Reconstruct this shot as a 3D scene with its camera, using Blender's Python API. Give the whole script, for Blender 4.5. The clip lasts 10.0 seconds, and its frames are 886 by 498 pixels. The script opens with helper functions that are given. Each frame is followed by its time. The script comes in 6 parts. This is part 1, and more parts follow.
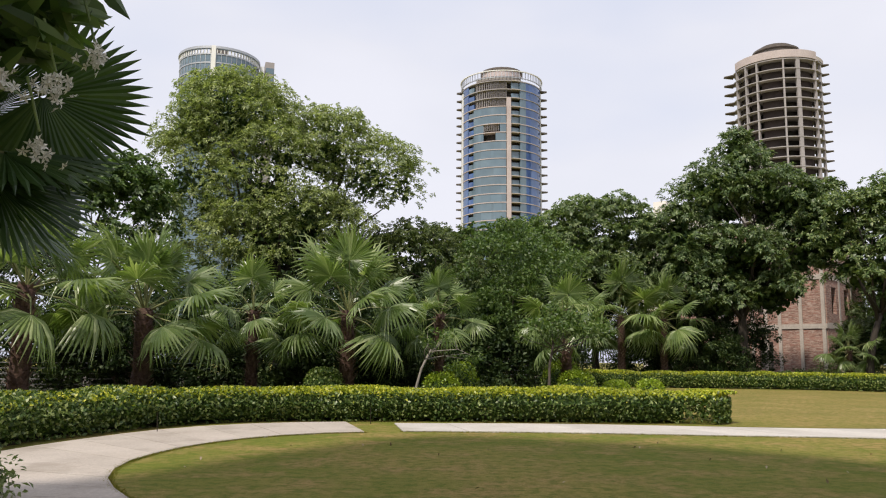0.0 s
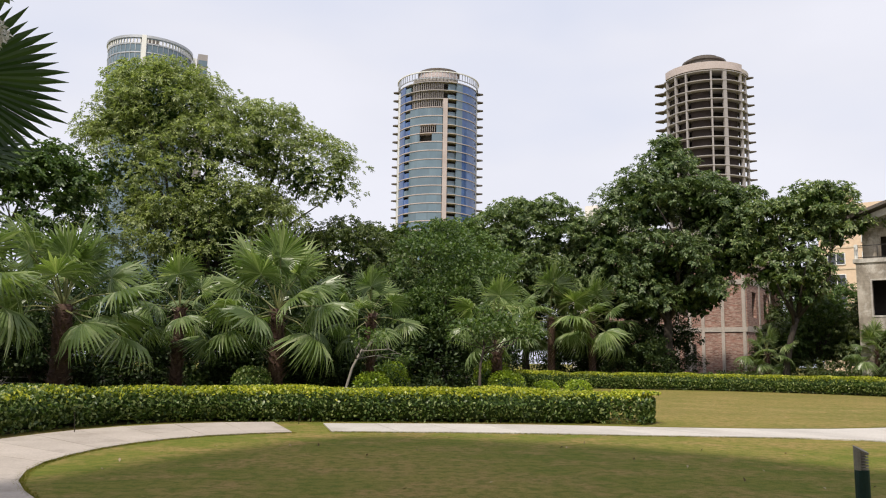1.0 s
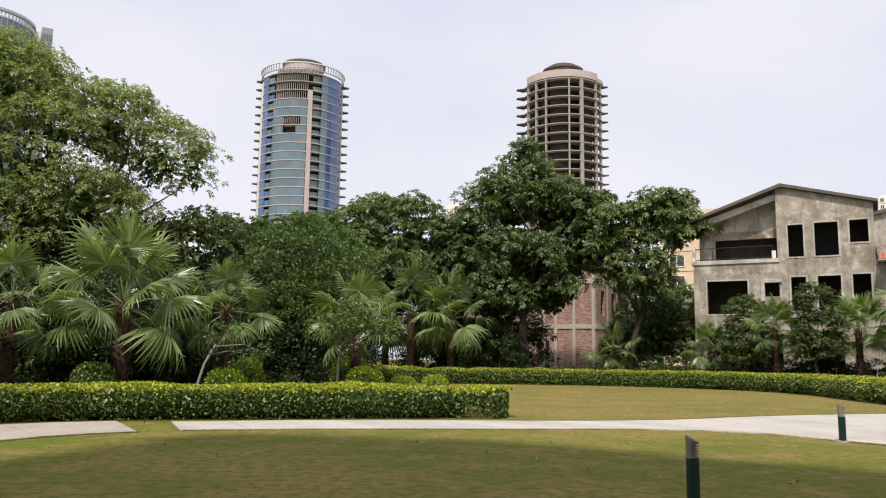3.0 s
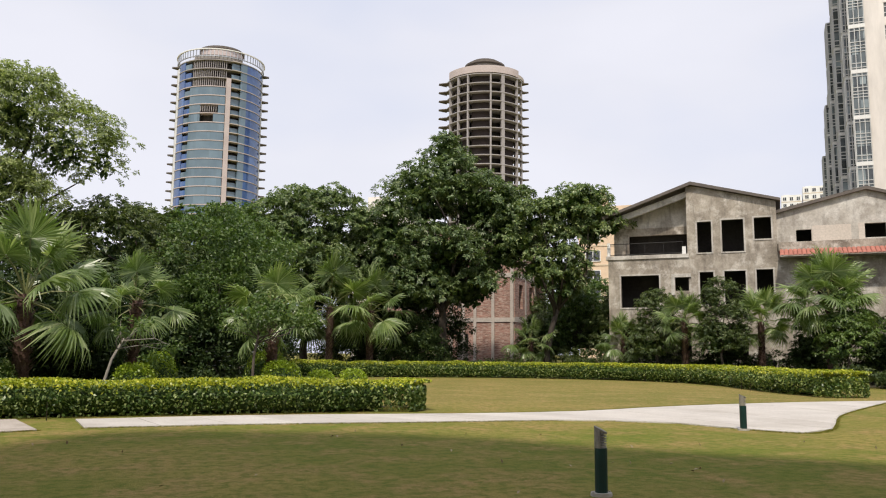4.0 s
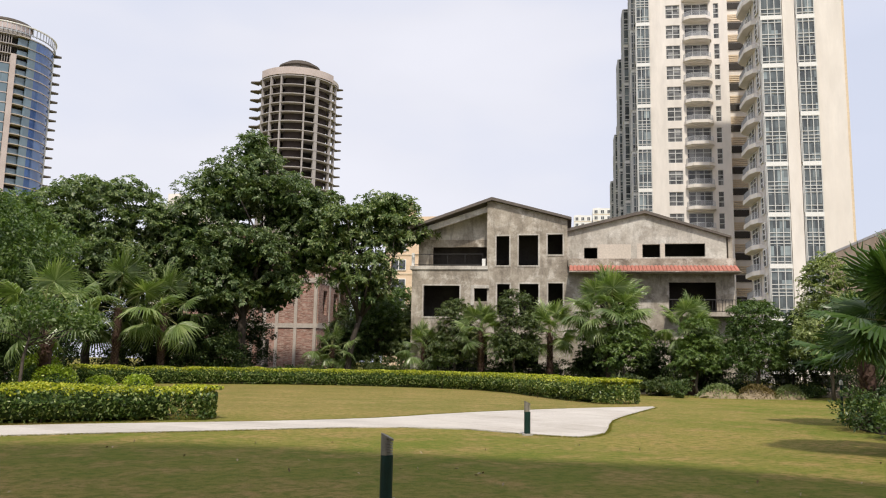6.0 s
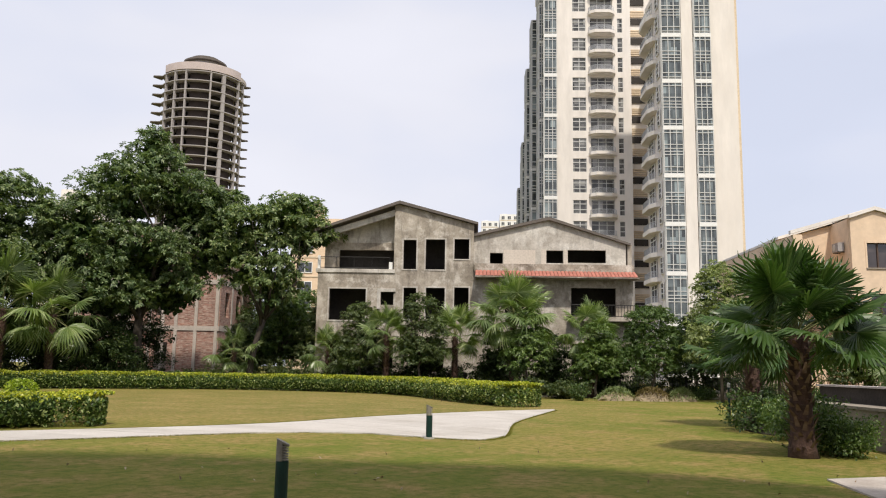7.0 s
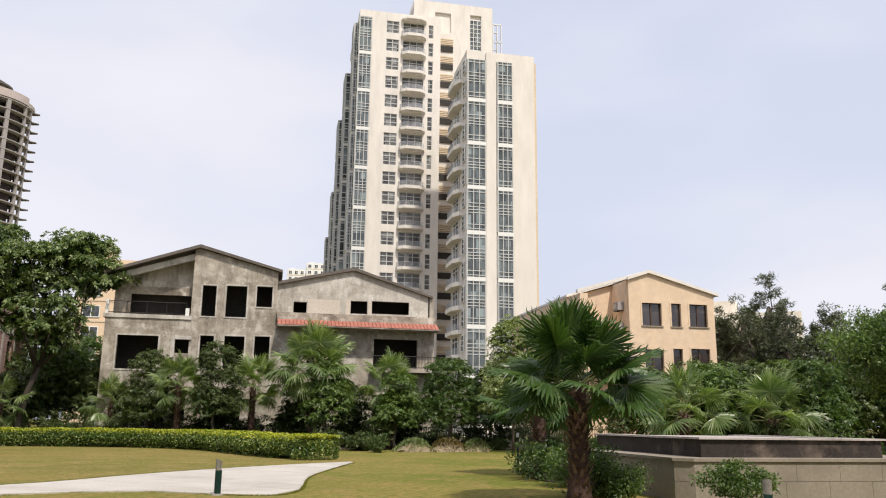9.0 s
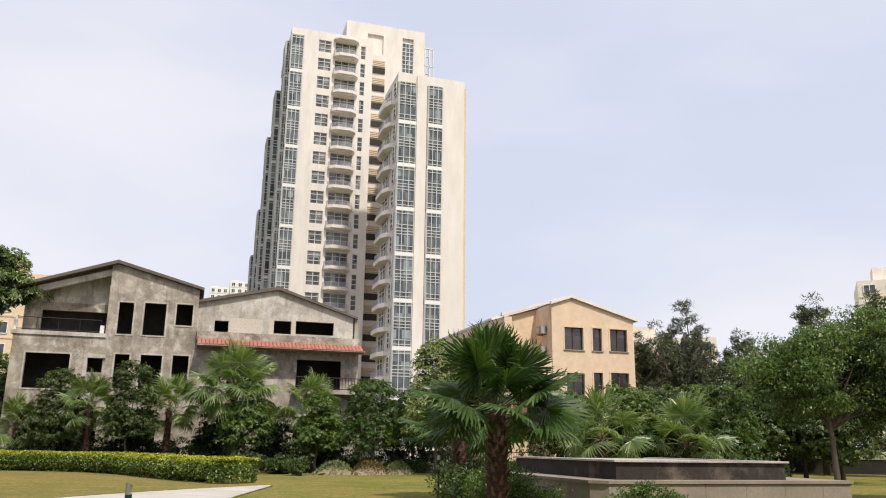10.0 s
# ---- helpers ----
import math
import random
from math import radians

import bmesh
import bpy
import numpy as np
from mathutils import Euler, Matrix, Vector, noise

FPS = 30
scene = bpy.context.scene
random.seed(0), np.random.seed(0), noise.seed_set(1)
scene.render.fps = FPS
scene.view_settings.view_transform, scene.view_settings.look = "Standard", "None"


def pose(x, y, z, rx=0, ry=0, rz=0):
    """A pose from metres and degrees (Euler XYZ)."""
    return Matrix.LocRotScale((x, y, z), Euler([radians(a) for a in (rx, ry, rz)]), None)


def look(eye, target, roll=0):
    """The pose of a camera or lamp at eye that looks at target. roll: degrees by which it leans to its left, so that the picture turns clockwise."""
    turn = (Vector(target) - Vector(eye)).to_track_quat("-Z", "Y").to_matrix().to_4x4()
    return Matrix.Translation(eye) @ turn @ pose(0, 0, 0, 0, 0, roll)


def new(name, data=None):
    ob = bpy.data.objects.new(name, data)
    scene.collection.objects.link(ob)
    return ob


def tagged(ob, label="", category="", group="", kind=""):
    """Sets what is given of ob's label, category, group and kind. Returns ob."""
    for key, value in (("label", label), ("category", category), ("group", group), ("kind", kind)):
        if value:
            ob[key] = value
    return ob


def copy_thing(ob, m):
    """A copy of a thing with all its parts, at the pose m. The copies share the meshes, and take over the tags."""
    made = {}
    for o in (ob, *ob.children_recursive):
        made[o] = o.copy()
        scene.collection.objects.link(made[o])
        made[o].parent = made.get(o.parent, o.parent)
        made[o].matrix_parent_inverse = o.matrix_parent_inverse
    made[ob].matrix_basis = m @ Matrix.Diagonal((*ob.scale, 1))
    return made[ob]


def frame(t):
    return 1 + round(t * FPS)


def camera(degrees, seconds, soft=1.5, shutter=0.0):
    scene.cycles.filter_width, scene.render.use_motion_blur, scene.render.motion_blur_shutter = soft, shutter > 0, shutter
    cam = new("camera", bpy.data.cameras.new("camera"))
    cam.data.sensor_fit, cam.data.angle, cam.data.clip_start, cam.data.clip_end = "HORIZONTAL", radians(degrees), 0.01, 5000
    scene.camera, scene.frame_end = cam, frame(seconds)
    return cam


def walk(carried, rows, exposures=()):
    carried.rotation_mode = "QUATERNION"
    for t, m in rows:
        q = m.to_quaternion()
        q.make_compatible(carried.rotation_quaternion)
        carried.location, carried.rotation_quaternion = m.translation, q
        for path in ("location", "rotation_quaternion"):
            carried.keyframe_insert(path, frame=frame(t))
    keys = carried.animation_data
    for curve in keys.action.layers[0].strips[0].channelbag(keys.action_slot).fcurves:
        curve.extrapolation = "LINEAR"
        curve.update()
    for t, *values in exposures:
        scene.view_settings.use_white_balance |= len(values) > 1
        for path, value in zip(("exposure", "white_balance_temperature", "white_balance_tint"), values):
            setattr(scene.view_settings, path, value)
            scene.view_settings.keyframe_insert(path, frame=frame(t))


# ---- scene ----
cam = camera(58.5, 10.0, soft=1.1)
PATH = [
    (0.0, pose(-0.000, -0.000, 1.65, 98.03, -0.50, 0.37)),
    (0.5, pose(0.019, 0.030, 1.65, 98.03, -0.75, -2.04)),
    (1.0, pose(0.034, 0.054, 1.65, 98.09, -0.87, -4.49)),
    (1.5, pose(0.045, 0.068, 1.65, 98.10, -1.08, -7.02)),
    (2.0, pose(0.048, 0.077, 1.65, 98.12, -1.14, -9.57)),
    (2.5, pose(0.057, 0.092, 1.65, 98.09, -1.04, -11.96)),
    (4.0, pose(0.163, 0.103, 1.65, 97.52, -0.54, -20.23)),
    (4.5, pose(0.197, 0.107, 1.65, 97.47, -0.70, -23.40)),
    (5.0, pose(0.236, 0.109, 1.65, 97.50, -1.05, -27.16)),
    (5.5, pose(0.283, 0.115, 1.65, 97.86, -1.13, -30.85)),
    (7.0, pose(0.443, 0.114, 1.65, 98.60, -1.05, -40.98)),
    (7.5, pose(0.462, 0.088, 1.65, 98.82, -1.07, -44.59)),
    (8.0, pose(0.461, 0.045, 1.65, 99.67, -1.01, -48.36)),
    (8.5, pose(0.449, -0.007, 1.65, 101.03, -0.80, -51.89)),
    (9.0, pose(0.425, -0.059, 1.65, 102.43, -0.68, -55.04)),
    (9.5, pose(0.406, -0.115, 1.65, 103.59, -0.80, -57.70)),
    (10.0, pose(0.399, -0.175, 1.65, 104.05, -0.75, -60.41)),
]
EXPO, SKY_STRENGTH, SUN_POWER = -0.08, 0.105, 3.7
HAZE = (9.1, 9.2, 10.2)
walk(cam, PATH, exposures=((0.0, EXPO), (10.0, EXPO)))

# ---- light ----
SUN_DIR = Vector((-0.48, -0.88, 1.36)).normalized()
world = bpy.data.worlds.new("sky")
scene.world = world
world.use_nodes = True
wn = world.node_tree
for n_ in list(wn.nodes):
    wn.nodes.remove(n_)
sky = wn.nodes.new("ShaderNodeTexSky")
sky.sky_type = "NISHITA"
sky.sun_disc = False
sky.sun_elevation = math.asin(SUN_DIR.z)
sky.sun_rotation = math.atan2(SUN_DIR.x, SUN_DIR.y)
sky.dust_density, sky.air_density, sky.ozone_density = 4.0, 1.0, 2.0
coord = wn.nodes.new("ShaderNodeTexCoord")
stretch = wn.nodes.new("ShaderNodeMapping")
stretch.inputs["Scale"].default_value = (1.0, 1.0, 2.6)
cloud = wn.nodes.new("ShaderNodeTexNoise")
cloud.inputs["Scale"].default_value = 1.7
cloud.inputs["Detail"].default_value = 4.0
cloud.inputs["Roughness"].default_value = 0.45
haze_ramp = wn.nodes.new("ShaderNodeValToRGB")
haze_ramp.color_ramp.elements[0].position, haze_ramp.color_ramp.elements[1].position = 0.36, 0.68
haze_ramp.color_ramp.elements[0].color = (0.74, 0.74, 0.74, 1)
haze_ramp.color_ramp.elements[1].color = (0.93, 0.93, 0.93, 1)
veil = wn.nodes.new("ShaderNodeMix")
veil.data_type = "RGBA"
thin = wn.nodes.new("ShaderNodeMix")
thin.data_type = "RGBA"
thin.inputs["A"].default_value = (HAZE[0] * 0.955, HAZE[1] * 0.985, HAZE[2] * 1.045, 1)
thin.inputs["B"].default_value = (HAZE[0] * 1.01, HAZE[1], HAZE[2] * 0.985, 1)
thick = wn.nodes.new("ShaderNodeMapRange")
thick.inputs["From Min"].default_value = 0.40
thick.inputs["From Max"].default_value = 0.60
bg = wn.nodes.new("ShaderNodeBackground")
bg.inputs["Strength"].default_value = SKY_STRENGTH
wout = wn.nodes.new("ShaderNodeOutputWorld")
wn.links.new(coord.outputs["Generated"], stretch.inputs["Vector"])
wn.links.new(stretch.outputs["Vector"], cloud.inputs["Vector"])
wn.links.new(cloud.outputs["Fac"], haze_ramp.inputs["Fac"])
wn.links.new(haze_ramp.outputs["Color"], veil.inputs["Factor"])
wn.links.new(cloud.outputs["Fac"], thick.inputs["Value"])
wn.links.new(thick.outputs["Result"], thin.inputs["Factor"])
wn.links.new(thin.outputs["Result"], veil.inputs["B"])
wn.links.new(sky.outputs["Color"], veil.inputs["A"])
wn.links.new(veil.outputs["Result"], bg.inputs["Color"])
wn.links.new(bg.outputs["Background"], wout.inputs["Surface"])

sun = new("sun", bpy.data.lights.new("sun", "SUN"))
sun.data.energy = SUN_POWER
sun.data.angle = radians(2.0)
sun.data.color = (1.0, 0.925, 0.81)
sun.matrix_world = look(SUN_DIR * 60, (0, 0, 0))


# ---- materials ----
def base_nodes(name):
    m = bpy.data.materials.new(name)
    m.use_nodes = True
    t = m.node_tree
    return m, t, t.nodes["Principled BSDF"], t.nodes["Material Output"]


def noise_node(t, vec, scale, detail=4.0, rough=0.55):
    n = t.nodes.new("ShaderNodeTexNoise")
    n.inputs["Scale"].default_value = scale
    n.inputs["Detail"].default_value = detail
    n.inputs["Roughness"].default_value = rough
    t.links.new(vec, n.inputs["Vector"])
    return n.outputs["Fac"]


def ramp(t, fac, stops):
    r = t.nodes.new("ShaderNodeValToRGB")
    cr = r.color_ramp
    while len(cr.elements) < len(stops):
        cr.elements.new(0.5)
    for e, (p, c) in zip(cr.elements, stops):
        e.position = p
        e.color = (c[0], c[1], c[2], 1)
    t.links.new(fac, r.inputs["Fac"])
    return r.outputs["Color"]


def mix(t, fac, a, b, mode="MIX"):
    m = t.nodes.new("ShaderNodeMix")
    m.data_type = "RGBA"
    m.blend_type = mode
    for key, val in (("Factor", fac), ("A", a), ("B", b)):
        if isinstance(val, (float, int)):
            m.inputs[key].default_value = val
        elif isinstance(val, tuple):
            m.inputs[key].default_value = (val[0], val[1], val[2], 1)
        else:
            t.links.new(val, m.inputs[key])
    return m.outputs["Result"]


def surf(name, c1, c2, scale=1.0, fine=14.0, rough=0.85, bump=0.25, metal=0.0, stain=None, stain_scale=0.35,
         stain_at=(0.5, 0.68), spec=0.4, vary=0.0, stretch_z=1.0):
    """A surface with broad and fine variation, optional stains and a change from piece to piece; scales are per metre."""
    m, t, p, out = base_nodes(name)
    tc = t.nodes.new("ShaderNodeTexCoord")
    mp = t.nodes.new("ShaderNodeMapping")
    mp.inputs["Scale"].default_value = (1, 1, stretch_z)
    t.links.new(tc.outputs["Object"], mp.inputs["Vector"])
    vec = mp.outputs["Vector"]
    broad = noise_node(t, vec, scale)
    grain = noise_node(t, vec, fine, 6.0, 0.65)
    col = ramp(t, broad, [(0.3, c1), (0.7, c2)])
    col = mix(t, 0.35, col, ramp(t, grain, [(0.3, tuple(c * 0.6 for c in c1)), (0.7, tuple(min(1, c * 1.25) for c in c2))]))
    if stain:
        s = noise_node(t, vec, stain_scale, 8.0, 0.7)
        col = mix(t, ramp(t, s, [(stain_at[0], (0, 0, 0)), (stain_at[1], (0.85, 0.85, 0.85))]), col, stain)
    if vary:
        info = t.nodes.new("ShaderNodeObjectInfo")
        col = mix(t, 1.0, col, ramp(t, info.outputs["Random"], [(0.0, (1 - vary,) * 3), (1.0, (1 + vary,) * 3)]), "MULTIPLY")
    t.links.new(col, p.inputs["Base Color"])
    p.inputs["Roughness"].default_value = rough
    p.inputs["Metallic"].default_value = metal
    p.inputs["Specular IOR Level"].default_value = spec
    if bump:
        b = t.nodes.new("ShaderNodeBump")
        b.inputs["Strength"].default_value = bump
        b.inputs["Distance"].default_value = 0.03
        t.links.new(grain, b.inputs["Height"])
        t.links.new(b.outputs["Normal"], p.inputs["Normal"])
    return m


def leafy(name, dark, mid, light, through_light=0.3, rough=0.42, spec=0.5):
    """Foliage: each leaf takes its own shade, and lets some light through."""
    m, t, p, out = base_nodes(name)
    geo = t.nodes.new("ShaderNodeNewGeometry")
    tc = t.nodes.new("ShaderNodeTexCoord")
    col = ramp(t, geo.outputs["Random Per Island"], [(0.0, dark), (0.55, mid), (1.0, light)])
    patch = noise_node(t, tc.outputs["Object"], 0.7, 3.0)
    col = mix(t, 1.0, col, ramp(t, patch, [(0.3, (0.75, 0.78, 0.7)), (0.7, (1.15, 1.12, 1.0))]), "MULTIPLY")
    info = t.nodes.new("ShaderNodeObjectInfo")
    col = mix(t, 1.0, col, ramp(t, info.outputs["Random"], [(0.0, (0.80, 0.84, 0.86)), (1.0, (1.18, 1.15, 1.10))]), "MULTIPLY")
    t.links.new(col, p.inputs["Base Color"])
    p.inputs["Roughness"].default_value = rough
    p.inputs["Specular IOR Level"].default_value = spec
    tr = t.nodes.new("ShaderNodeBsdfTranslucent")
    t.links.new(mix(t, 1.0, col, (1.20, 1.30, 0.62), "MULTIPLY"), tr.inputs["Color"])
    ms = t.nodes.new("ShaderNodeMixShader")
    ms.inputs[0].default_value = through_light
    t.links.new(p.outputs[0], ms.inputs[1])
    t.links.new(tr.outputs[0], ms.inputs[2])
    t.links.new(ms.outputs[0], out.inputs["Surface"])
    return m


def glazing(name, c1, c2, rough=0.08, scale=0.3, spec=0.9, metal=0.0, vary=(0.5, 1.1, 1.9), light=(0.75, 50.0, 1.1)):
    """Tinted window glass seen from outside, with a slight ripple."""
    m, t, p, out = base_nodes(name)
    tc = t.nodes.new("ShaderNodeTexCoord")
    n = noise_node(t, tc.outputs["Object"], scale, 2.0)
    info = t.nodes.new("ShaderNodeObjectInfo")
    col = ramp(t, n, [(0.35, c1), (0.65, c2)])
    snap = t.nodes.new("ShaderNodeVectorMath")
    snap.operation = "SNAP"
    snap.inputs[1].default_value = light
    t.links.new(tc.outputs["Object"], snap.inputs[0])
    chance = t.nodes.new("ShaderNodeTexWhiteNoise")
    chance.noise_dimensions = "4D"
    t.links.new(snap.outputs["Vector"], chance.inputs["Vector"])
    t.links.new(info.outputs["Random"], chance.inputs["W"])
    col = mix(t, 1.0, col, ramp(t, chance.outputs["Value"], [(0, (vary[0],) * 3), (0.75, (vary[1],) * 3), (1, (vary[2],) * 3)]), "MULTIPLY")
    t.links.new(col, p.inputs["Base Color"])
    p.inputs["Roughness"].default_value = rough
    p.inputs["Metallic"].default_value = metal
    p.inputs["Specular IOR Level"].default_value = spec
    return m


def lawn_material():
    m, t, p, out = base_nodes("mown_grass")
    tc = t.nodes.new("ShaderNodeTexCoord")
    vec = tc.outputs["Object"]
    broad = noise_node(t, vec, 0.13, 5.0, 0.6)
    patch = noise_node(t, vec, 0.75, 6.0, 0.7)
    mottle = noise_node(t, vec, 5.0, 6.0, 0.75)
    grain = noise_node(t, vec, 38.0, 5.0, 0.8)
    col = ramp(t, broad, [(0.42, (0.160, 0.174, 0.030)), (0.60, (0.275, 0.222, 0.062))])
    col = mix(t, ramp(t, patch, [(0.46, (0, 0, 0)), (0.62, (0.80, 0.80, 0.80))]), col, (0.330, 0.225, 0.088))
    dry = t.nodes.new("ShaderNodeVectorMath")
    dry.operation = "DISTANCE"
    dry.inputs[1].default_value = (18.0, 35.0, 0.0)
    t.links.new(vec, dry.inputs[0])
    worn = t.nodes.new("ShaderNodeMapRange")
    for key, val in (("From Min", 19.0), ("From Max", 11.0), ("To Min", 0.0), ("To Max", 0.56)):
        worn.inputs[key].default_value = val
    t.links.new(dry.outputs["Value"], worn.inputs["Value"])
    col = mix(t, worn.outputs["Result"], col, ramp(t, noise_node(t, vec, 0.42, 7.0, 0.75), [(0.38, (0.205, 0.165, 0.058)), (0.52, (0.300, 0.215, 0.085)), (0.64, (0.400, 0.270, 0.130))]))
    col = mix(t, ramp(t, mottle, [(0.45, (0, 0, 0)), (0.60, (0.75, 0.75, 0.75))]), col, (0.092, 0.128, 0.012))
    col = mix(t, 1.0, col, ramp(t, grain, [(0.25, (0.55, 0.55, 0.5)), (0.75, (1.45, 1.42, 1.5))]), "MULTIPLY")
    t.links.new(col, p.inputs["Base Color"])
    p.inputs["Roughness"].default_value = 0.95
    p.inputs["Specular IOR Level"].default_value = 0.15
    b = t.nodes.new("ShaderNodeBump")
    b.inputs["Strength"].default_value = 0.6
    b.inputs["Distance"].default_value = 0.04
    t.links.new(grain, b.inputs["Height"])
    t.links.new(b.outputs["Normal"], p.inputs["Normal"])
    return m


def plaster(name, c1, c2, dark, pale):
    """Bare cement plaster with patches, washed-out spots and dark rain streaks that run down."""
    m, t, p, out = base_nodes(name)
    tc = t.nodes.new("ShaderNodeTexCoord")
    vec = tc.outputs["Object"]
    run = t.nodes.new("ShaderNodeMapping")
    run.inputs["Scale"].default_value = (1.2, 1.2, 0.30)
    t.links.new(vec, run.inputs["Vector"])
    col = ramp(t, noise_node(t, vec, 0.7, 8, 0.68), [(0.36, c1), (0.60, c2)])
    col = mix(t, ramp(t, noise_node(t, vec, 0.9, 8, 0.7), [(0.50, (0, 0, 0)), (0.64, (0.85, 0.85, 0.85))]), col, pale)
    col = mix(t, ramp(t, noise_node(t, run.outputs["Vector"], 1.0, 7, 0.7), [(0.53, (0, 0, 0)), (0.74, (0.9, 0.9, 0.9))]), col, dark)
    grain = noise_node(t, vec, 7.0, 6, 0.7)
    col = mix(t, 1.0, col, ramp(t, grain, [(0.3, (0.82,) * 3), (0.7, (1.12,) * 3)]), "MULTIPLY")
    t.links.new(col, p.inputs["Base Color"])
    p.inputs["Roughness"].default_value = 0.93
    p.inputs["Specular IOR Level"].default_value = 0.2
    return m


M_LAWN = lawn_material()
M_SOIL = surf("dark_soil", (0.030, 0.024, 0.015), (0.075, 0.058, 0.036), 1.2, 18, 0.95, 0.8, stain=(0.05, 0.055, 0.02))
M_SLAB = surf("pale_concrete_slab", (0.455, 0.415, 0.37), (0.57, 0.53, 0.48), 0.8, 25, 0.85, 0.2, stain=(0.40, 0.36, 0.31), vary=0.06)
M_SLAB_WARM = surf("warm_concrete_slab", (0.40, 0.345, 0.295), (0.50, 0.44, 0.385), 0.8, 25, 0.88, 0.25, stain=(0.31, 0.265, 0.22), stain_scale=0.7, vary=0.05)
M_KERB = surf("path_edging", (0.36, 0.34, 0.30), (0.46, 0.43, 0.38), 1.5, 25, 0.9, 0.3, stain=(0.2, 0.19, 0.14))
M_HEDGE = leafy("hedge_leaf", (0.036, 0.080, 0.014), (0.120, 0.190, 0.039), (0.440, 0.490, 0.207), 0.25, 0.40, 0.5)
M_HEDGE_TOP = leafy("young_hedge_leaf", (0.300, 0.365, 0.028), (0.500, 0.515, 0.050), (0.720, 0.670, 0.100), 0.28)
M_BUSH_TOP = leafy("young_bush_leaf", (0.18, 0.27, 0.020), (0.28, 0.38, 0.032), (0.42, 0.50, 0.060), 0.28)
# Dark copy of the hedge leaf; shade between leaves is in this colour.
M_HEDGE_CORE = surf("painted_hedge_shade", (0.014, 0.034, 0.006), (0.045, 0.085, 0.014), 9, 26, 0.8, 0.8)
M_TWIG = surf("hedge_twig", (0.016, 0.014, 0.008), (0.04, 0.032, 0.02), 3, 30, 0.9, 0.5)
M_BARK = surf("grey_bark", (0.07, 0.055, 0.042), (0.15, 0.125, 0.10), 2.0, 20, 0.9, 0.9, stretch_z=0.25)
M_BARK_DARK = surf("dark_bark", (0.030, 0.024, 0.019), (0.075, 0.060, 0.048), 2.0, 20, 0.9, 0.9, stretch_z=0.25)
M_BARK_PALE = surf("pale_bark", (0.20, 0.18, 0.15), (0.33, 0.30, 0.26), 2.0, 20, 0.9, 0.6, stretch_z=0.25)
M_WILLOW = leafy("willow_leaf", (0.125, 0.165, 0.070), (0.250, 0.305, 0.132), (0.480, 0.520, 0.290), 0.42)
M_DARK = leafy("dark_glossy_leaf_and_inner_shade", (0.026, 0.056, 0.016), (0.066, 0.116, 0.034), (0.180, 0.235, 0.098), 0.28, 0.42, 0.4)
M_OLIVE = leafy("olive_leaf", (0.050, 0.080, 0.031), (0.108, 0.146, 0.058), (0.230, 0.258, 0.126), 0.34)
M_GREEN = leafy("fresh_leaf", (0.052, 0.100, 0.026), (0.114, 0.182, 0.051), (0.240, 0.310, 0.127), 0.36)
# Leaves under the canopy: its shade is put into their colour.
M_SHADE = leafy("shade_darkened_leaf", (0.017, 0.036, 0.011), (0.040, 0.070, 0.022), (0.100, 0.135, 0.050), 0.2, 0.55, 0.3)
M_FROND = leafy("fan_palm_blade", (0.130, 0.195, 0.062), (0.245, 0.320, 0.135), (0.470, 0.520, 0.325), 0.45, 0.32, 0.6)
M_ROSETTE = leafy("rosette_leaf", (0.058, 0.100, 0.042), (0.145, 0.205, 0.088), (0.340, 0.390, 0.215), 0.34, 0.42, 0.5)
M_FROND_DEEP = leafy("deep_green_palm_blade", (0.040, 0.088, 0.020), (0.074, 0.136, 0.036), (0.150, 0.210, 0.084), 0.30, 0.38, 0.5)
# Darker copy of the palm blade, with the near shade in its colour.
M_FROND_NEAR = leafy("shade_dark_palm_blade", (0.028, 0.060, 0.016), (0.046, 0.090, 0.024), (0.085, 0.135, 0.042), 0.25, 0.42, 0.45)
M_FROND_DRY = leafy("dry_palm_blade", (0.104, 0.075, 0.0272), (0.177, 0.130, 0.0476), (0.260, 0.200, 0.0816), 0.2, 0.7)
M_PETIOLE = surf("palm_stalk", (0.13, 0.16, 0.05), (0.22, 0.22, 0.09), 3, 20, 0.5, 0.1)
M_PALM_BARK = surf("palm_bark", (0.038, 0.020, 0.015), (0.115, 0.066, 0.050), 4, 22, 0.9, 0.9)
M_PALM_BOOT = surf("old_leaf_base", (0.075, 0.042, 0.030), (0.24, 0.165, 0.125), 6, 22, 0.9, 0.5)
M_CASUARINA = leafy("feathery_needle", (0.052, 0.064, 0.036), (0.100, 0.114, 0.066), (0.185, 0.196, 0.120), 0.25)
M_CONCRETE = plaster("raw_cement_plaster", (0.215, 0.182, 0.145), (0.44, 0.388, 0.322), (0.110, 0.092, 0.074), (0.66, 0.61, 0.54))
M_CONCRETE_PALE = plaster("pale_cement_plaster", (0.38, 0.345, 0.30), (0.56, 0.52, 0.465), (0.19, 0.17, 0.145), (0.66, 0.63, 0.58))
M_PANEL = surf("buff_panel", (0.54, 0.47, 0.40), (0.60, 0.53, 0.46), 0.5, 8, 0.9, 0.1)
# Near-black in place of shade inside rooms, towers and slots; also a dark wall.
M_DARK_IN = surf("inner_shade_and_dark_wall", (0.032, 0.028, 0.025), (0.065, 0.058, 0.052), 0.6, 6, 0.95, 0.1)
M_ROOF_AND_TIP_SHADE = surf("dark_roof_edge_and_tip_shade", (0.10, 0.085, 0.075), (0.17, 0.145, 0.125), 1, 12, 0.9, 0.3)
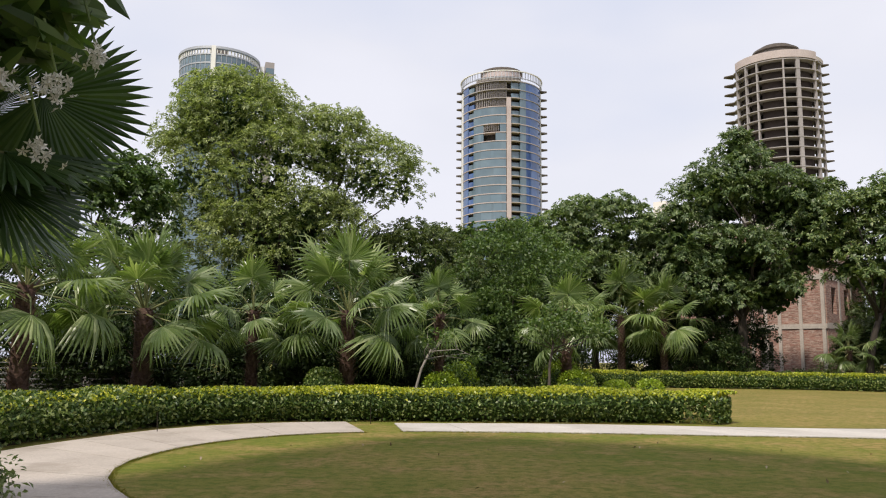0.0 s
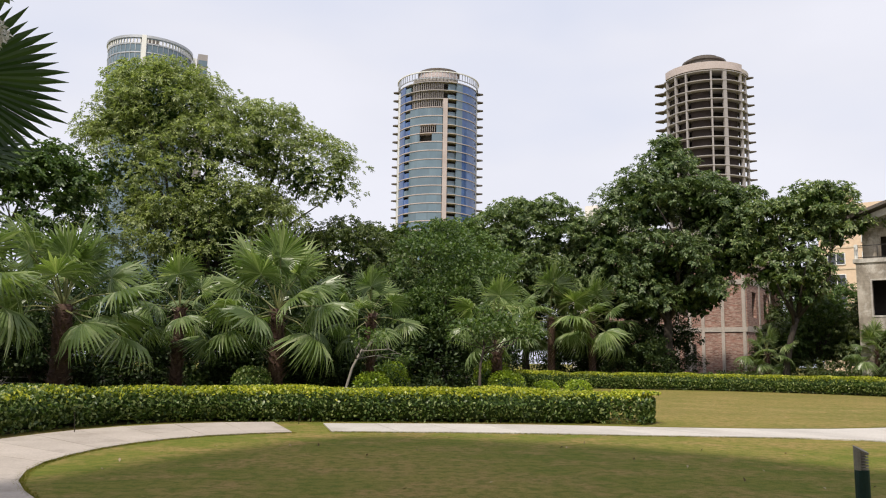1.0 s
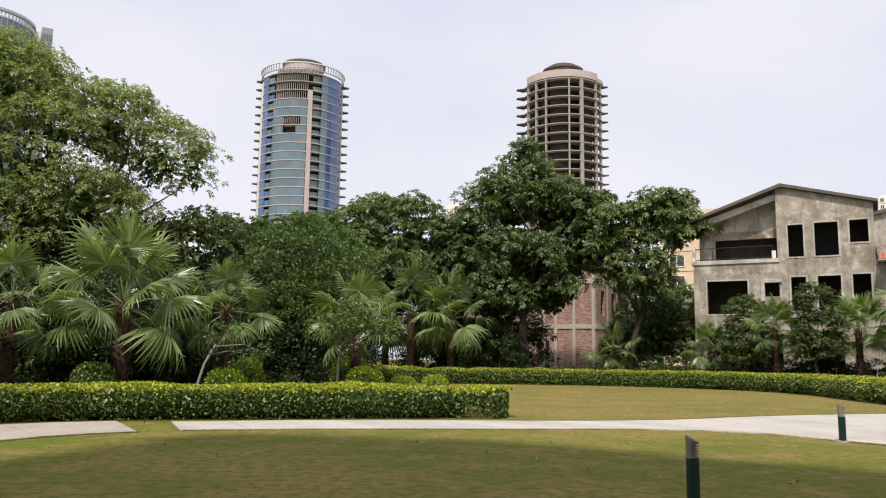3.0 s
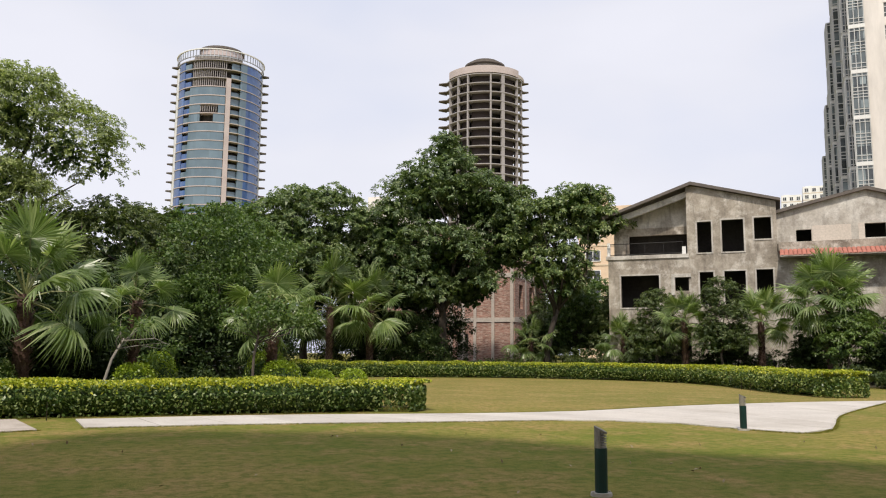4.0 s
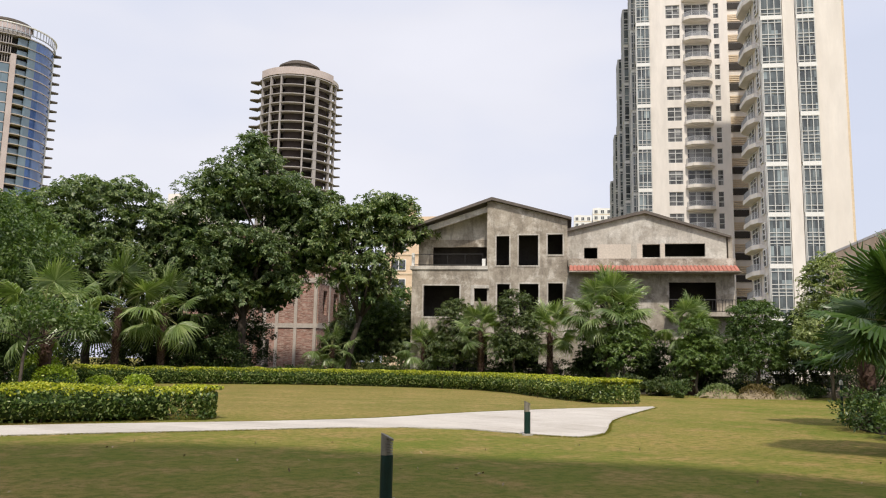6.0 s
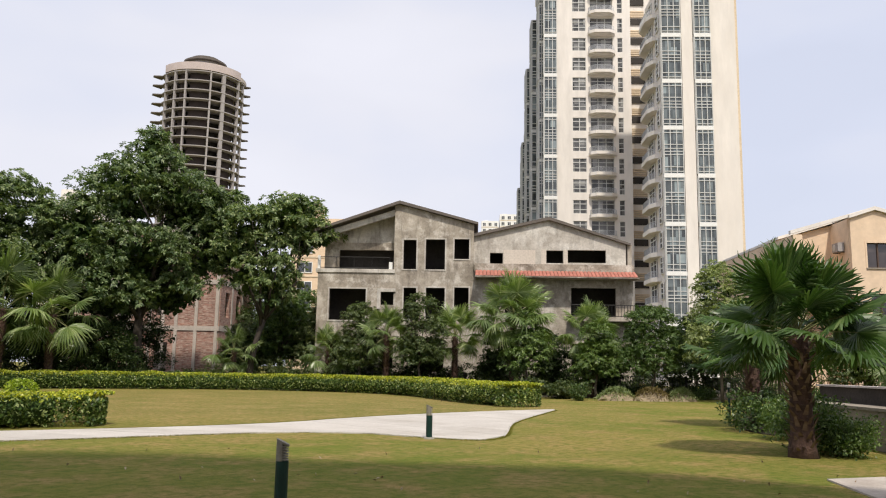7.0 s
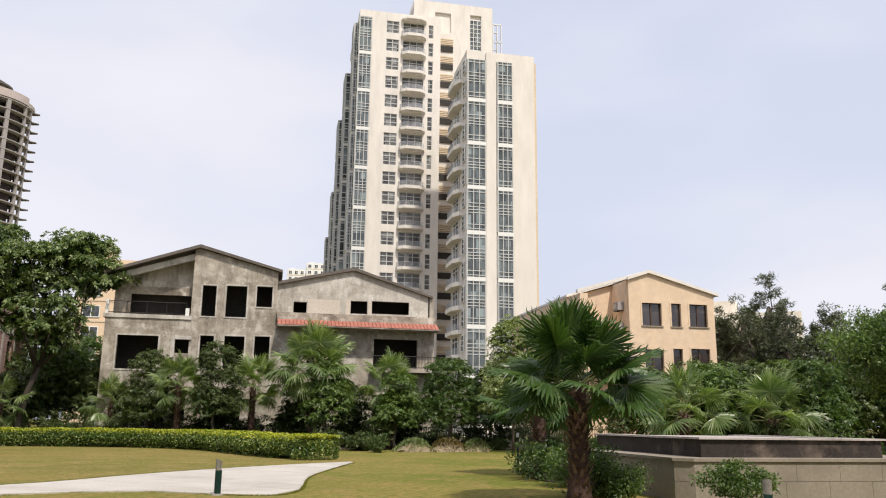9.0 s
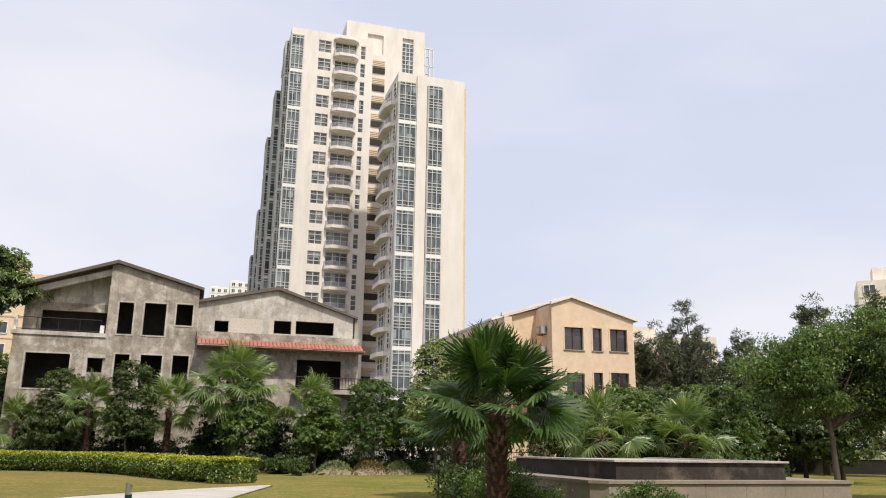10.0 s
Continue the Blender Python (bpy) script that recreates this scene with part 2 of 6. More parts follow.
M_ROOFTILE = surf("red_roof_tile", (0.36, 0.125, 0.085), (0.50, 0.20, 0.145), 1, 14, 0.8, 0.3, stain=(0.25, 0.10, 0.08), vary=0.12)
M_FRAME_CONC = surf("concrete_frame", (0.42, 0.36, 0.31), (0.54, 0.48, 0.42), 0.6, 10, 0.92, 0.3)
M_PIER = surf("grey_pink_pier", (0.46, 0.385, 0.36), (0.56, 0.48, 0.455), 0.2, 3, 0.9, 0.1)
M_CREAM = surf("cream_paint", (0.745, 0.695, 0.640), (0.775, 0.725, 0.670), 0.08, 0.7, 0.85, 0.0, stain=(0.715, 0.655, 0.59), stain_scale=0.07, stretch_z=0.25)
M_CREAM_WARM = surf("warm_cream_paint", (0.80, 0.72, 0.63), (0.83, 0.76, 0.67), 0.1, 1.2, 0.85, 0.0, stain=(0.72, 0.63, 0.53), stain_scale=0.2)
M_BEIGE = surf("beige_band_paint", (0.62, 0.50, 0.36), (0.70, 0.58, 0.43), 0.2, 5, 0.85, 0.08)
M_YELLOW = surf("peach_yellow_paint", (0.72, 0.545, 0.385), (0.74, 0.57, 0.41), 0.3, 1.3, 0.85, 0.0, stain=(0.68, 0.50, 0.34), stain_scale=0.3)
M_WHITE = surf("white_paint", (0.76, 0.75, 0.72), (0.82, 0.81, 0.78), 0.3, 8, 0.8, 0.08)
# Brown blocks, darkened to carry the shade between the slabs.
M_TOWER_INFILL = surf("brown_block_with_shade", (0.030, 0.023, 0.021), (0.070, 0.053, 0.049), 0.25, 3, 0.95, 0.1)
M_TOWER_CONC = surf("weathered_tower_concrete", (0.30, 0.275, 0.265), (0.39, 0.36, 0.35), 0.1, 3, 0.92, 0.1)
M_SASH = surf("off_white_window_frame", (0.50, 0.50, 0.48), (0.60, 0.60, 0.58), 1, 10, 0.6, 0.05)
M_GREY_METAL = surf("grey_metal", (0.42, 0.43, 0.44), (0.52, 0.53, 0.54), 1, 12, 0.45, 0.05, metal=0.6)
M_RAIL = surf("black_iron", (0.012, 0.012, 0.012), (0.03, 0.028, 0.026), 4, 30, 0.6, 0.1)
M_GLASS_BLUE = glazing("blue_curtain_glass", (0.055, 0.105, 0.270), (0.085, 0.155, 0.340), 0.12, 0.2, vary=(0.8, 1.0, 1.25), light=(4.0, 4.0, 3.53))
M_GLASS_GREY = glazing("grey_curtain_glass", (0.120, 0.178, 0.222), (0.150, 0.212, 0.256), 0.12, 0.2, vary=(0.86, 1.0, 1.16), light=(4.0, 4.0, 3.53))
M_GLASS_APT = glazing("grey_green_window_glass", (0.085, 0.105, 0.110), (0.150, 0.176, 0.178), 0.1, 0.5, vary=(0.25, 1.0, 2.2))
M_GLASS_DARK = glazing("dark_window_glass", (0.025, 0.028, 0.032), (0.075, 0.080, 0.085), 0.1, 0.6)
M_GLASS_BROWN = glazing("dark_brown_glass", (0.022, 0.016, 0.014), (0.055, 0.042, 0.038), 0.12, 0.6)
M_GLASS_ROOM = glazing("curtained_window_glass", (0.12, 0.12, 0.12), (0.26, 0.255, 0.245), 0.15, 0.35, 0.6, vary=(0.2, 0.9, 1.7))
M_BROWNFRAME = surf("brown_window_frame", (0.06, 0.035, 0.025), (0.10, 0.06, 0.042), 2, 16, 0.6, 0.1)
M_BOLLARD = surf("dark_green_paint", (0.004, 0.024, 0.021), (0.008, 0.038, 0.033), 4, 30, 0.4, 0.1)
M_BOLLARD_HEAD = surf("grey_louvre_metal", (0.17, 0.155, 0.13), (0.26, 0.24, 0.20), 6, 30, 0.6, 0.2)
M_BLACKSTONE = surf("stained_black_wall", (0.020, 0.016, 0.014), (0.055, 0.044, 0.038), 1.4, 10, 0.85, 0.4, stain=(0.20, 0.155, 0.12), stain_scale=0.9, stain_at=(0.54, 0.72))
M_COPING = surf("pale_coping_stone", (0.44, 0.39, 0.365), (0.56, 0.50, 0.475), 1.5, 16, 0.75, 0.15, stain=(0.26, 0.22, 0.20), stain_scale=1.1, vary=0.06)
M_PLINTH = surf("buff_wall_face", (0.265, 0.225, 0.178), (0.325, 0.28, 0.226), 0.8, 12, 0.9, 0.25, stain=(0.23, 0.195, 0.155), stain_scale=0.6)
M_DEBRIS = surf("dry_clippings", (0.21, 0.16, 0.10), (0.36, 0.29, 0.19), 3, 22, 0.95, 0.8)
M_PETAL = surf("white_petal", (0.72, 0.70, 0.62), (0.82, 0.80, 0.74), 8, 40, 0.6, 0.05)


# ---- mesh helpers ----
class Geo:
    """Collects faces, then becomes one mesh."""

    def __init__(self):
        self.v, self.f, self.m = [], [], []

    def face(self, pts, mi=0):
        k = len(self.v)
        self.v += [tuple(p) for p in pts]
        self.f.append(tuple(range(k, k + len(pts))))
        self.m.append(mi)
        return self

    def box(self, x0, x1, y0, y1, z0, z1, mi=0):
        k = len(self.v)
        self.v += [(x0, y0, z0), (x1, y0, z0), (x1, y1, z0), (x0, y1, z0), (x0, y0, z1), (x1, y0, z1), (x1, y1, z1), (x0, y1, z1)]
        for f in ((0, 3, 2, 1), (4, 5, 6, 7), (0, 1, 5, 4), (1, 2, 6, 5), (2, 3, 7, 6), (3, 0, 4, 7)):
            self.f.append(tuple(k + i for i in f))
            self.m.append(mi)
        return self

    def cells(self, xs, zs, solid, y0, y1):
        """A wall of grid cells with shared corners, so that it is one piece."""
        known = {}

        def vert(i, j, k):
            if (i, j, k) not in known:
                known[(i, j, k)] = len(self.v)
                self.v.append((xs[i], y1 if k else y0, zs[j]))
            return known[(i, j, k)]

        def quad(*keys):
            self.f.append(tuple(vert(*q) for q in keys))
            self.m.append(0)
        for i, j in solid:
            quad((i, j, 0), (i + 1, j, 0), (i + 1, j + 1, 0), (i, j + 1, 0))
            quad((i + 1, j, 1), (i, j, 1), (i, j + 1, 1), (i + 1, j + 1, 1))
            if (i - 1, j) not in solid:
                quad((i, j, 1), (i, j, 0), (i, j + 1, 0), (i, j + 1, 1))
            if (i + 1, j) not in solid:
                quad((i + 1, j, 0), (i + 1, j, 1), (i + 1, j + 1, 1), (i + 1, j + 1, 0))
            if (i, j - 1) not in solid:
                quad((i, j, 1), (i + 1, j, 1), (i + 1, j, 0), (i, j, 0))
            if (i, j + 1) not in solid:
                quad((i, j + 1, 0), (i + 1, j + 1, 0), (i + 1, j + 1, 1), (i, j + 1, 1))
        return self

    def prism(self, poly, z0, z1, mi=0):
        """An upright prism over a counter-clockwise outline."""
        k, n = len(self.v), len(poly)
        self.v += [(p[0], p[1], z0) for p in poly] + [(p[0], p[1], z1) for p in poly]
        self.f.append(tuple(k + i for i in reversed(range(n))))
        self.f.append(tuple(k + n + i for i in range(n)))
        for i in range(n):
            j = (i + 1) % n
            self.f.append((k + i, k + j, k + n + j, k + n + i))
        self.m += [mi] * (n + 2)
        return self

    def slab_y(self, poly, y0, y1, mi=0):
        """A prism along y over an outline in x and z (counter-clockwise seen from the front)."""
        k, n = len(self.v), len(poly)
        self.v += [(p[0], y0, p[1]) for p in poly] + [(p[0], y1, p[1]) for p in poly]
        self.f.append(tuple(k + i for i in range(n)))
        self.f.append(tuple(k + n + i for i in reversed(range(n))))
        for i in range(n):
            j = (i + 1) % n
            self.f.append((k + j, k + i, k + n + i, k + n + j))
        self.m += [mi] * (n + 2)
        return self

    def strip(self, rows, mi=0):
        """A sheet through rows of points, with shared corners."""
        k, n = len(self.v), len(rows[0])
        self.v += [tuple(p) for row in rows for p in row]
        for i in range(len(rows) - 1):
            for j in range(n - 1):
                a = k + i * n + j
                self.f.append((a, a + n, a + n + 1, a + 1))
                self.m.append(mi)
        return self

    def tube(self, pts, radii, seg=7, mi=0, cap=True):
        k = len(self.v)
        pts = [Vector(p) for p in pts]
        for i, p in enumerate(pts):
            d = (pts[min(i + 1, len(pts) - 1)] - pts[max(i - 1, 0)]).normalized()
            a = d.cross(Vector((0.31, 0.9, 0.12))).normalized()
            b = d.cross(a)
            for j in range(seg):
                w = 2 * math.pi * j / seg
                self.v.append(tuple(p + (a * math.cos(w) + b * math.sin(w)) * radii[i]))
        for i in range(len(pts) - 1):
            for j in range(seg):
                q = (j + 1) % seg
                self.f.append((k + i * seg + j, k + i * seg + q, k + (i + 1) * seg + q, k + (i + 1) * seg + j))
                self.m.append(mi)
        if cap:
            e = k + (len(pts) - 1) * seg
            self.f.append(tuple(e + j for j in range(seg)))
            self.f.append(tuple(k + j for j in reversed(range(seg))))
            self.m += [mi, mi]
        return self

    def mesh(self, name):
        me = bpy.data.meshes.new(name)
        me.from_pydata(self.v, [], self.f)
        if any(self.m):
            me.polygons.foreach_set("material_index", self.m)
        me.update()
        return me


def part(name, geo, material, parent=None, label="", smooth=False):
    """One mesh object; geo is a Geo or a finished mesh."""
    me = geo.mesh(name) if isinstance(geo, Geo) else geo
    if not me.materials:
        for one in (material if isinstance(material, (list, tuple)) else [material]):
            me.materials.append(one)
    if smooth:
        me.polygons.foreach_set("use_smooth", [True] * len(me.polygons))
    ob = new(name, me)
    if parent:
        ob.parent = parent
    return tagged(ob, label)


def thing(name, m, label, category, group="", kind=""):
    """An Empty at a thing's base, which carries its parts."""
    ob = new(name)
    ob.matrix_world = m
    return tagged(ob, label, category, group, kind)


def quads_mesh(name, verts):
    """A mesh of loose quads from an array of shape (n, 4, 3)."""
    n = len(verts)
    me = bpy.data.meshes.new(name)
    me.vertices.add(4 * n)
    me.vertices.foreach_set("co", np.ascontiguousarray(verts, dtype=np.float32).ravel())
    me.loops.add(4 * n)
    me.loops.foreach_set("vertex_index", np.arange(4 * n, dtype=np.int32))
    me.polygons.add(n)
    me.polygons.foreach_set("loop_start", np.arange(0, 4 * n, 4, dtype=np.int32))
    me.update(calc_edges=True)
    return me


def leaves(name, centres, length, width, rng, droop=0.0, up=0.5, out=None):
    """Folded leaves at the centres: each one diamond of two triangles, tilted by chance."""
    n = len(centres)
    d = rng.normal(size=(n, 3))
    if out is not None:
        d += out * 1.2
    d[:, 2] -= droop
    d /= np.linalg.norm(d, axis=1)[:, None] + 1e-9
    nn = rng.normal(size=(n, 3))
    nn[:, 2] += up * 3
    s = np.cross(d, nn)
    s /= np.linalg.norm(s, axis=1)[:, None] + 1e-9
    f = np.cross(s, d)
    L = length * rng.uniform(0.7, 1.25, (n, 1))
    W = width * rng.uniform(0.7, 1.25, (n, 1))
    a = centres - d * L * 0.5
    b = centres + s * W * 0.5 + f * W * 0.22
    c = centres + d * L * 0.5 - f * L * 0.08
    e = centres - s * W * 0.5 + f * W * 0.22
    return quads_mesh(name, np.stack([a, b, c, e], 1))


def oval_leaves(name, centres, length, width, rng, droop=0.3):
    """Broad oval leaves with a folded midrib, for plants close by: four quads each."""
    n = len(centres)
    d = rng.normal(size=(n, 3))
    d[:, 2] -= droop
    d /= np.linalg.norm(d, axis=1)[:, None]
    nn = rng.normal(size=(n, 3))
    nn[:, 2] += 1.5
    s = np.cross(d, nn)
    s /= np.linalg.norm(s, axis=1)[:, None]
    f = np.cross(s, d)
    L, W = length * rng.uniform(0.75, 1.2, (n, 1)), width * rng.uniform(0.8, 1.2, (n, 1))

    def at_(u, v):
        return centres + d * L * (u - 0.5) - f * L * 0.25 * (u - 0.3) ** 2 + s * W * 0.5 * v + f * W * 0.18 * abs(v)
    q = []
    for sg in (1, -1):
        q += [np.stack([at_(0, 0), at_(0.28, sg * 0.85), at_(0.55, sg * 1.0), at_(0.5, 0)], 1), np.stack([at_(0.5, 0), at_(0.55, sg * 1.0), at_(0.85, sg * 0.7), at_(1.0, 0)], 1)]
    return quads_mesh(name, np.concatenate(q))


def clump_points(rng, lobes, clumps, per, spread, hollow=0.55, sag=0.7):
    """Leaf places gathered in clumps near the surface of the lobes (x, y, z, radius, height radius)."""
    vol = np.array([l[3] ** 2 for l in lobes])
    pick = rng.choice(len(lobes), size=clumps, p=vol / vol.sum())
    lob = np.array(lobes)[pick]
    d = rng.normal(size=(clumps, 3))
    d /= np.linalg.norm(d, axis=1)[:, None]
    r = rng.uniform(hollow, 1.06, (clumps, 1)) ** 0.7
    c = lob[:, :3] + d * r * np.stack([lob[:, 3], lob[:, 3], lob[:, 4]], 1)
    size = spread * rng.uniform(0.55, 1.35, (clumps, 1, 1))
    q = rng.normal(size=(clumps, per, 3))
    q /= np.linalg.norm(q, axis=2)[:, :, None]
    q *= rng.uniform(0.25, 1.0, (clumps, per, 1)) ** 0.6
    q[:, :, 2] *= sag
    return c, (c[:, None, :] + q * size).reshape(-1, 3), q.reshape(-1, 3)


# ---- ground, paths, beds ----
g_ = Geo()
N_ = 48
span = [-1500 + 3000 * i / N_ for i in range(N_ + 1)]
for i in range(N_):
    for j in range(N_):
        g_.face([(span[i], span[j], 0), (span[i + 1], span[j], 0), (span[i + 1], span[j + 1], 0), (span[i], span[j + 1], 0)])
tagged(part("ground", g_, M_LAWN), "mown lawn, green with dry brown patches", "lawn", kind="structure")


def resample(line, n):
    pts = [Vector(p) for p in line]
    acc = [0.0]
    for a, b in zip(pts, pts[1:]):
        acc.append(acc[-1] + (b - a).length)
    res = []
    for k in range(n):
        s = acc[-1] * k / (n - 1)
        i = max(j for j in range(len(acc) - 1) if acc[j] <= s + 1e-9)
        f = (s - acc[i]) / max(acc[i + 1] - acc[i], 1e-9)
        res.append(pts[i].lerp(pts[i + 1], min(f, 1)))
    return res


def smooth_line(line, n):
    """A rounded line through the points."""
    p = [Vector(q) for q in line]
    p = [p[0] * 2 - p[1]] + p + [p[-1] * 2 - p[-2]]
    res = []
    for i in range(1, len(p) - 2):
        for k in range(8):
            t = k / 8
            a, b, c, d = p[i - 1], p[i], p[i + 1], p[i + 2]
            res.append(0.5 * ((2 * b) + (c - a) * t + (2 * a - 5 * b + 4 * c - d) * t * t + (3 * b - a - 3 * c + d) * t ** 3))
    res.append(p[-2])
    return resample(res, n)


def path(name, one, other, n, label, joint=0.007, mat=None):
    """A slab path between two edge lines."""
    root = tagged(new(name), label, "path", kind="structure")
    a, b = smooth_line(one, n), smooth_line(other, n)
    for i in range(n - 1):
        g = Geo()
        f0, f1 = joint / max((a[i + 1] - a[i]).length, 0.1), 1 - joint / max((a[i + 1] - a[i]).length, 0.1)
        quad = [a[i].lerp(a[i + 1], f0), b[i].lerp(b[i + 1], f0), b[i].lerp(b[i + 1], f1), a[i].lerp(a[i + 1], f1)]
        area = sum(quad[k].x * quad[(k + 1) % 4].y - quad[(k + 1) % 4].x * quad[k].y for k in range(4))
        g.prism(quad if area > 0 else quad[::-1], -0.05, 0.025 + 0.004 * random.random())
        part("slab", g, mat or M_SLAB, root)
    return root


path("garden_path", [(-6.4, 5.0), (-7.5, 9.0), (-7.85, 12.9), (-7.7, 14.7), (-7.3, 16.5), (-6.7, 18.4), (-5.7, 19.9), (-4.3, 20.9), (-2.7, 21.4)],
     [(-1.9, 6.0), (-3.0, 8.4), (-4.5, 10.8), (-5.05, 12.6), (-5.05, 14.2), (-4.75, 15.6), (-4.05, 17.0), (-3.0, 18.0), (-1.9, 18.5)], 16,
     "curved path of pale concrete slabs beside the lawn", mat=M_SLAB_WARM)
path("garden_path", [(-1.4, 21.1), (3.1, 21.3), (7.4, 20.8), (9.1, 20.6), (12.2, 20.8), (14.7, 21.6), (17.5, 22.3), (21.8, 22.9), (26.6, 23.0)],
     [(-1.05, 18.8), (2.7, 18.8), (6.5, 18.4), (8.1, 18.3), (10.5, 17.9), (12.3, 16.7), (13.9, 13.8), (19.0, 17.9), (26.2, 22.5)], 22,
     "straight pale concrete path that widens into a paved apron")
path("paved_pad", [(13.6, 5.9), (15.5, 5.15), (17.0, 4.5)], [(11.6, 4.1), (13.0, 2.6), (14.5, 1.5)], 4, "pale paved pad beside the raised basin", mat=M_SLAB_WARM)


def bed(name, outline, label, material, h=0.03):
    tagged(part(name, Geo().prism(outline, -0.05, h), material), label, "planting bed", kind="structure")


bed("planting_bed", [(7.0, 23.7), (7.6, 32.0), (7.6, 54.6), (14.0, 54.6), (22.8, 53.0), (27.2, 50.2), (30.6, 45.8), (32.0, 42.0), (31.6, 37.0), (29.8, 32.0), (28.6, 27.5), (36.0, 34.5), (47.0, 27.5), (60.0, 14.0), (75.0, 14.0), (75.0, 60.0), (75.0, 90.0), (-60.0, 90.0), (-60.0, 8.0), (-8.3, 8.0), (-8.2, 16.5), (-6.8, 20.3), (-3.0, 22.9)][::1],
    "dark leaf-strewn soil under the palms and trees", M_SOIL)
bed("planting_bed", [(21.6, 10.0), (22.6, 9.3), (24.5, 9.2), (27.0, 11.2), (29.4, 13.6), (29.2, 15.4), (27.4, 15.2), (25.2, 13.8), (23.2, 12.6), (22.0, 11.3)], "dark soil round the palms beside the raised basin", M_SOIL)


# ---- hedges ----
def hedge(name, line, width, height, per_m2, leaf, label, seed):
    """A clipped hedge along a line: core coloured as leaf shade, twigs, green sides and yellow young leaves on top."""
    rng = np.random.default_rng(seed)
    root = thing(name, pose(0, 0, 0), label, "hedge", "garden hedges")
    pts = smooth_line(line, max(8, int(len(line) * 8)))
    core, twigs = Geo(), Geo()
    prof = [(-0.28, 0.10), (-0.39, 0.55), (-0.30, 0.86), (0.30, 0.86), (0.39, 0.55), (0.28, 0.10)]
    rows = []
    for i, p in enumerate(pts):
        d = (pts[min(i + 1, len(pts) - 1)] - pts[max(i - 1, 0)]).normalized()
        s = Vector((d.y, -d.x))
        rows.append([(p.x + s.x * a * width, p.y + s.y * a * width, b * height) for a, b in prof])
    k = len(prof)
    rows = rows[2:-2]
    for i in range(len(rows) - 1):
        for j in range(k - 1):
            core.face([rows[i][j], rows[i][j + 1], rows[i + 1][j + 1], rows[i + 1][j]])
        core.face([rows[i][k - 1], rows[i][0], rows[i + 1][0], rows[i + 1][k - 1]])
    core.face(rows[0][::-1])
    core.face(rows[-1])
    length = sum((b - a).length for a, b in zip(pts, pts[1:]))
    for i in range(int(length * 3)):
        p = pts[int(rng.integers(0, len(pts)))]
        x, y = p.x + rng.normal() * width * 0.25, p.y + rng.normal() * width * 0.25
        twigs.tube([(x, y, 0.0), (x + rng.normal() * 0.06, y + rng.normal() * 0.06, height * 0.5)], [0.012, 0.008], 4)
    # Core sheet that shows through gaps as painted shade.
    part("core", core, M_HEDGE_CORE, root, "dark green core sheet coloured as the shade between the leaves")
    tagged(part("stem_tangle", twigs, M_TWIG, root), kind="stuff")
    # shell points: position along, and around the profile
    girth = width * 1.0 + 2 * height
    n = int(length * girth * per_m2)
    P = np.array([tuple(p) for p in pts])
    D = np.gradient(P, axis=0)
    D /= np.linalg.norm(D, axis=1)[:, None]
    u = rng.uniform(0, len(pts) - 1.001, n)
    i = u.astype(int)
    f = (u - i)[:, None]
    base = P[i] * (1 - f) + P[i + 1] * f
    dd = D[i]
    side = np.stack([dd[:, 1], -dd[:, 0]], 1)
    a = rng.uniform(0, 1, n) * girth
    lo = a < height
    hi = a > height + width
    off = np.where(lo, -0.5 * width, np.where(hi, 0.5 * width, a - height - 0.5 * width))
    z = np.where(lo, a, np.where(hi, girth - a, height))
    edge = np.clip((np.abs(off) / (0.5 * width) - 0.55) / 0.45, 0, 1)
    zz = np.clip(z / height, 0, 1)
    off = off * (1 - 0.16 * np.clip(zz - 0.6, 0, 1) / 0.4 * edge) * (0.80 + 0.20 * np.clip(zz / 0.55, 0, 1) ** 0.7)
    z = z - 0.10 * height * edge ** 2 * (zz > 0.9)
    wob = np.array([noise.noise((float(b[0]) * 0.8, float(b[1]) * 0.8, float(q) * 0.9)) for b, q in zip(base, z)])
    depth = rng.uniform(-0.10, 0.03, n) + 0.14 * wob
    off = off + np.sign(off) * depth * (zz < 0.97)
    z = z + depth * (zz >= 0.9)
    c = np.concatenate([base + side * off[:, None], z[:, None]], 1)
    # rounded ends
    for sgn, e, dv in ((-1, P[0], D[0]), (1, P[-1], D[-1])):
        m = int(width * 1.6 * height * per_m2 * 2.6)
        w = rng.uniform(-math.pi / 2, math.pi / 2, m)
        zc = rng.uniform(0.02, 1, m) * height
        sh = np.where(zc > 0.8 * height, 0.9, 1.0) * rng.uniform(0.86, 1.03, m)
        dv2 = np.array([dv[1], -dv[0]])
        pos = e + (sgn * dv)[None] * (np.cos(w) * sh * 0.35 * width)[:, None] + dv2[None] * (np.sin(w) * sh * 0.5 * width)[:, None]
        c = np.concatenate([c, np.concatenate([pos, zc[:, None]], 1)])
        top = rng.uniform(-1, 1, (m // 2, 2))
        pos = e + (sgn * dv)[None] * (np.abs(top[:, :1]) * 0.33 * width) + dv2[None] * top[:, 1:] * 0.42 * width
        c = np.concatenate([c, np.concatenate([pos, rng.uniform(0.93, 1.0, (m // 2, 1)) * height], 1)])
    c[:, 2] = np.maximum(c[:, 2], 0.05)
    keep = (c[:, 2] > 0.22 * height) | (rng.uniform(size=len(c)) < 0.45)
    c = c[keep]
    young = (c[:, 2] > height * (0.84 + 0.08 * rng.normal(size=len(c)))) & (rng.uniform(size=len(c)) < np.clip((c[:, 0] + 9.5) / 5.0, 0.25, 0.92))
    part("leaves", leaves("leaves", c[~young], leaf, leaf * 0.6, rng, up=0.2), M_HEDGE, root, "glossy green leaves")
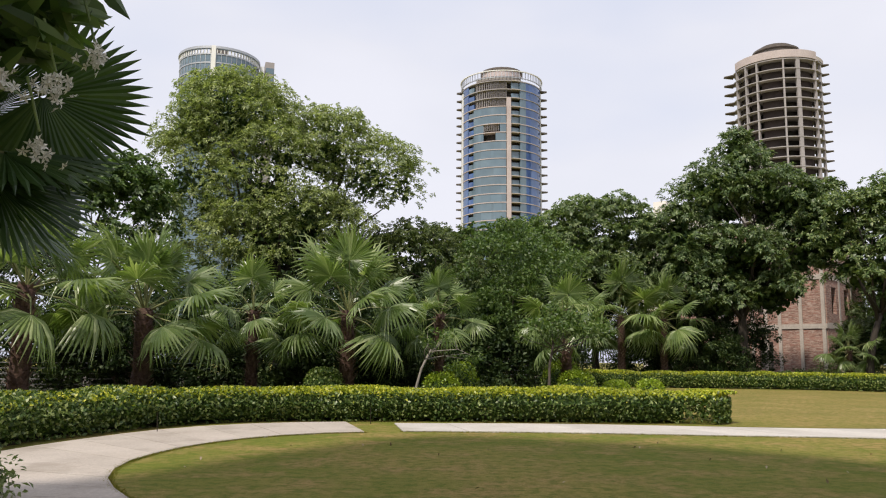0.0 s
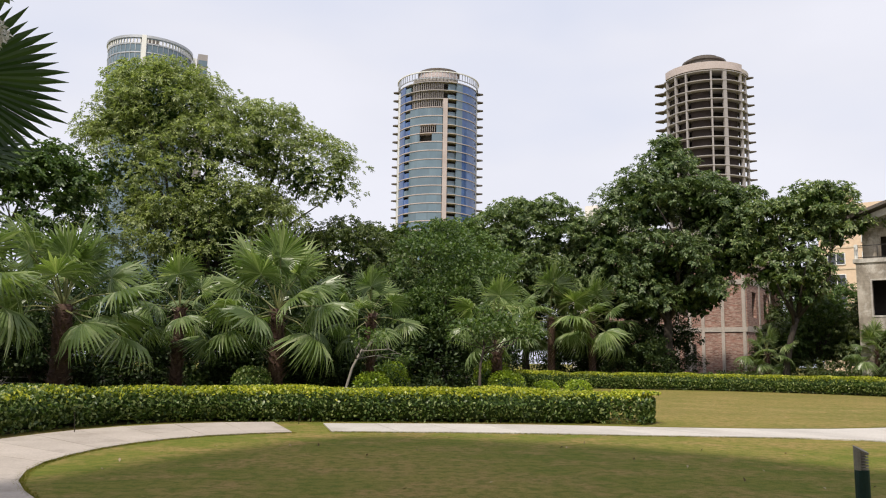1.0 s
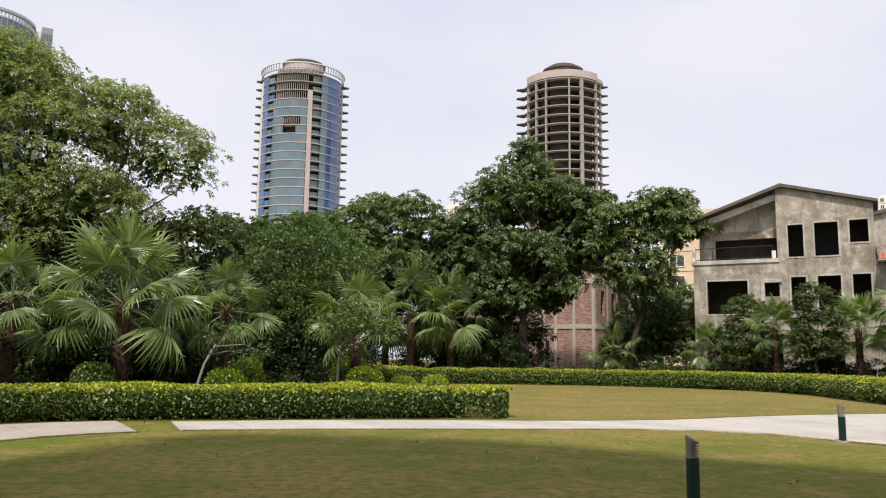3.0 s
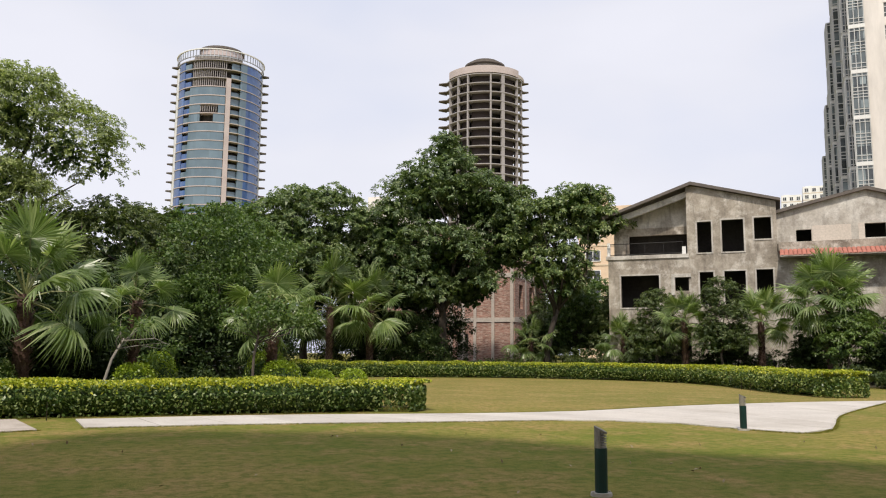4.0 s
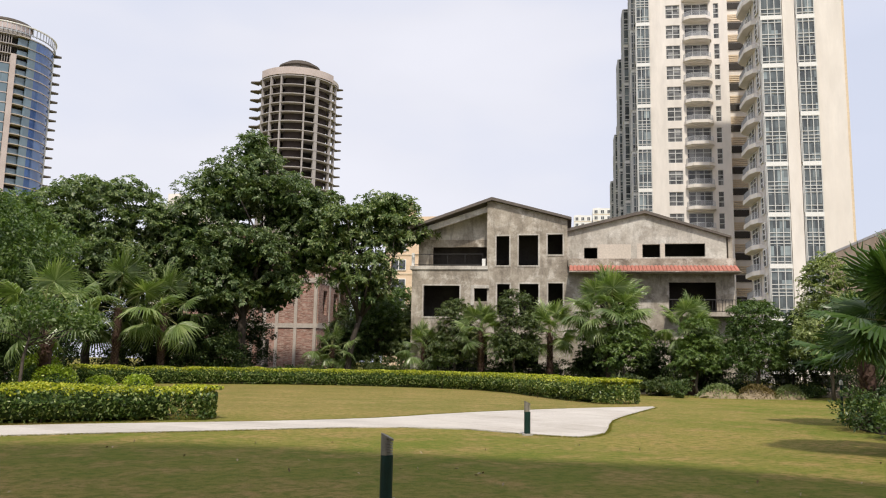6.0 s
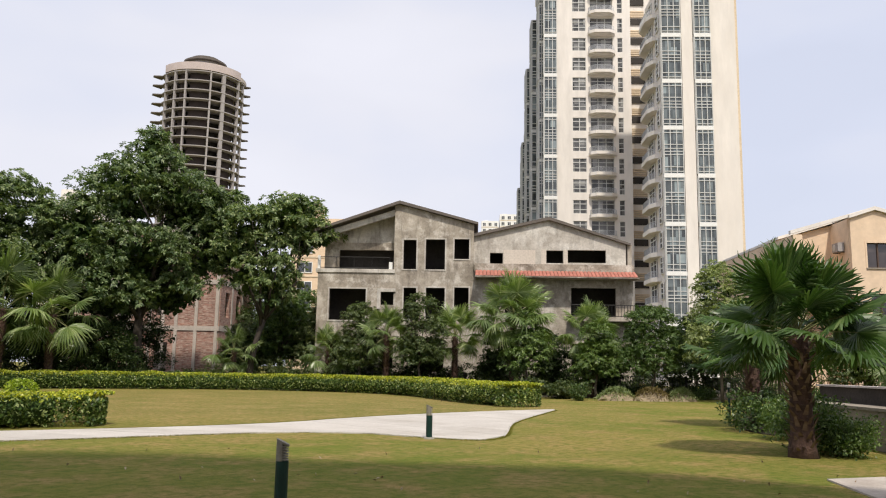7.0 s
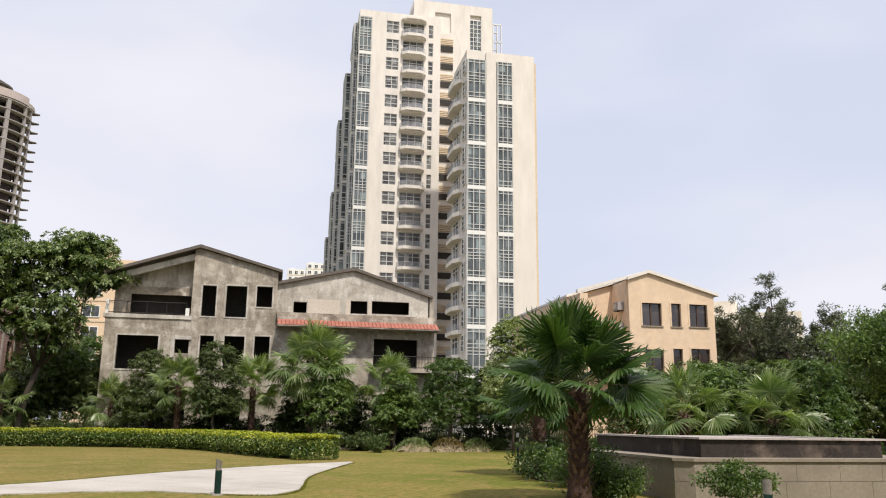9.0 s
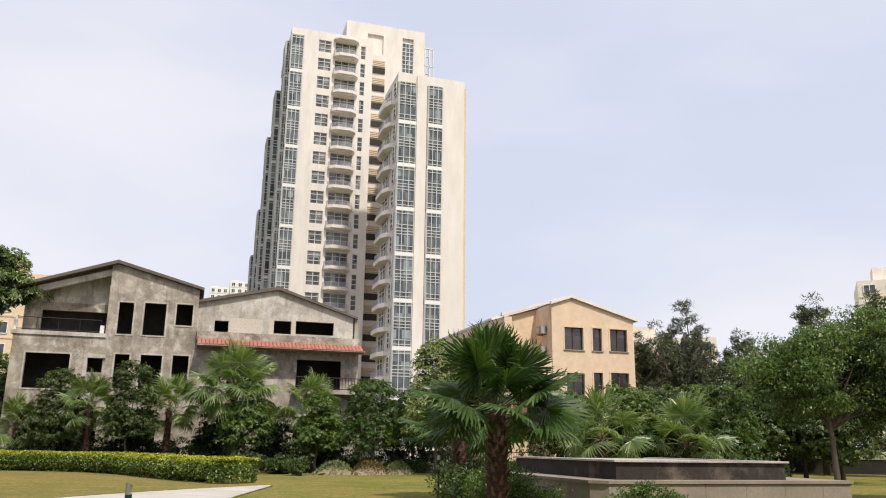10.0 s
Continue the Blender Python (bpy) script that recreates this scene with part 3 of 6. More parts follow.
    part("young_leaves", leaves("young_leaves", c[young], leaf, leaf * 0.6, rng, up=0.5), M_HEDGE_TOP, root, "yellow-green young leaves on the clipped top")
    return root


hedge("clipped_hedge", [(-8.9, 9.5), (-9.1, 13.0), (-9.0, 15.6), (-8.5, 17.6), (-7.7, 19.8), (-6.4, 21.4), (-4.5, 22.3), (-1.4, 22.75), (3.1, 22.8), (7.1, 22.9)], 2.3, 0.88, 430, 0.105,
      "curved clipped hedge, green with a yellow-green top, beside the path", 1)
hedge("clipped_hedge", [(8.6, 54.6), (14.2, 53.8), (18.5, 53.2), (22.8, 52.0), (26.6, 49.6), (29.8, 45.8), (31.4, 41.4), (31.0, 36.8), (29.2, 32.0), (27.9, 28.6), (27.2, 25.7)], 2.3, 1.06, 250, 0.13,
      "long curved clipped hedge with a yellow-green top round the lawn", 2)


def ball_bush(x, y, r, h, mats, label, seed, per=420):
    rng = np.random.default_rng(seed)
    root = thing("clipped_bush", pose(x, y, 0), label, "bush", "clipped bushes")
    n = int(per * r * h * 6)
    d = rng.normal(size=(n, 3))
    d /= np.linalg.norm(d, axis=1)[:, None]
    d[:, 2] = np.abs(d[:, 2])
    rr = rng.uniform(0.82, 1.03, (n, 1))
    d = d / (np.sum(np.abs(d) ** 3, axis=1) ** (1 / 3))[:, None]
    c = d * rr * np.array([r * 0.94, r * 0.94, h])
    c[:, 2] += 0.03
    core = Geo()
    for k in range(5):
        w0, w1 = k / 5 * math.pi / 2, (k + 1) / 5 * math.pi / 2
        for j in range(10):
            a0, a1 = j * math.pi / 5, (j + 1) * math.pi / 5
            core.face([(0.85 * r * math.cos(w) * math.cos(a), 0.85 * r * math.cos(w) * math.sin(a), 0.85 * h * math.sin(w)) for w, a in ((w0, a0), (w0, a1), (w1, a1), (w1, a0))])
    # Dark core, its colour standing for shade behind the leaves.
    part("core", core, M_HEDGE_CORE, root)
    top = c[:, 2] > h * (0.62 + 0.12 * rng.normal(size=n))
    part("leaves", leaves("leaves", c[~top], 0.09, 0.055, rng), mats[0], root)
    part("young_leaves", leaves("young_leaves", c[top], 0.09, 0.055, rng), mats[1], root)


# ---- trees ----
def rosette_tips(rng, lobes, lump, tips):
    """Twig tips with their axes, gathered on the upper sides of lumps that cover the lobes."""
    L = np.array(lobes)
    centres, size = [], []
    for l in L:
        n = max(6, int(9.5 * l[3] * (l[3] + l[4]) * 0.5 / lump ** 2))
        d = rng.normal(size=(n, 3))
        d /= np.linalg.norm(d, axis=1)[:, None]
        d[:, 2] = np.where(d[:, 2] < -0.45, -d[:, 2], d[:, 2])
        c = l[:3] + d * rng.uniform(0.72, 1.0, (n, 1)) * np.array([l[3], l[3], l[4]])
        centres.append(c)
        size.append(lump * rng.uniform(0.6, 1.25, n))
    centres, size = np.concatenate(centres), np.concatenate(size)
    depth = np.min([np.linalg.norm((centres - l[:3]) / np.array([l[3], l[3], l[4]]), axis=1) for l in L], axis=0)
    keep = depth > 0.66
    centres, size = centres[keep], size[keep]
    d = rng.normal(size=(len(centres), tips, 3))
    d /= np.linalg.norm(d, axis=2)[:, :, None]
    d[:, :, 2] = np.where(d[:, :, 2] < -0.25, -d[:, :, 2], d[:, :, 2])
    pts = centres[:, None, :] + d * size[:, None, None] * np.array([1, 1, 0.75]) * rng.uniform(0.7, 1.05, (len(centres), tips, 1))
    axes = d + np.array([0, 0, 0.75]) + rng.normal(size=d.shape) * 0.25
    axes /= np.linalg.norm(axes, axis=2)[:, :, None]
    return centres, pts.reshape(-1, 3), axes.reshape(-1, 3)


def rosettes(name, tips, axes, count, length, width, rng):
    """Whorls of folded leaves round twig tips."""
    n = len(tips)
    u = np.cross(axes, rng.normal(size=(n, 3)))
    u /= np.linalg.norm(u, axis=1)[:, None]
    v = np.cross(axes, u)
    quads = []
    for k in range(count):
        a = 2 * math.pi * k / count + rng.uniform(-0.3, 0.3, (n, 1))
        el = rng.uniform(-0.25, 0.95, (n, 1))
        d = np.cos(el) * (u * np.cos(a) + v * np.sin(a)) + np.sin(el) * axes
        side = np.cross(d, axes)
        side /= np.linalg.norm(side, axis=1)[:, None] + 1e-9
        f = np.cross(side, d)
        L = length * rng.uniform(0.7, 1.2, (n, 1))
        W = width * rng.uniform(0.8, 1.2, (n, 1))
        sag = np.array([0, 0, -0.22]) * L
        quads.append(np.stack([tips + d * L * 0.08, tips + d * L * 0.6 + side * W * 0.5 + f * W * 0.2, tips + d * L + sag, tips + d * L * 0.6 - side * W * 0.5 + f * W * 0.2], 1))
    return quads_mesh(name, np.concatenate(quads))


def tree(name, x, y, trunk_h, trunk_r, lobes, clumps, per, spread, leaf, mat, label, seed, bark=None, lean=(0, 0), droop=0.0, limbs=12,
         group="garden trees", category="tree", width=0.5, up=0.5, hollow=0.55, wobble=0.12, inner=0, whorl=0, lump=1.0, tips=9, sag=0.7):
    """A tapered trunk with limbs and a crown of leaf clumps; lobes are relative to the foot."""
    rng = np.random.default_rng(seed)
    root = thing(name, pose(x, y, 0), label, category, group)
    if whorl:
        centres, pts, q = rosette_tips(rng, lobes, lump, tips)
    else:
        centres, pts, q = clump_points(rng, lobes, int(clumps * 1.2), int(per * 0.96), spread, hollow, sag)
    leaf = leaf * 1.16
    g = Geo()
    top = Vector((lean[0], lean[1], trunk_h))
    mids = [Vector((0, 0, -0.1)), Vector((lean[0] * 0.12 + rng.normal() * wobble, lean[1] * 0.12, trunk_h * 0.35)), Vector((lean[0] * 0.45 + rng.normal() * wobble, lean[1] * 0.45, trunk_h * 0.7)), top]
    g.tube(mids, [trunk_r * 1.25, trunk_r, trunk_r * 0.85, trunk_r * 0.72], 9)
    order = rng.permutation(len(centres))[:limbs]
    for k in order:
        e = Vector(centres[k])
        st = top.lerp(mids[2], float(rng.uniform(0, 0.7)))
        m1 = st.lerp(e, 0.45) + Vector(rng.normal(size=3)) * 0.18 * (e - st).length * 0.5
        g.tube([st, m1, e], [trunk_r * 0.5, trunk_r * 0.3, trunk_r * 0.07], 5)
        for k2 in range(2):
            e2 = Vector(centres[int(rng.integers(0, len(centres)))])
            if (e2 - m1).length < (e - st).length * 0.8:
                g.tube([m1, m1.lerp(e2, 0.5) + Vector(rng.normal(size=3)) * 0.1, e2], [trunk_r * 0.24, trunk_r * 0.14, trunk_r * 0.04], 4)
    part("trunk", g, bark or M_BARK, root, smooth=True)
    crown = rosettes("crown", pts, q, whorl, leaf, leaf * width, rng) if whorl else leaves("crown", pts, leaf, leaf * width, rng, droop, up, q)
    part("crown", crown, mat, root)
    # Inner leaves use the dark green: the crown's inner shade is in their colour.
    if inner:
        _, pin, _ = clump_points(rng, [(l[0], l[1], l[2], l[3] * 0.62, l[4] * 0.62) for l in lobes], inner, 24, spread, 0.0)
        part("inner_foliage", leaves("inner_foliage", pin, leaf * 1.5, leaf * 1.1, rng, droop, up), M_DARK, root, "inner leaves, crown shade put into their dark green")
    return root


def fan_mesh(name, seed, R=0.80, stalk=1.05, segs=36, droop=0.35, arc=265, blade=((0.03, 1.0), (0.35, 1.05), (0.60, 1.0), (0.80, 0.55), (1.0, 0.05)), tip=0.24, fold=1.0):
    """A fan palm leaf: a stalk along +x that carries a fan of folded blades with split, drooping tips."""
    rng = np.random.default_rng(seed)
    g = Geo()
    bend = 0.10 * stalk
    st = [(0, 0, 0), (stalk * 0.5, 0, bend), (stalk, 0, bend * 0.6)]
    g.tube(st, [0.022, 0.016, 0.011], 4, mi=1)
    hx, hz = stalk, bend * 0.6
    for k in range(segs):
        a = math.radians(-arc / 2 + arc * (k + 0.5) / segs)
        r = R * (0.80 + 0.20 * math.cos(a * 0.62)) * rng.uniform(0.92, 1.06)
        hw = math.radians(arc / segs) * 0.53
        dz = 0.16 * math.cos(a * 0.7)
        sheet = []
        for s, wide in blade:
            rr = r * s
            fall = -droop * R * (s ** 2.4) * (0.5 + 0.8 * abs(math.sin(a / 2))) - (tip * R * max(0, s - 0.5) * rng.uniform(0.1, 2.8))
            lift = dz * rr
            w = min(hw * rr, hw * r * 0.62) * wide
            tx, ty = -math.sin(a), math.cos(a)
            cx, cy, cz = hx + rr * math.cos(a), rr * math.sin(a), hz + lift + fall
            sheet.append([(cx - tx * w, cy - ty * w, cz - w * 0.45 * fold), (cx, cy, cz + w * 0.35 * fold), (cx + tx * w, cy + ty * w, cz - w * 0.45 * fold)])
        g.strip(sheet)
    return g.mesh(name)


FANS = [fan_mesh("fan", 11 + i, droop=d) for i, d in enumerate((0.12, 0.28, 0.50, 0.75))]
for me in FANS:
    me.materials.append(M_FROND)
    me.materials.append(M_PETIOLE)
FULL_FANS = [fan_mesh("full_fan", 41 + i, R=0.95, stalk=0.95, segs=40, droop=d, arc=285, blade=((0.03, 1.0), (0.35, 1.06), (0.72, 1.05), (0.88, 0.62), (1.0, 0.06)), tip=0.14) for i, d in enumerate((0.06, 0.18, 0.34, 0.55))]
for me in FULL_FANS:
    me.materials.append(M_FROND_DEEP)
    me.materials.append(M_PETIOLE)
DRY_FAN = fan_mesh("dry_fan", 31, droop=0.7, arc=170)
DRY_FAN.materials.append(M_FROND_DRY)
DRY_FAN.materials.append(M_FROND_DRY)


def fan_palm(x, y, trunk_h, trunk_r, size, fronds, label, seed, dry=0, lean=(0, 0), group="fan palms", spread=(86, -40), fans=FANS, roll=38):
    """A fan palm: rough trunk with old leaf bases and a crown of fan leaves, each its own part."""
    rng = np.random.default_rng(seed)
    root = thing("fan_palm", pose(x, y, 0), label, "palm", group)
    g = Geo()
    rings = 9
    g.tube([(lean[0] * k / rings + rng.normal() * 0.01, lean[1] * k / rings, trunk_h * k / rings - 0.05) for k in range(rings + 1)],
           [trunk_r * (1.35 if k == 0 else 1.12 if k == 1 else 1.0 - 0.15 * k / rings) for k in range(rings + 1)], 10)
    part("trunk", g, M_PALM_BARK, root, smooth=True)
    boots = Geo()
    for k in range(int(trunk_h * 64)):
        zc = trunk_h * (0.04 + 0.96 * k / (trunk_h * 64))
        a = k * 2.4
        r0 = trunk_r * 0.92
        fx, fy = math.cos(a), math.sin(a)
        ox, oy = lean[0] * zc / trunk_h, lean[1] * zc / trunk_h
        r1 = r0 + rng.uniform(0.07, 0.22)
        h = rng.uniform(-0.06, 0.18)
        w = 0.055
        boots.face([(ox + fx * r0 - fy * w, oy + fy * r0 + fx * w, zc - 0.05), (ox + fx * r0 + fy * w, oy + fy * r0 - fx * w, zc - 0.05),
                    (ox + fx * r1 + fy * w * 0.4, oy + fy * r1 - fx * w * 0.4, zc + h), (ox + fx * r1 - fy * w * 0.4, oy + fy * r1 + fx * w * 0.4, zc + h)])
    tagged(part("bark_fibre", boots, M_PALM_BOOT, root, "old split leaf bases on the trunk"), kind="stuff")
    for k in range(fronds + dry):
        f = k / max(fronds - 1, 1)
        old = k >= fronds
        el = -62 + rng.uniform(-12, 12) if old else spread[0] + (spread[1] - spread[0]) * f ** 0.85 + rng.uniform(-9, 9)
        az = k * 137.5 + rng.uniform(-16, 16)
        me = DRY_FAN if old else fans[min(3, max(0, int((60 - el) / 32 + rng.uniform(-0.4, 0.6))))]
        ob = new("frond", me)
        ob.parent = root
        z0 = trunk_h * (0.80 if old else 0.98) - 0.15 * f
        s = size * rng.uniform(0.85, 1.12) * (0.8 if old else 1)
        ob.matrix_basis = Matrix.Translation((lean[0], lean[1], z0)) @ pose(0, 0, 0, 0, 0, az) @ pose(0, 0, 0, 0, -el, 0) @ pose(0, 0, 0, rng.uniform(-roll, roll), 0, 0) @ Matrix.Diagonal((s, s, s, 1))
    return root


LP = "fan palm with broad pleated leaves and rough trunk behind the hedge"
fan_palm(-10.7, 19.9, 3.5, 0.26, 1.50, 20, LP, 1, spread=(84, -26))
fan_palm(-9.0, 23.4, 3.15, 0.28, 1.55, 22, LP, 2, spread=(84, -26))
fan_palm(-6.5, 26.4, 3.3, 0.20, 1.05, 14, LP, 3)
fan_palm(-3.3, 26.0, 3.3, 0.24, 1.50, 20, LP, 4, spread=(84, -28))
fan_palm(-0.3, 27.6, 3.3, 0.18, 1.05, 13, LP, 5)
fan_palm(4.4, 29.8, 3.1, 0.20, 1.1, 13, LP, 6)
fan_palm(12.0, 55.3, 4.9, 0.26, 2.1, 15, LP, 7)
fan_palm(14.9, 55.2, 4.7, 0.26, 2.0, 14, LP, 8)
RP = "fan palm with pale drooping leaves before the unfinished houses"
fan_palm(32.8, 43.2, 3.9, 0.2, 1.25, 20, RP, 9)
fan_palm(36.3, 40.2, 3.9, 0.22, 1.25, 20, RP, 10)
fan_palm(37.6, 36.0, 5.1, 0.24, 1.7, 34, RP, 11)
fan_palm(40.7, 32.2, 4.2, 0.2, 1.25, 20, RP, 12)
fan_palm(16.8, 7.75, 2.62, 0.235, 1.05, 24, "stout fan palm with a dark shaggy trunk on the lawn", 13, dry=0, spread=(84, -22), fans=FULL_FANS, roll=46)
fan_palm(24.6, 12.9, 2.1, 0.25, 1.12, 20, "lower fan palm with spreading leaves behind the stout one", 14, spread=(84, -2), fans=FULL_FANS)
fan_palm(32.5, 10.6, 2.2, 0.2, 1.2, 22, "fan palm with bright green leaves behind the raised basin", 15)
fan_palm(35.4, 7.9, 2.0, 0.2, 1.15, 20, "fan palm with bright green leaves behind the raised basin", 16)
fan_palm(31.6, 48.6, 2.8, 0.15, 1.2, 14, "small fan palm among the shrubs beside the brick shell", 17)
fan_palm(26.9, 53.7, 2.6, 0.15, 1.2, 14, "small fan palm among the shrubs beside the brick shell", 18)

tree("willow_like_tree", -8.3, 39.2, 6.0, 0.34, [(-0.6, 0, 10.0, 4.2, 4.2), (-2.4, -0.4, 13.2, 3.1, 2.7), (-4.6, -0.6, 10.6, 2.2, 2.8), (-4.3, -0.8, 12.8, 1.6, 1.4), (-5.0, -0.6, 8.2, 2.0, 2.0), (-3.4, -0.6, 14.4, 1.9, 1.5), (4.4, 0.6, 10.8, 2.2, 2.3), (5.9, 0.6, 10.2, 1.3, 1.7), (2.0, 0.2, 12.2, 2.3, 2.3), (-0.6, 0, 6.8, 4.4, 2.4), (0.4, 0, 8.2, 3.9, 1.8)], 600, 140, 0.74, 0.165, M_WILLOW,
     "tall airy tree with light green drooping leaves behind the palms", 21, limbs=12, width=0.36, inner=320, bark=M_BARK_DARK, whorl=8, lump=0.80, tips=15)
tree("leafy_tree", -15.6, 33.5, 4.0, 0.2, [(0, 0, 7.0, 3.3, 3.0), (1.6, 0, 8.4, 1.8, 1.8), (-3.5, 0, 6.5, 3, 3)], 150, 70, 0.75, 0.20, M_GREEN, "broad green tree at the edge of the garden", 22, limbs=10, whorl=9, lump=0.7, tips=9)
tree("leafy_tree", -2.2, 40.5, 3.4, 0.2, [(0.6, 0, 6.2, 2.7, 2.5), (-1.6, 0, 5.6, 2.4, 2.4), (2.4, 0, 5.2, 2.2, 2.2)], 230, 85, 0.6, 0.15, M_OLIVE, "rounded grey-green tree behind the palms", 23, whorl=8, lump=0.6, tips=9, inner=60)
tree("leafy_tree", 2.6, 34.2, 3.0, 0.16, [(-0.4, 0, 5.6, 1.9, 2.1), (1.6, 0, 5.0, 1.8, 2.0), (0.4, 0, 3.6, 2.4, 1.8)], 170, 85, 0.55, 0.15, M_GREEN, "light green bushy tree behind the palms", 24)
tree("leafy_tree", 11.0, 59.0, 5.4, 0.28, [(-1.2, 0, 10.6, 3.2, 3.1), (1.6, 0, 10.8, 3.3, 3.1), (-4.2, 0, 8.6, 3.0, 3.2), (3.4, 0, 8.6, 2.8, 3.0), (0, 0, 7.0, 4.6, 3.2)], 330, 80, 0.70, 0.25, M_ROSETTE, "dense dark green tree in the garden belt", 25, inner=150, whorl=11, lump=0.85, tips=9, width=0.40)
tree("leafy_tree", 21.0, 56.7, 5.8, 0.36, [(0.3, 0, 15.6, 1.8, 1.9), (0.0, 0, 17.1, 1.2, 1.1), (-1.5, 0, 13.4, 3.2, 2.5), (2.6, -0.7, 13.2, 3.0, 2.2), (5.0, -1.3, 12.4, 2.1, 1.9), (-3.9, 0.4, 10.4, 2.6, 2.4), (4.4, -1.0, 10.2, 2.7, 2.3), (-0.8, 0, 8.6, 4.0, 2.6), (-4.6, 0.2, 8.2, 2.0, 1.7), (4.4, -1.3, 8.9, 1.9, 1.2), (-2.6, 0.2, 6.0, 3.4, 1.9), (1.8, -0.4, 6.6, 3.0, 1.6)], 480, 70, 0.62, 0.29, M_ROSETTE,
     "tall dark green tree with glossy leaves in rosettes", 26, limbs=13, bark=M_BARK_DARK, inner=520, whorl=11, lump=1.05, tips=10, width=0.36)
tree("leafy_tree", 27.65, 52.77, 5.2, 0.24, [(1.85, -0.87, 12.2, 2.2, 1.8), (-0.65, 0.23, 11.2, 2, 1.8), (3.25, -1.77, 10.9, 1.7, 1.5), (1.15, -0.67, 9.2, 1.9, 1.6), (-0.25, 0.03, 7.8, 2.1, 1.6), (4.45, -2.37, 11.2, 1, 0.7), (-1.75, 0.83, 9.4, 1.5, 1.4), (2.95, -1.57, 13.2, 1.3, 0.8), (1.25, -0.77, 7.3, 1.8, 1.2), (1.45, -0.87, 6.3, 1.2, 0.7)], 220, 66, 0.55, 0.29, M_ROSETTE,
     "dark green tree with glossy leaves in rosettes", 27, limbs=10, lean=(0.9, -0.4), bark=M_BARK_DARK, inner=90, whorl=11, lump=0.95, tips=10, width=0.36)
# slim young trees by the hedge
tree("young_tree", -1.1, 25.0, 2.0, 0.045, [(0.8, 0, 2.35, 0.65, 0.3), (1.5, 0.6, 1.6, 0.6, 0.4)], 16, 24, 0.3, 0.12, M_GREEN, "slim leaning young tree with a pale curved trunk", 28, bark=M_BARK_PALE, lean=(0.55, 0.2), limbs=8, wobble=0.03)
tree("young_tree", 3.4, 26.2, 2.2, 0.05, [(0.4, 0, 3.0, 1.0, 0.5), (1.1, 0, 2.75, 0.9, 0.4), (-0.4, 0, 2.65, 0.8, 0.4)], 40, 34, 0.36, 0.14, M_GREEN, "slim young tree with a spreading light green crown", 29, lean=(0.05, 0), limbs=10)
# understorey belt behind the palms, the canopy's shade put into its leaf colour
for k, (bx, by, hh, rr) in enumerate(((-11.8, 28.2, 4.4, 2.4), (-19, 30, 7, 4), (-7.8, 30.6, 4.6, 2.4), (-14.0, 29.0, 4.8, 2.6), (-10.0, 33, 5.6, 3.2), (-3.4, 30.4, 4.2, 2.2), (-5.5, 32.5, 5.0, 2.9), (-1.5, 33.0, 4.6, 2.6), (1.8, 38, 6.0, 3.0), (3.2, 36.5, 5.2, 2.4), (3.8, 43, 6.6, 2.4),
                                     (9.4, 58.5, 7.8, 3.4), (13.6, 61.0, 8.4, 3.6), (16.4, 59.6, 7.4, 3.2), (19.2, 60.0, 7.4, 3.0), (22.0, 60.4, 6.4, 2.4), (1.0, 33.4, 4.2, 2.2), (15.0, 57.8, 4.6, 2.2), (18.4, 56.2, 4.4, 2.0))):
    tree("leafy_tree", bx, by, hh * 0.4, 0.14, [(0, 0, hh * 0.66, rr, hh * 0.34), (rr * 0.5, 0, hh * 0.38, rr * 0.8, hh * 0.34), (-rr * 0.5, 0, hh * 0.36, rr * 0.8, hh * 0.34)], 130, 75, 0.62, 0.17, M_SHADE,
         "bushy tree under the taller trees, canopy shade in its dark green", 40 + k, limbs=8)
# small trees in the row before the houses
ROW = "leafy small tree in the row before the unfinished houses"
# The M_SHADE trees of this row carry shade in their colour.
for k, (bx, by, hh, rr, mat) in enumerate(((32.3, 45.5, 6.1, 1.9, M_OLIVE), (33.8, 40.8, 6.7, 1.5, M_OLIVE), (37.0, 34.4, 5.4, 1.5, M_GREEN), (39.9, 31.1, 4.6, 1.4, M_GREEN), (42.8, 29.1, 5.8, 2.3, M_GREEN), (43.5, 24.8, 8.2, 2.1, M_WILLOW),
                                          (45.2, 22.2, 5.8, 2.3, M_OLIVE), (40.6, 15.6, 4.6, 2.0, M_OLIVE), (42.0, 11.6, 4.7, 2.2, M_GREEN), (45.0, 9.8, 5.0, 2.4, M_GREEN), (39.6, 7.0, 4.6, 1.5, M_GREEN), (51.5, 7.0, 5.4, 2.6, M_GREEN), (48.0, 29.2, 5.4, 2.1, M_SHADE), (41.4, 36.0, 4.0, 1.3, M_SHADE), (38.6, 38.6, 3.8, 1.2, M_SHADE), (43.8, 33.4, 4.0, 1.4, M_SHADE), (35.4, 42.6, 3.4, 1.2, M_SHADE))):
    tree("small_tree", bx, by, hh * 0.35, 0.09, [(0, 0, hh * 0.74, rr * 0.72, hh * 0.25), (rr * 0.2, 0, hh * 0.5, rr, hh * 0.26), (-rr * 0.2, 0, hh * 0.36, rr * 0.95, hh * 0.22)], 150, 72, 0.38, 0.135, mat, ROW, 60 + k, limbs=8, group="row of small trees", inner=40, whorl=8, lump=0.42, tips=6, width=0.46)
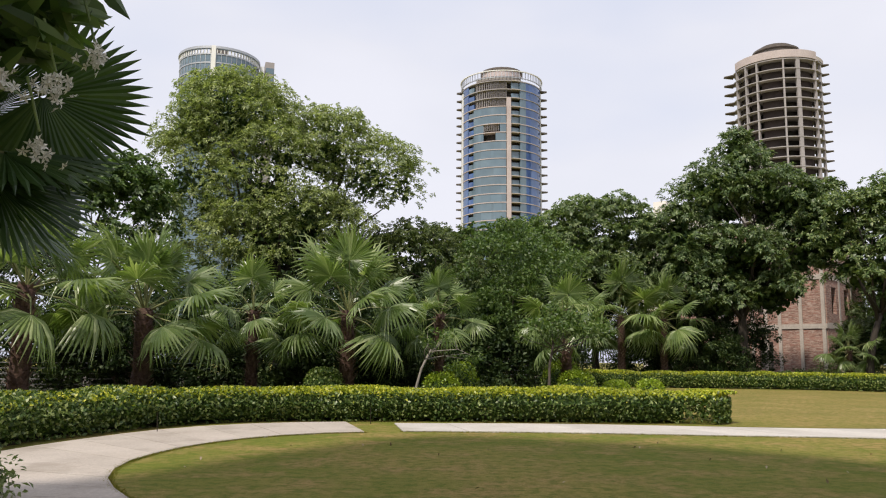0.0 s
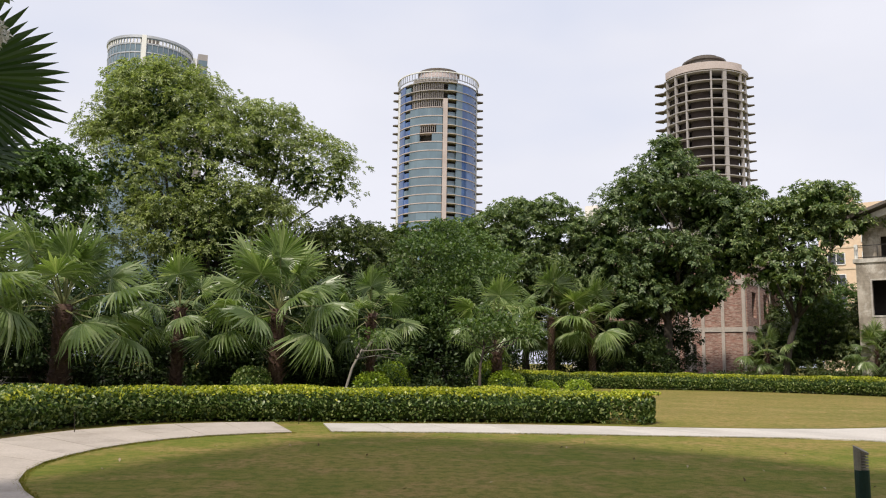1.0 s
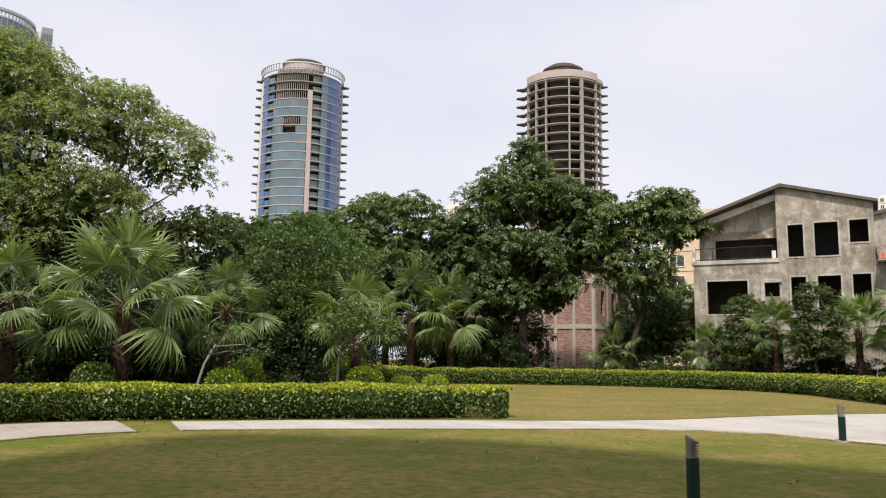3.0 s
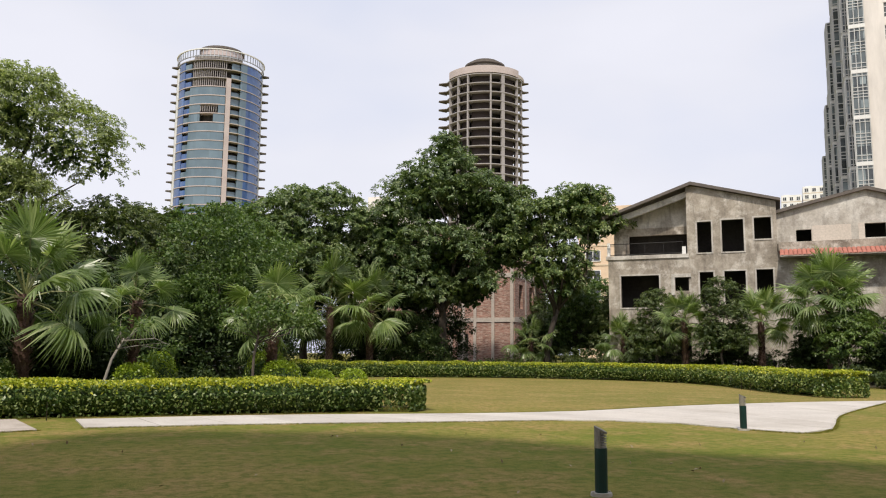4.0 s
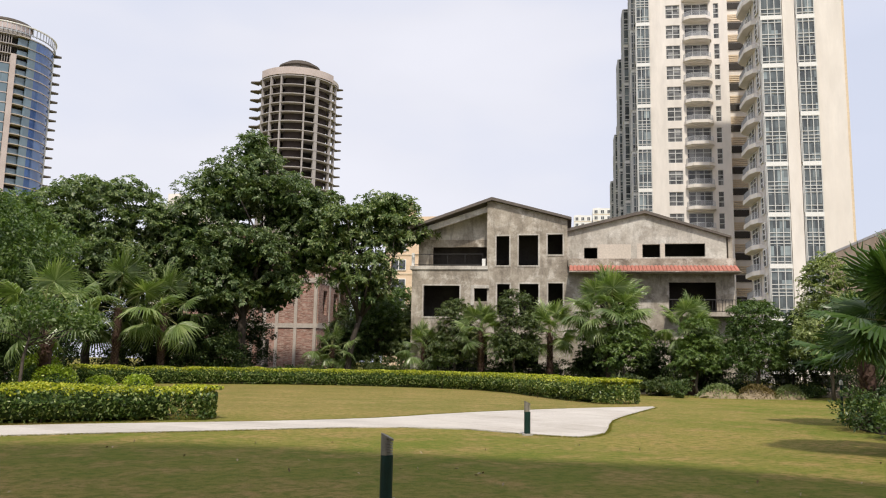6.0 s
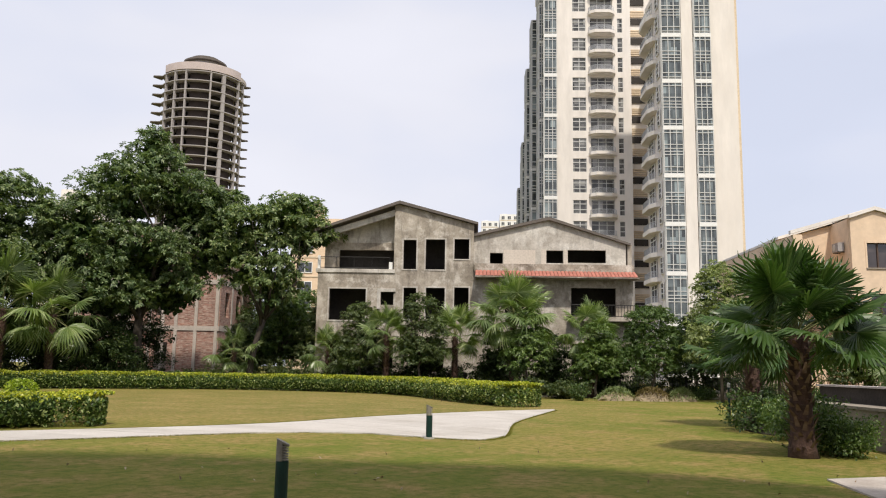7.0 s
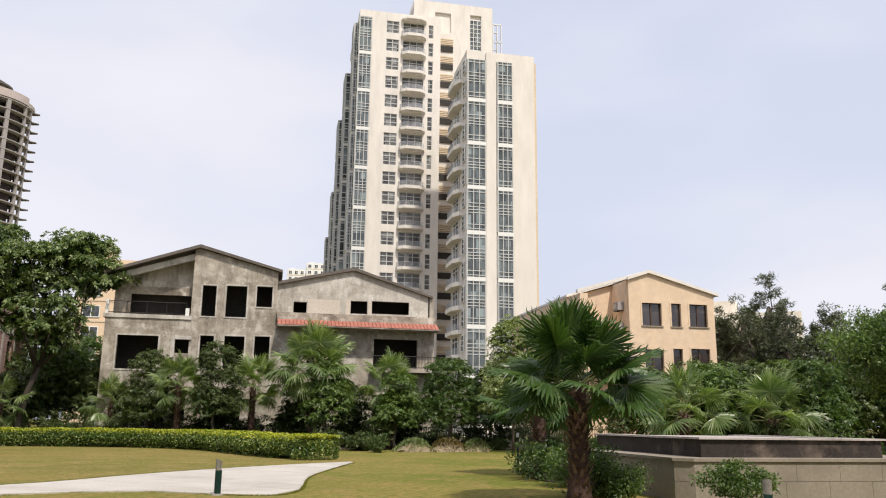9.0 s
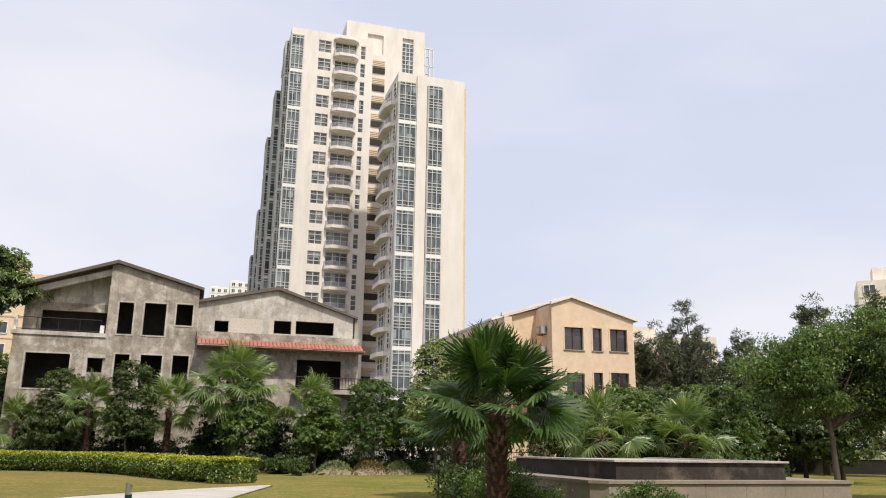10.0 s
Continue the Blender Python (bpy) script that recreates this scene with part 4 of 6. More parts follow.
tree("broad_tree", 31.9, 2.0, 2.9, 0.10, [(-2.0, 1.4, 4.3, 1.3, 1.0), (-0.8, 0.4, 5.1, 1.4, 0.9), (1.0, -1.0, 5.4, 1.7, 1.2), (2.4, -2.6, 6.1, 1.8, 1.3), (-0.8, 0.6, 3.6, 1.6, 0.8), (1.8, -2.0, 3.8, 2.1, 1.0)], 380, 130, 0.55, 0.115, M_GREEN, "broad fine-leaved tree beside the raised basin", 80, limbs=30, droop=0.8, width=0.42, hollow=0.25, inner=160, lean=(-0.2, 0.1), bark=M_BARK)
# Dark side of the crown: shade is put into this tree's leaves.
tree("broad_tree", 33.6, -1.4, 2.6, 0.16, [(0, 0, 5.0, 3.0, 2.1), (0.5, 1.2, 3.7, 2.6, 1.5), (0.6, -2.6, 4.6, 2.6, 2.2)], 260, 90, 0.6, 0.13, M_SHADE, "leafy tree beside the raised basin, shade in its leaf colour", 81)
for k, (bx, by, hh) in enumerate(((68.7, 15.1, 14.2), (66.5, 18.5, 11.4), (69.0, 10.8, 11.6), (71.0, 8.0, 10.6), (66.0, 0.6, 13.4), (64.0, 13.0, 11.0), (70.0, 17.0, 11.8), (68.2, 5.2, 14.4), (62.0, 20.5, 8.0), (66.0, 16.6, 12.4), (65.0, 16.0, 10.6))):
    tree("casuarina_tree", bx, by, hh * 0.8, 0.2, [(0.1, 0, hh * 0.90, 0.75, hh * 0.09), (0, 0, hh * 0.78, 1.3, hh * 0.11), (0.3, 0.2, hh * 0.62, 1.9, hh * 0.13), (-0.3, 0.3, hh * 0.45, 2.5, hh * 0.15), (0.2, -0.3, hh * 0.26, 2.7, hh * 0.17)], 170, 70, 0.62, 0.42, M_CASUARINA,
         "dull green feathery tree, pointed and thin", 90 + k, width=0.14, limbs=40, droop=-0.4, up=0.0)
for k, (bx, by, hh, rr, mat) in enumerate(((31.8, 55.6, 6.8, 2.2, M_GREEN), (34.4, 53.4, 6.4, 2.0, M_OLIVE), (33.6, 58.5, 7.4, 2.4, M_GREEN), (37.0, 70.0, 10.0, 3.2, M_OLIVE), (40.5, 66.0, 9.0, 3.0, M_GREEN), (30.0, 57.0, 5.0, 2.0, M_OLIVE), (3.0, 44.0, 9.5, 3.3, M_GREEN), (4.9, 48.0, 10.4, 2.7, M_GREEN), (0.4, 45.0, 9.4, 3.0, M_OLIVE), (-6.0, 45.0, 8.0, 4.0, M_OLIVE), (36.5, 11.0, 4.2, 2.0, M_GREEN), (38.5, 9.0, 4.4, 2.0, M_OLIVE), (50.5, 3.0, 4.6, 2.4, M_OLIVE), (56.0, -4.0, 5.4, 2.8, M_SHADE), (50.0, 11.0, 5.2, 2.8, M_GREEN), (52.0, 5.0, 6.4, 3.0, M_OLIVE), (58.0, 9.0, 8.0, 3.4, M_CASUARINA))):
    tree("leafy_tree", bx, by, hh * 0.4, 0.12, [(0, 0, hh * 0.68, rr * 0.9, hh * 0.30), (rr * 0.4, 0, hh * 0.42, rr * 0.8, hh * 0.32), (-rr * 0.5, 0, hh * 0.40, rr * 0.8, hh * 0.32)], 130, 70, 0.6, 0.17, mat, "leafy green tree filling the garden edge", 120 + k, limbs=6, whorl=8, lump=0.62, tips=7, inner=60)
ball_bush(-3.9, 25.2, 0.74, 1.36, (M_HEDGE, M_HEDGE), "low dark green clipped bush behind the hedge", 101)
ball_bush(-0.2, 25.6, 0.76, 1.24, (M_HEDGE, M_BUSH_TOP), "rounded yellow-green clipped bush behind the hedge", 102)
ball_bush(0.45, 28.0, 0.72, 1.55, (M_HEDGE, M_BUSH_TOP), "rounded green clipped bush behind the hedge", 103)
ball_bush(4.37, 30.7, 0.92, 1.64, (M_HEDGE, M_BUSH_TOP), "rounded green clipped bush behind the hedge", 104)
ball_bush(4.66, 29.2, 0.82, 1.30, (M_HEDGE, M_BUSH_TOP), "rounded green clipped bush behind the hedge", 105)
ball_bush(5.6, 26.8, 0.62, 1.02, (M_BUSH_TOP, M_BUSH_TOP), "rounded yellow-green clipped bush behind the hedge", 106)
ball_bush(7.0, 27.9, 0.62, 1.04, (M_HEDGE, M_BUSH_TOP), "rounded yellow-green clipped bush behind the hedge", 107)


# ---- grass fringe along the paths, and litter on the lawn ----
rng = np.random.default_rng(77)
edges = [smooth_line([(-1.9, 6.0), (-3.0, 8.4), (-4.5, 10.8), (-5.05, 12.6), (-5.05, 14.2), (-4.75, 15.6), (-4.05, 17.0), (-3.0, 18.0), (-1.9, 18.5)], 200),
         smooth_line([(-1.05, 18.8), (2.7, 18.8), (6.5, 18.4), (8.1, 18.3), (10.5, 17.9), (12.3, 16.7), (13.9, 13.8), (19.0, 17.9), (26.2, 22.5)], 260),
         smooth_line([(7.4, 21.0), (9.1, 20.8), (12.2, 21.0), (14.7, 21.8), (17.5, 22.5), (21.8, 23.1)], 120)]
P = np.concatenate([np.array([tuple(p) for p in e]) for e in edges])
pick = rng.integers(0, len(P), 26000)
n = len(pick)
gx, gy = P[pick, 0] + rng.normal(size=n) * 0.035 + 0.01, P[pick, 1] + rng.normal(size=n) * 0.035
h = rng.uniform(0.012, 0.036, n)
w = rng.uniform(0.004, 0.009, n)
az = rng.uniform(0, 2 * math.pi, n)
lx, ly = rng.normal(size=n) * 0.025, rng.normal(size=n) * 0.025
z0 = np.zeros(n)
bl = np.stack([np.stack([gx - w * np.cos(az), gy - w * np.sin(az), z0], 1), np.stack([gx + w * np.cos(az), gy + w * np.sin(az), z0], 1),
               np.stack([gx + lx + w * 0.3 * np.cos(az), gy + ly + w * 0.3 * np.sin(az), h], 1), np.stack([gx + lx - w * 0.3 * np.cos(az), gy + ly - w * 0.3 * np.sin(az), h], 1)], 1)
M_BLADE = leafy("grass_blade", (0.120, 0.145, 0.020), (0.180, 0.175, 0.040), (0.290, 0.230, 0.085), 0.35, 0.8, 0.1)
tagged(part("grass", quads_mesh("grass", bl), M_BLADE), "ragged fringe of grass along the edges of the paths", "grass", kind="stuff")
n = 70
rad = np.sqrt(rng.uniform(7.5 ** 2, 18.0 ** 2, n))
ang = np.radians(rng.uniform(-18, 75, n))
c = np.stack([rad * np.sin(ang), rad * np.cos(ang), np.full(n, 0.03)], 1)
c = c[c[:, 1] < 17.5]
tagged(part("fallen_leaves", leaves("fallen_leaves", c, 0.075, 0.04, rng, up=2.0), surf("dry_fallen_leaf", (0.25, 0.17, 0.09), (0.5, 0.42, 0.30), 4, 20, 0.9, 0.1)), "scattered dry fallen leaves on the lawn", "leaves", kind="stuff")


# ---- buildings ----
def wall_grid(x0, x1, z0, z1, y0, y1, holes):
    """An upright wall with rectangular openings (x0, x1, z0, z1) that go through it."""
    xs = sorted({x0, x1, *[v for h in holes for v in h[:2] if x0 < v < x1]})
    zs = sorted({z0, z1, *[v for h in holes for v in h[2:] if z0 < v < z1]})
    solid = set()
    for i, (a, b) in enumerate(zip(xs, xs[1:])):
        for j, (c, d) in enumerate(zip(zs, zs[1:])):
            mx, mz = (a + b) / 2, (c + d) / 2
            if not any(h[0] < mx < h[1] and h[2] < mz < h[3] for h in holes):
                solid.add((i, j))
    return Geo().cells(xs, zs, solid, y0, y1)


def window_meshes(w, h, cols, rows, bar=0.06, depth=0.08, transom=None):
    fr, gl = Geo(), Geo()
    for i in range(cols + 1):
        x = -w / 2 + w * i / cols
        fr.box(x - bar / 2, x + bar / 2, -depth, 0, 0, h)
    zz = [h * j / rows for j in range(rows + 1)] if transom is None else [0, *[t * h for t in transom], h]
    for z in zz:
        fr.box(-w / 2, w / 2, -depth * 0.9, 0, z - bar / 2, z + bar / 2)
    gl.box(-w / 2, w / 2, -depth * 0.35, depth * 0.2, 0, h)
    return fr.mesh("frame"), gl.mesh("pane")


def put_window(root, meshes, mats, x, y, z, name="window", turn=0):
    """A window: the pane with its frame under it."""
    fr, gl = meshes
    if not fr.materials:
        fr.materials.append(mats[0])
    if not gl.materials:
        gl.materials.append(mats[1])
    w = new(name, gl)
    w.parent = root
    w.matrix_basis = pose(x, y, z, 0, 0, turn)
    f = new("frame", fr)
    f.parent = w
    return w


def rail(g, a, b, z0, z1, step=0.16, r=0.02):
    a, b = Vector(a), Vector(b)
    n = max(2, int((b - a).length / step))
    for i in range(n + 1):
        p = a.lerp(b, i / n)
        g.box(p.x - r * 0.6, p.x + r * 0.6, p.y - r * 0.6, p.y + r * 0.6, z0, z1)
    for z in (z0 + 0.06, z1):
        g.tube([(a.x, a.y, z), (b.x, b.y, z)], [r, r], 4)
    return g


TURN = -43.0


def at(x, y):
    return pose(x, y, 0, 0, 0, TURN)


# apartment tower
FL = 3.26
apt = thing("apartment_tower", at(92.02, 77.31), "tall cream apartment tower with glazed bays and rounded balconies", "apartment building")
holes = []
for k in range(21):
    zt = 66.6 - FL * k
    holes += [(0.9, 3.0, zt - 2.1, zt), (3.7, 7.2, zt - 2.35, zt + 0.1), (7.95, 8.75, zt - 2.35, zt)]
part("front_wall", wall_grid(-1.5, 10.0, 0, 68.1, 0.0, 0.4, holes), M_CREAM, apt)
part("core", Geo().box(-3.3, 9.1, 0.42, 17, 0, 67.6).box(9.1, 10.0, 0.42, 17, 0, 66.0), M_CREAM, apt)
part("corner_wall", Geo().box(-3.55, -1.5, 0.0, 0.4, 66.9, 68.1).box(-3.55, -3.3, 0.4, 17, 66.9, 68.1), M_CREAM, apt)
part("upper_block", wall_grid(5.9, 19.8, 52, 72.8, 3.0, 3.4, [(9.6, 12.4, 67.3, 70.9), (15.8, 17.8, 60.5, 71.1)]), M_CREAM, apt)
part("upper_block", Geo().box(5.9, 19.8, 3.42, 14, 52, 72.0).box(5.9, 6.2, 3.4, 14, 52, 72.8).box(19.5, 19.8, 3.4, 14, 52, 72.8), M_CREAM, apt)
put_window(apt, window_meshes(2.0, 9.6, 3, 12, 0.09, 0.15), (M_WHITE, M_GLASS_APT), 16.8, 3.3, 60.6, "stair_glazing")
lat = Geo()
for z in (58, 61, 64, 67, 70.4):
    lat.box(19.8, 21.8, 4.0, 4.2, z - 0.12, z + 0.12).box(19.8, 21.8, 6.8, 7.0, z - 0.12, z + 0.12)
for x in (20.2, 21.0, 21.7):
    lat.box(x - 0.1, x + 0.1, 4.0, 4.2, 53, 70.4).box(x - 0.1, x + 0.1, 6.8, 7.0, 53, 70.4)
part("roof_lattice", lat, M_GREY_METAL, apt, "grey metal lattice frame")
WIN_L, WIN_N = window_meshes(2.1, 2.1, 2, 3, 0.12, 0.14, (0.3, 0.72)), window_meshes(0.8, 2.35, 1, 3, 0.12, 0.14)
DOOR_B = window_meshes(3.5, 2.4, 3, 2, 0.1, 0.1, (0.75,))
for k in range(21):
    zt = 66.6 - FL * k
    put_window(apt, WIN_L, (M_SASH, M_GLASS_ROOM), 1.95, 0.22, zt - 2.1)
    put_window(apt, WIN_N, (M_SASH, M_GLASS_ROOM), 8.35, 0.22, zt - 2.35)
    put_window(apt, DOOR_B, (M_SASH, M_GLASS_ROOM), 5.45, 0.35, zt - 2.35, "balcony_door")
# rounded balconies, one a storey
b_slab, b_rail, b_par = Geo(), Geo(), Geo()
bay = [(3.3, 0.0), (3.5, -0.75), (4.3, -1.35), (6.6, -1.35), (7.4, -0.75), (7.6, 0.0)]
b_slab.prism(bay, 0.12, 0.58).prism([(3.45, 0.0), (3.7, -0.6), (4.4, -1.1), (6.5, -1.1), (7.2, -0.6), (7.45, 0.0)], 0, 0.12)
inner = [(3.45, -0.02), (3.62, -0.68), (4.36, -1.22), (6.54, -1.22), (7.28, -0.68), (7.45, -0.02)]
for a, b in zip(inner, inner[1:]):
    rail(b_rail, (*a, 0), (*b, 0), 0.59, 1.35, 0.14, 0.03)
SLAB_ME, RAIL_ME = b_slab.mesh("balcony"), b_rail.mesh("railing")
SLAB_ME.materials.append(M_CREAM)
RAIL_ME.materials.append(M_GREY_METAL)
for k in range(21):
    b = new("balcony", SLAB_ME)
    b.parent = apt
    b.matrix_basis = pose(0, 0, 66.6 - FL * k - 2.95)
    r = new("railing", RAIL_ME)
    r.parent = b
b = new("balcony_roof", SLAB_ME)
b.parent = apt
b.matrix_basis = pose(0, 0, 66.6 + FL - 2.95 - 0.2) @ Matrix.Diagonal((1, 1, 0.6, 1))


def glazed_bay(root, x0, x1, y, z_top, floors, fh, cols, deep=0.5):
    """A tall glazed bay in two-storey groups, with white frames and a sill band between the groups."""
    w = x1 - x0
    me = window_meshes(w, fh * 2 - 0.5, cols, 7, 0.10, 0.16, (0.05, 0.15, 0.43, 0.50, 0.57, 0.66, 0.93))
    side = window_meshes(deep, fh * 2 - 0.5, 1, 7, 0.10, 0.16, (0.05, 0.15, 0.43, 0.50, 0.57, 0.66, 0.93))
    band = Geo().box(-w / 2 - 0.08, w / 2 + 0.08, -0.16, deep, -0.5, 0).mesh("sill_band")
    band.materials.append(M_WHITE)
    for k in range(floors // 2):
        z = z_top - (k + 1) * fh * 2 + 0.5
        put_window(root, me, (M_SASH, M_GLASS_APT), (x0 + x1) / 2, y - deep, z, "bay_window")
        put_window(root, side, (M_SASH, M_GLASS_APT), x0, y - deep / 2, z, "bay_window", -90)
        s = new("sill_band", band)
        s.parent = root
        s.matrix_basis = pose((x0 + x1) / 2, y - deep, z)
    part("bay_core", Geo().box(x0 + 0.06, x1 - 0.06, y - deep + 0.2, y + 0.1, 0, z_top), M_GLASS_DARK, root)


glazed_bay(apt, -3.5, -1.6, 0.4, 66.6, 20, FL, 3, 0.6)
# glazed flank that faces the gardens
def flank_bay(root, x, y0, y1, out, z_top, groups, fh):
    """A glazed bay that stands out of a side wall: glass on its long side and on its end, in two-storey groups."""
    h = fh * 2 - 0.45
    bars = (0.05, 0.17, 0.42, 0.50, 0.58, 0.72, 0.94)
    face, end = window_meshes(y1 - y0, h, 4, 7, 0.12, 0.2, bars), window_meshes(out, h, 2, 7, 0.12, 0.2, bars)
    band = Geo().box(x - out - 0.08, x, y0 - 0.08, y1, -0.45, 0).mesh("sill_band")
    band.materials.append(M_WHITE)
    for k in range(groups):
        z = z_top - (k + 1) * fh * 2 + 0.45
        put_window(root, face, (M_SASH, M_GLASS_APT), x - out, (y0 + y1) / 2, z, "flank_window", -90)
        put_window(root, end, (M_SASH, M_GLASS_APT), x - out / 2, y0, z, "flank_window")
        o = new("sill_band", band)
        o.parent = root
        o.matrix_basis = pose(0, 0, z)
    part("bay_core", Geo().box(x - out + 0.15, x, y0 + 0.15, y1 - 0.05, 0, z_top), M_GLASS_DARK, root)


flank_bay(apt, -3.3, 2.2, 5.4, 0.8, 66.6, 10, FL)
flank_bay(apt, -3.3, 8.0, 11.4, 1.5, 60.1, 9, FL)
flank_bay(apt, -3.3, 13.4, 16.8, 2.0, 53.6, 8, FL)
part("flank_pier", Geo().box(-3.55, -3.3, 5.6, 7.2, 0, 67.0), M_CREAM, apt)
part("flank_pier", Geo().box(-3.6, -3.3, 11.6, 13.2, 0, 67.0), M_CREAM, apt)
# service recess; each storey has a louvre slot, its shade a near-black box
recess = Geo()
recess.box(10.0, 13.6, 2.2, 2.6, 0, 66.5)
part("service_wall", recess, M_CREAM, apt)
slot = Geo().box(10.1, 12.6, 2.0, 2.21, 0, 1.0).mesh("louvre_slot")
slot.materials.append(M_DARK_IN)
panel = Geo()
for j in range(4):
    panel.box(10.1, 12.6, 1.98, 2.2, 1.25 + j * 0.3, 1.45 + j * 0.3)
PANEL_ME = panel.mesh("louvre")
PANEL_ME.materials.append(M_BEIGE)
for k in range(20):
    for nm, me in (("louvre_slot", slot), ("louvre", PANEL_ME)):
        o = new(nm, me)
        o.parent = apt
        o.matrix_basis = pose(0, 0, 63.2 - FL * k)
# nearer wing
Y2 = -18.7
part("wing_wall", wall_grid(10.0, 19.9, 0, 53.3, Y2, Y2 + 0.4, [(10.2, 12.6, 1, 51.6), (14.4, 16.5, 1, 51.6)]), M_CREAM, apt)
part("wing_core", Geo().box(10.0, 19.9, Y2 + 0.42, -10.4, 0, 52.6).box(13.4, 19.9, -10.4, 2.0, 0, 52.6).box(10.0, 10.3, Y2 + 0.4, -10.4, 52.6, 53.3).box(19.6, 19.9, Y2 + 0.4, 2.0, 52.6, 53.3), M_CREAM, apt)
part("wing_pilaster", Geo().box(12.75, 14.2, Y2 - 0.35, Y2, 0, 53.1), M_CREAM, apt)
part("wing_fin", Geo().box(19.9, 20.6, Y2 + 1.2, Y2 + 2.2, 0, 52.9), M_BEIGE, apt, "beige vertical fin")
glazed_bay(apt, 10.15, 12.6, Y2 + 0.4, 51.75, 16, 3.165, 3, 0.7)
glazed_bay(apt, 14.45, 16.5, Y2 + 0.4, 51.75, 16, 3.165, 3, 0.7)
s_slab = Geo().prism([(10.0, -17.0), (10.0, -10.5), (9.5, -10.7), (8.8, -11.7), (8.8, -15.4), (9.4, -16.8)], 0, 0.55)
s_rail = Geo()
edge = [(9.55, -10.85), (8.92, -11.8), (8.92, -15.3), (9.45, -16.6)]
for a, b in zip(edge, edge[1:]):
    rail(s_rail, (*a, 0), (*b, 0), 0.56, 1.4, 0.16, 0.03)
S_ME, SR_ME = s_slab.mesh("side_balcony"), s_rail.mesh("railing")
S_ME.materials.append(M_CREAM)
SR_ME.materials.append(M_GREY_METAL)
sdoor = window_meshes(3.2, 2.3, 2, 2, 0.1, 0.12, (0.75,))
swin = window_meshes(1.3, 2.1, 1, 3, 0.12, 0.12)
for k in range(16):
    z = 50.0 - FL * k
    o = new("side_balcony", S_ME)
    o.parent = apt
    o.matrix_basis = pose(0, 0, z - 0.9)
    r = new("railing", SR_ME)
    r.parent = o
    put_window(apt, sdoor, (M_WHITE, M_GLASS_DARK), 9.94, -13.2, z - 0.1, "balcony_door", -90)
    put_window(apt, swin, (M_WHITE, M_GLASS_DARK), 9.94, -17.6, z, "window", -90)

# the towers of the same estate behind it, one behind the other
FAR = thing("apartment_tower", at(0, 0), "cream apartment tower with a glazed flank, farther back", "apartment building", "far apartment towers")
part("wall", Geo().box(0, 14, 0, 18, 0, 68), M_CREAM, FAR)
flank_bay(FAR, 0.0, 0.8, 4.2, 0.8, 66.0, 10, FL)
flank_bay(FAR, 0.0, 6.6, 10.2, 1.4, 59.5, 9, FL)
flank_bay(FAR, 0.0, 12.6, 16.6, 2.0, 53.0, 8, FL)
glazed_bay(FAR, 0.2, 2.6, 0.0, 66.0, 20, FL, 3, 0.6)
fw = window_meshes(3.2, 5.9, 3, 7, 0.14, 0.2)
for k in range(9):
    put_window(FAR, fw, (M_WHITE, M_GLASS_DARK), 6.2, -0.06, 61.0 - k * 6.5, "window")
U_, V_ = Vector((0.7314, -0.6820)), Vector((0.6820, 0.7314))
base = Vector((92.02, 77.31))


def far_tower(p):
    FAR.matrix_world = at(p.x, p.y)
    return FAR


def along(a, b):
    return base + U_ * a + V_ * b


p0 = along(-1.3, 44)
far_tower(p0)
for a, b in ((0.4, 90), (4.0, 172)):
    p0 = along(a, b)
    copy_thing(FAR, at(p0.x, p0.y))


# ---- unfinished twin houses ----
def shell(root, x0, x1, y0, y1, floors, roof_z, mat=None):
    """Inside of an unfinished house, its shade put into the dark colour: slabs, back and cross walls."""
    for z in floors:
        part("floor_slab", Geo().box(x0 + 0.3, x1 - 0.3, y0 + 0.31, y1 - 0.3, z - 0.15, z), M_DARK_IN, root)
    part("partition", Geo().box(x0 + 0.3, x1 - 0.3, y0 + 2.6, y0 + 2.8, 0, roof_z), M_DARK_IN, root, "inner wall with the room's shade in its dark colour")


H1 = thing("unfinished_house", at(36.02, 45.91), "unfinished grey cement house with empty window openings and a gable", "house", "unfinished twin houses")
low = [(-5.3, -2.6, 5.05, 7.35), (-1.5, -0.56, 6.2, 7.15), (0.18, 1.1, 5.2, 7.48), (1.82, 3.2, 5.2, 7.5), (3.9, 4.95, 5.9, 7.55),
       (-5.3, -3.6, 1.4, 3.8), (-1.5, -0.5, 1.4, 3.8), (1.8, 3.2, 1.4, 3.8)]
part("front_wall", wall_grid(-6.2, 5.3, 0, 8.8, 0, 0.3, low), M_CONCRETE, H1)
up = [(0.1, 1.05, 8.86, 11.05), (1.75, 3.17, 8.86, 11.1), (3.86, 4.95, 9.66, 11.15)]
part("gable_wall", wall_grid(-0.6, 5.3, 8.8, 12.1, 0, 0.3, up), M_CONCRETE, H1)
part("gable_top", Geo().slab_y([(-0.6, 12.1), (5.3, 12.1), (5.3, 12.25), (-0.25, 13.7), (-0.6, 13.6)], 0, 0.3), M_CONCRETE, H1)
part("loggia_wall", wall_grid(-6.0, -0.6, 8.8, 11.0, 1.4, 1.7, [(-4.9, -0.65, 8.86, 10.45)]), M_CONCRETE, H1)
part("loggia_gable", Geo().slab_y([(-6.0, 11.0), (-0.6, 11.0), (-0.6, 13.4), (-6.0, 11.65)], 1.4, 1.7), M_CONCRETE_PALE, H1)
part("loggia_side", Geo().box(-0.62, -0.35, 0.3, 1.7, 8.8, 13.4), M_CONCRETE, H1)
part("side_wall", Geo().box(-6.2, -5.9, 0.3, 11, 0, 8.8).box(-6.0, -5.7, 1.7, 11, 8.8, 11.7), M_CONCRETE, H1)
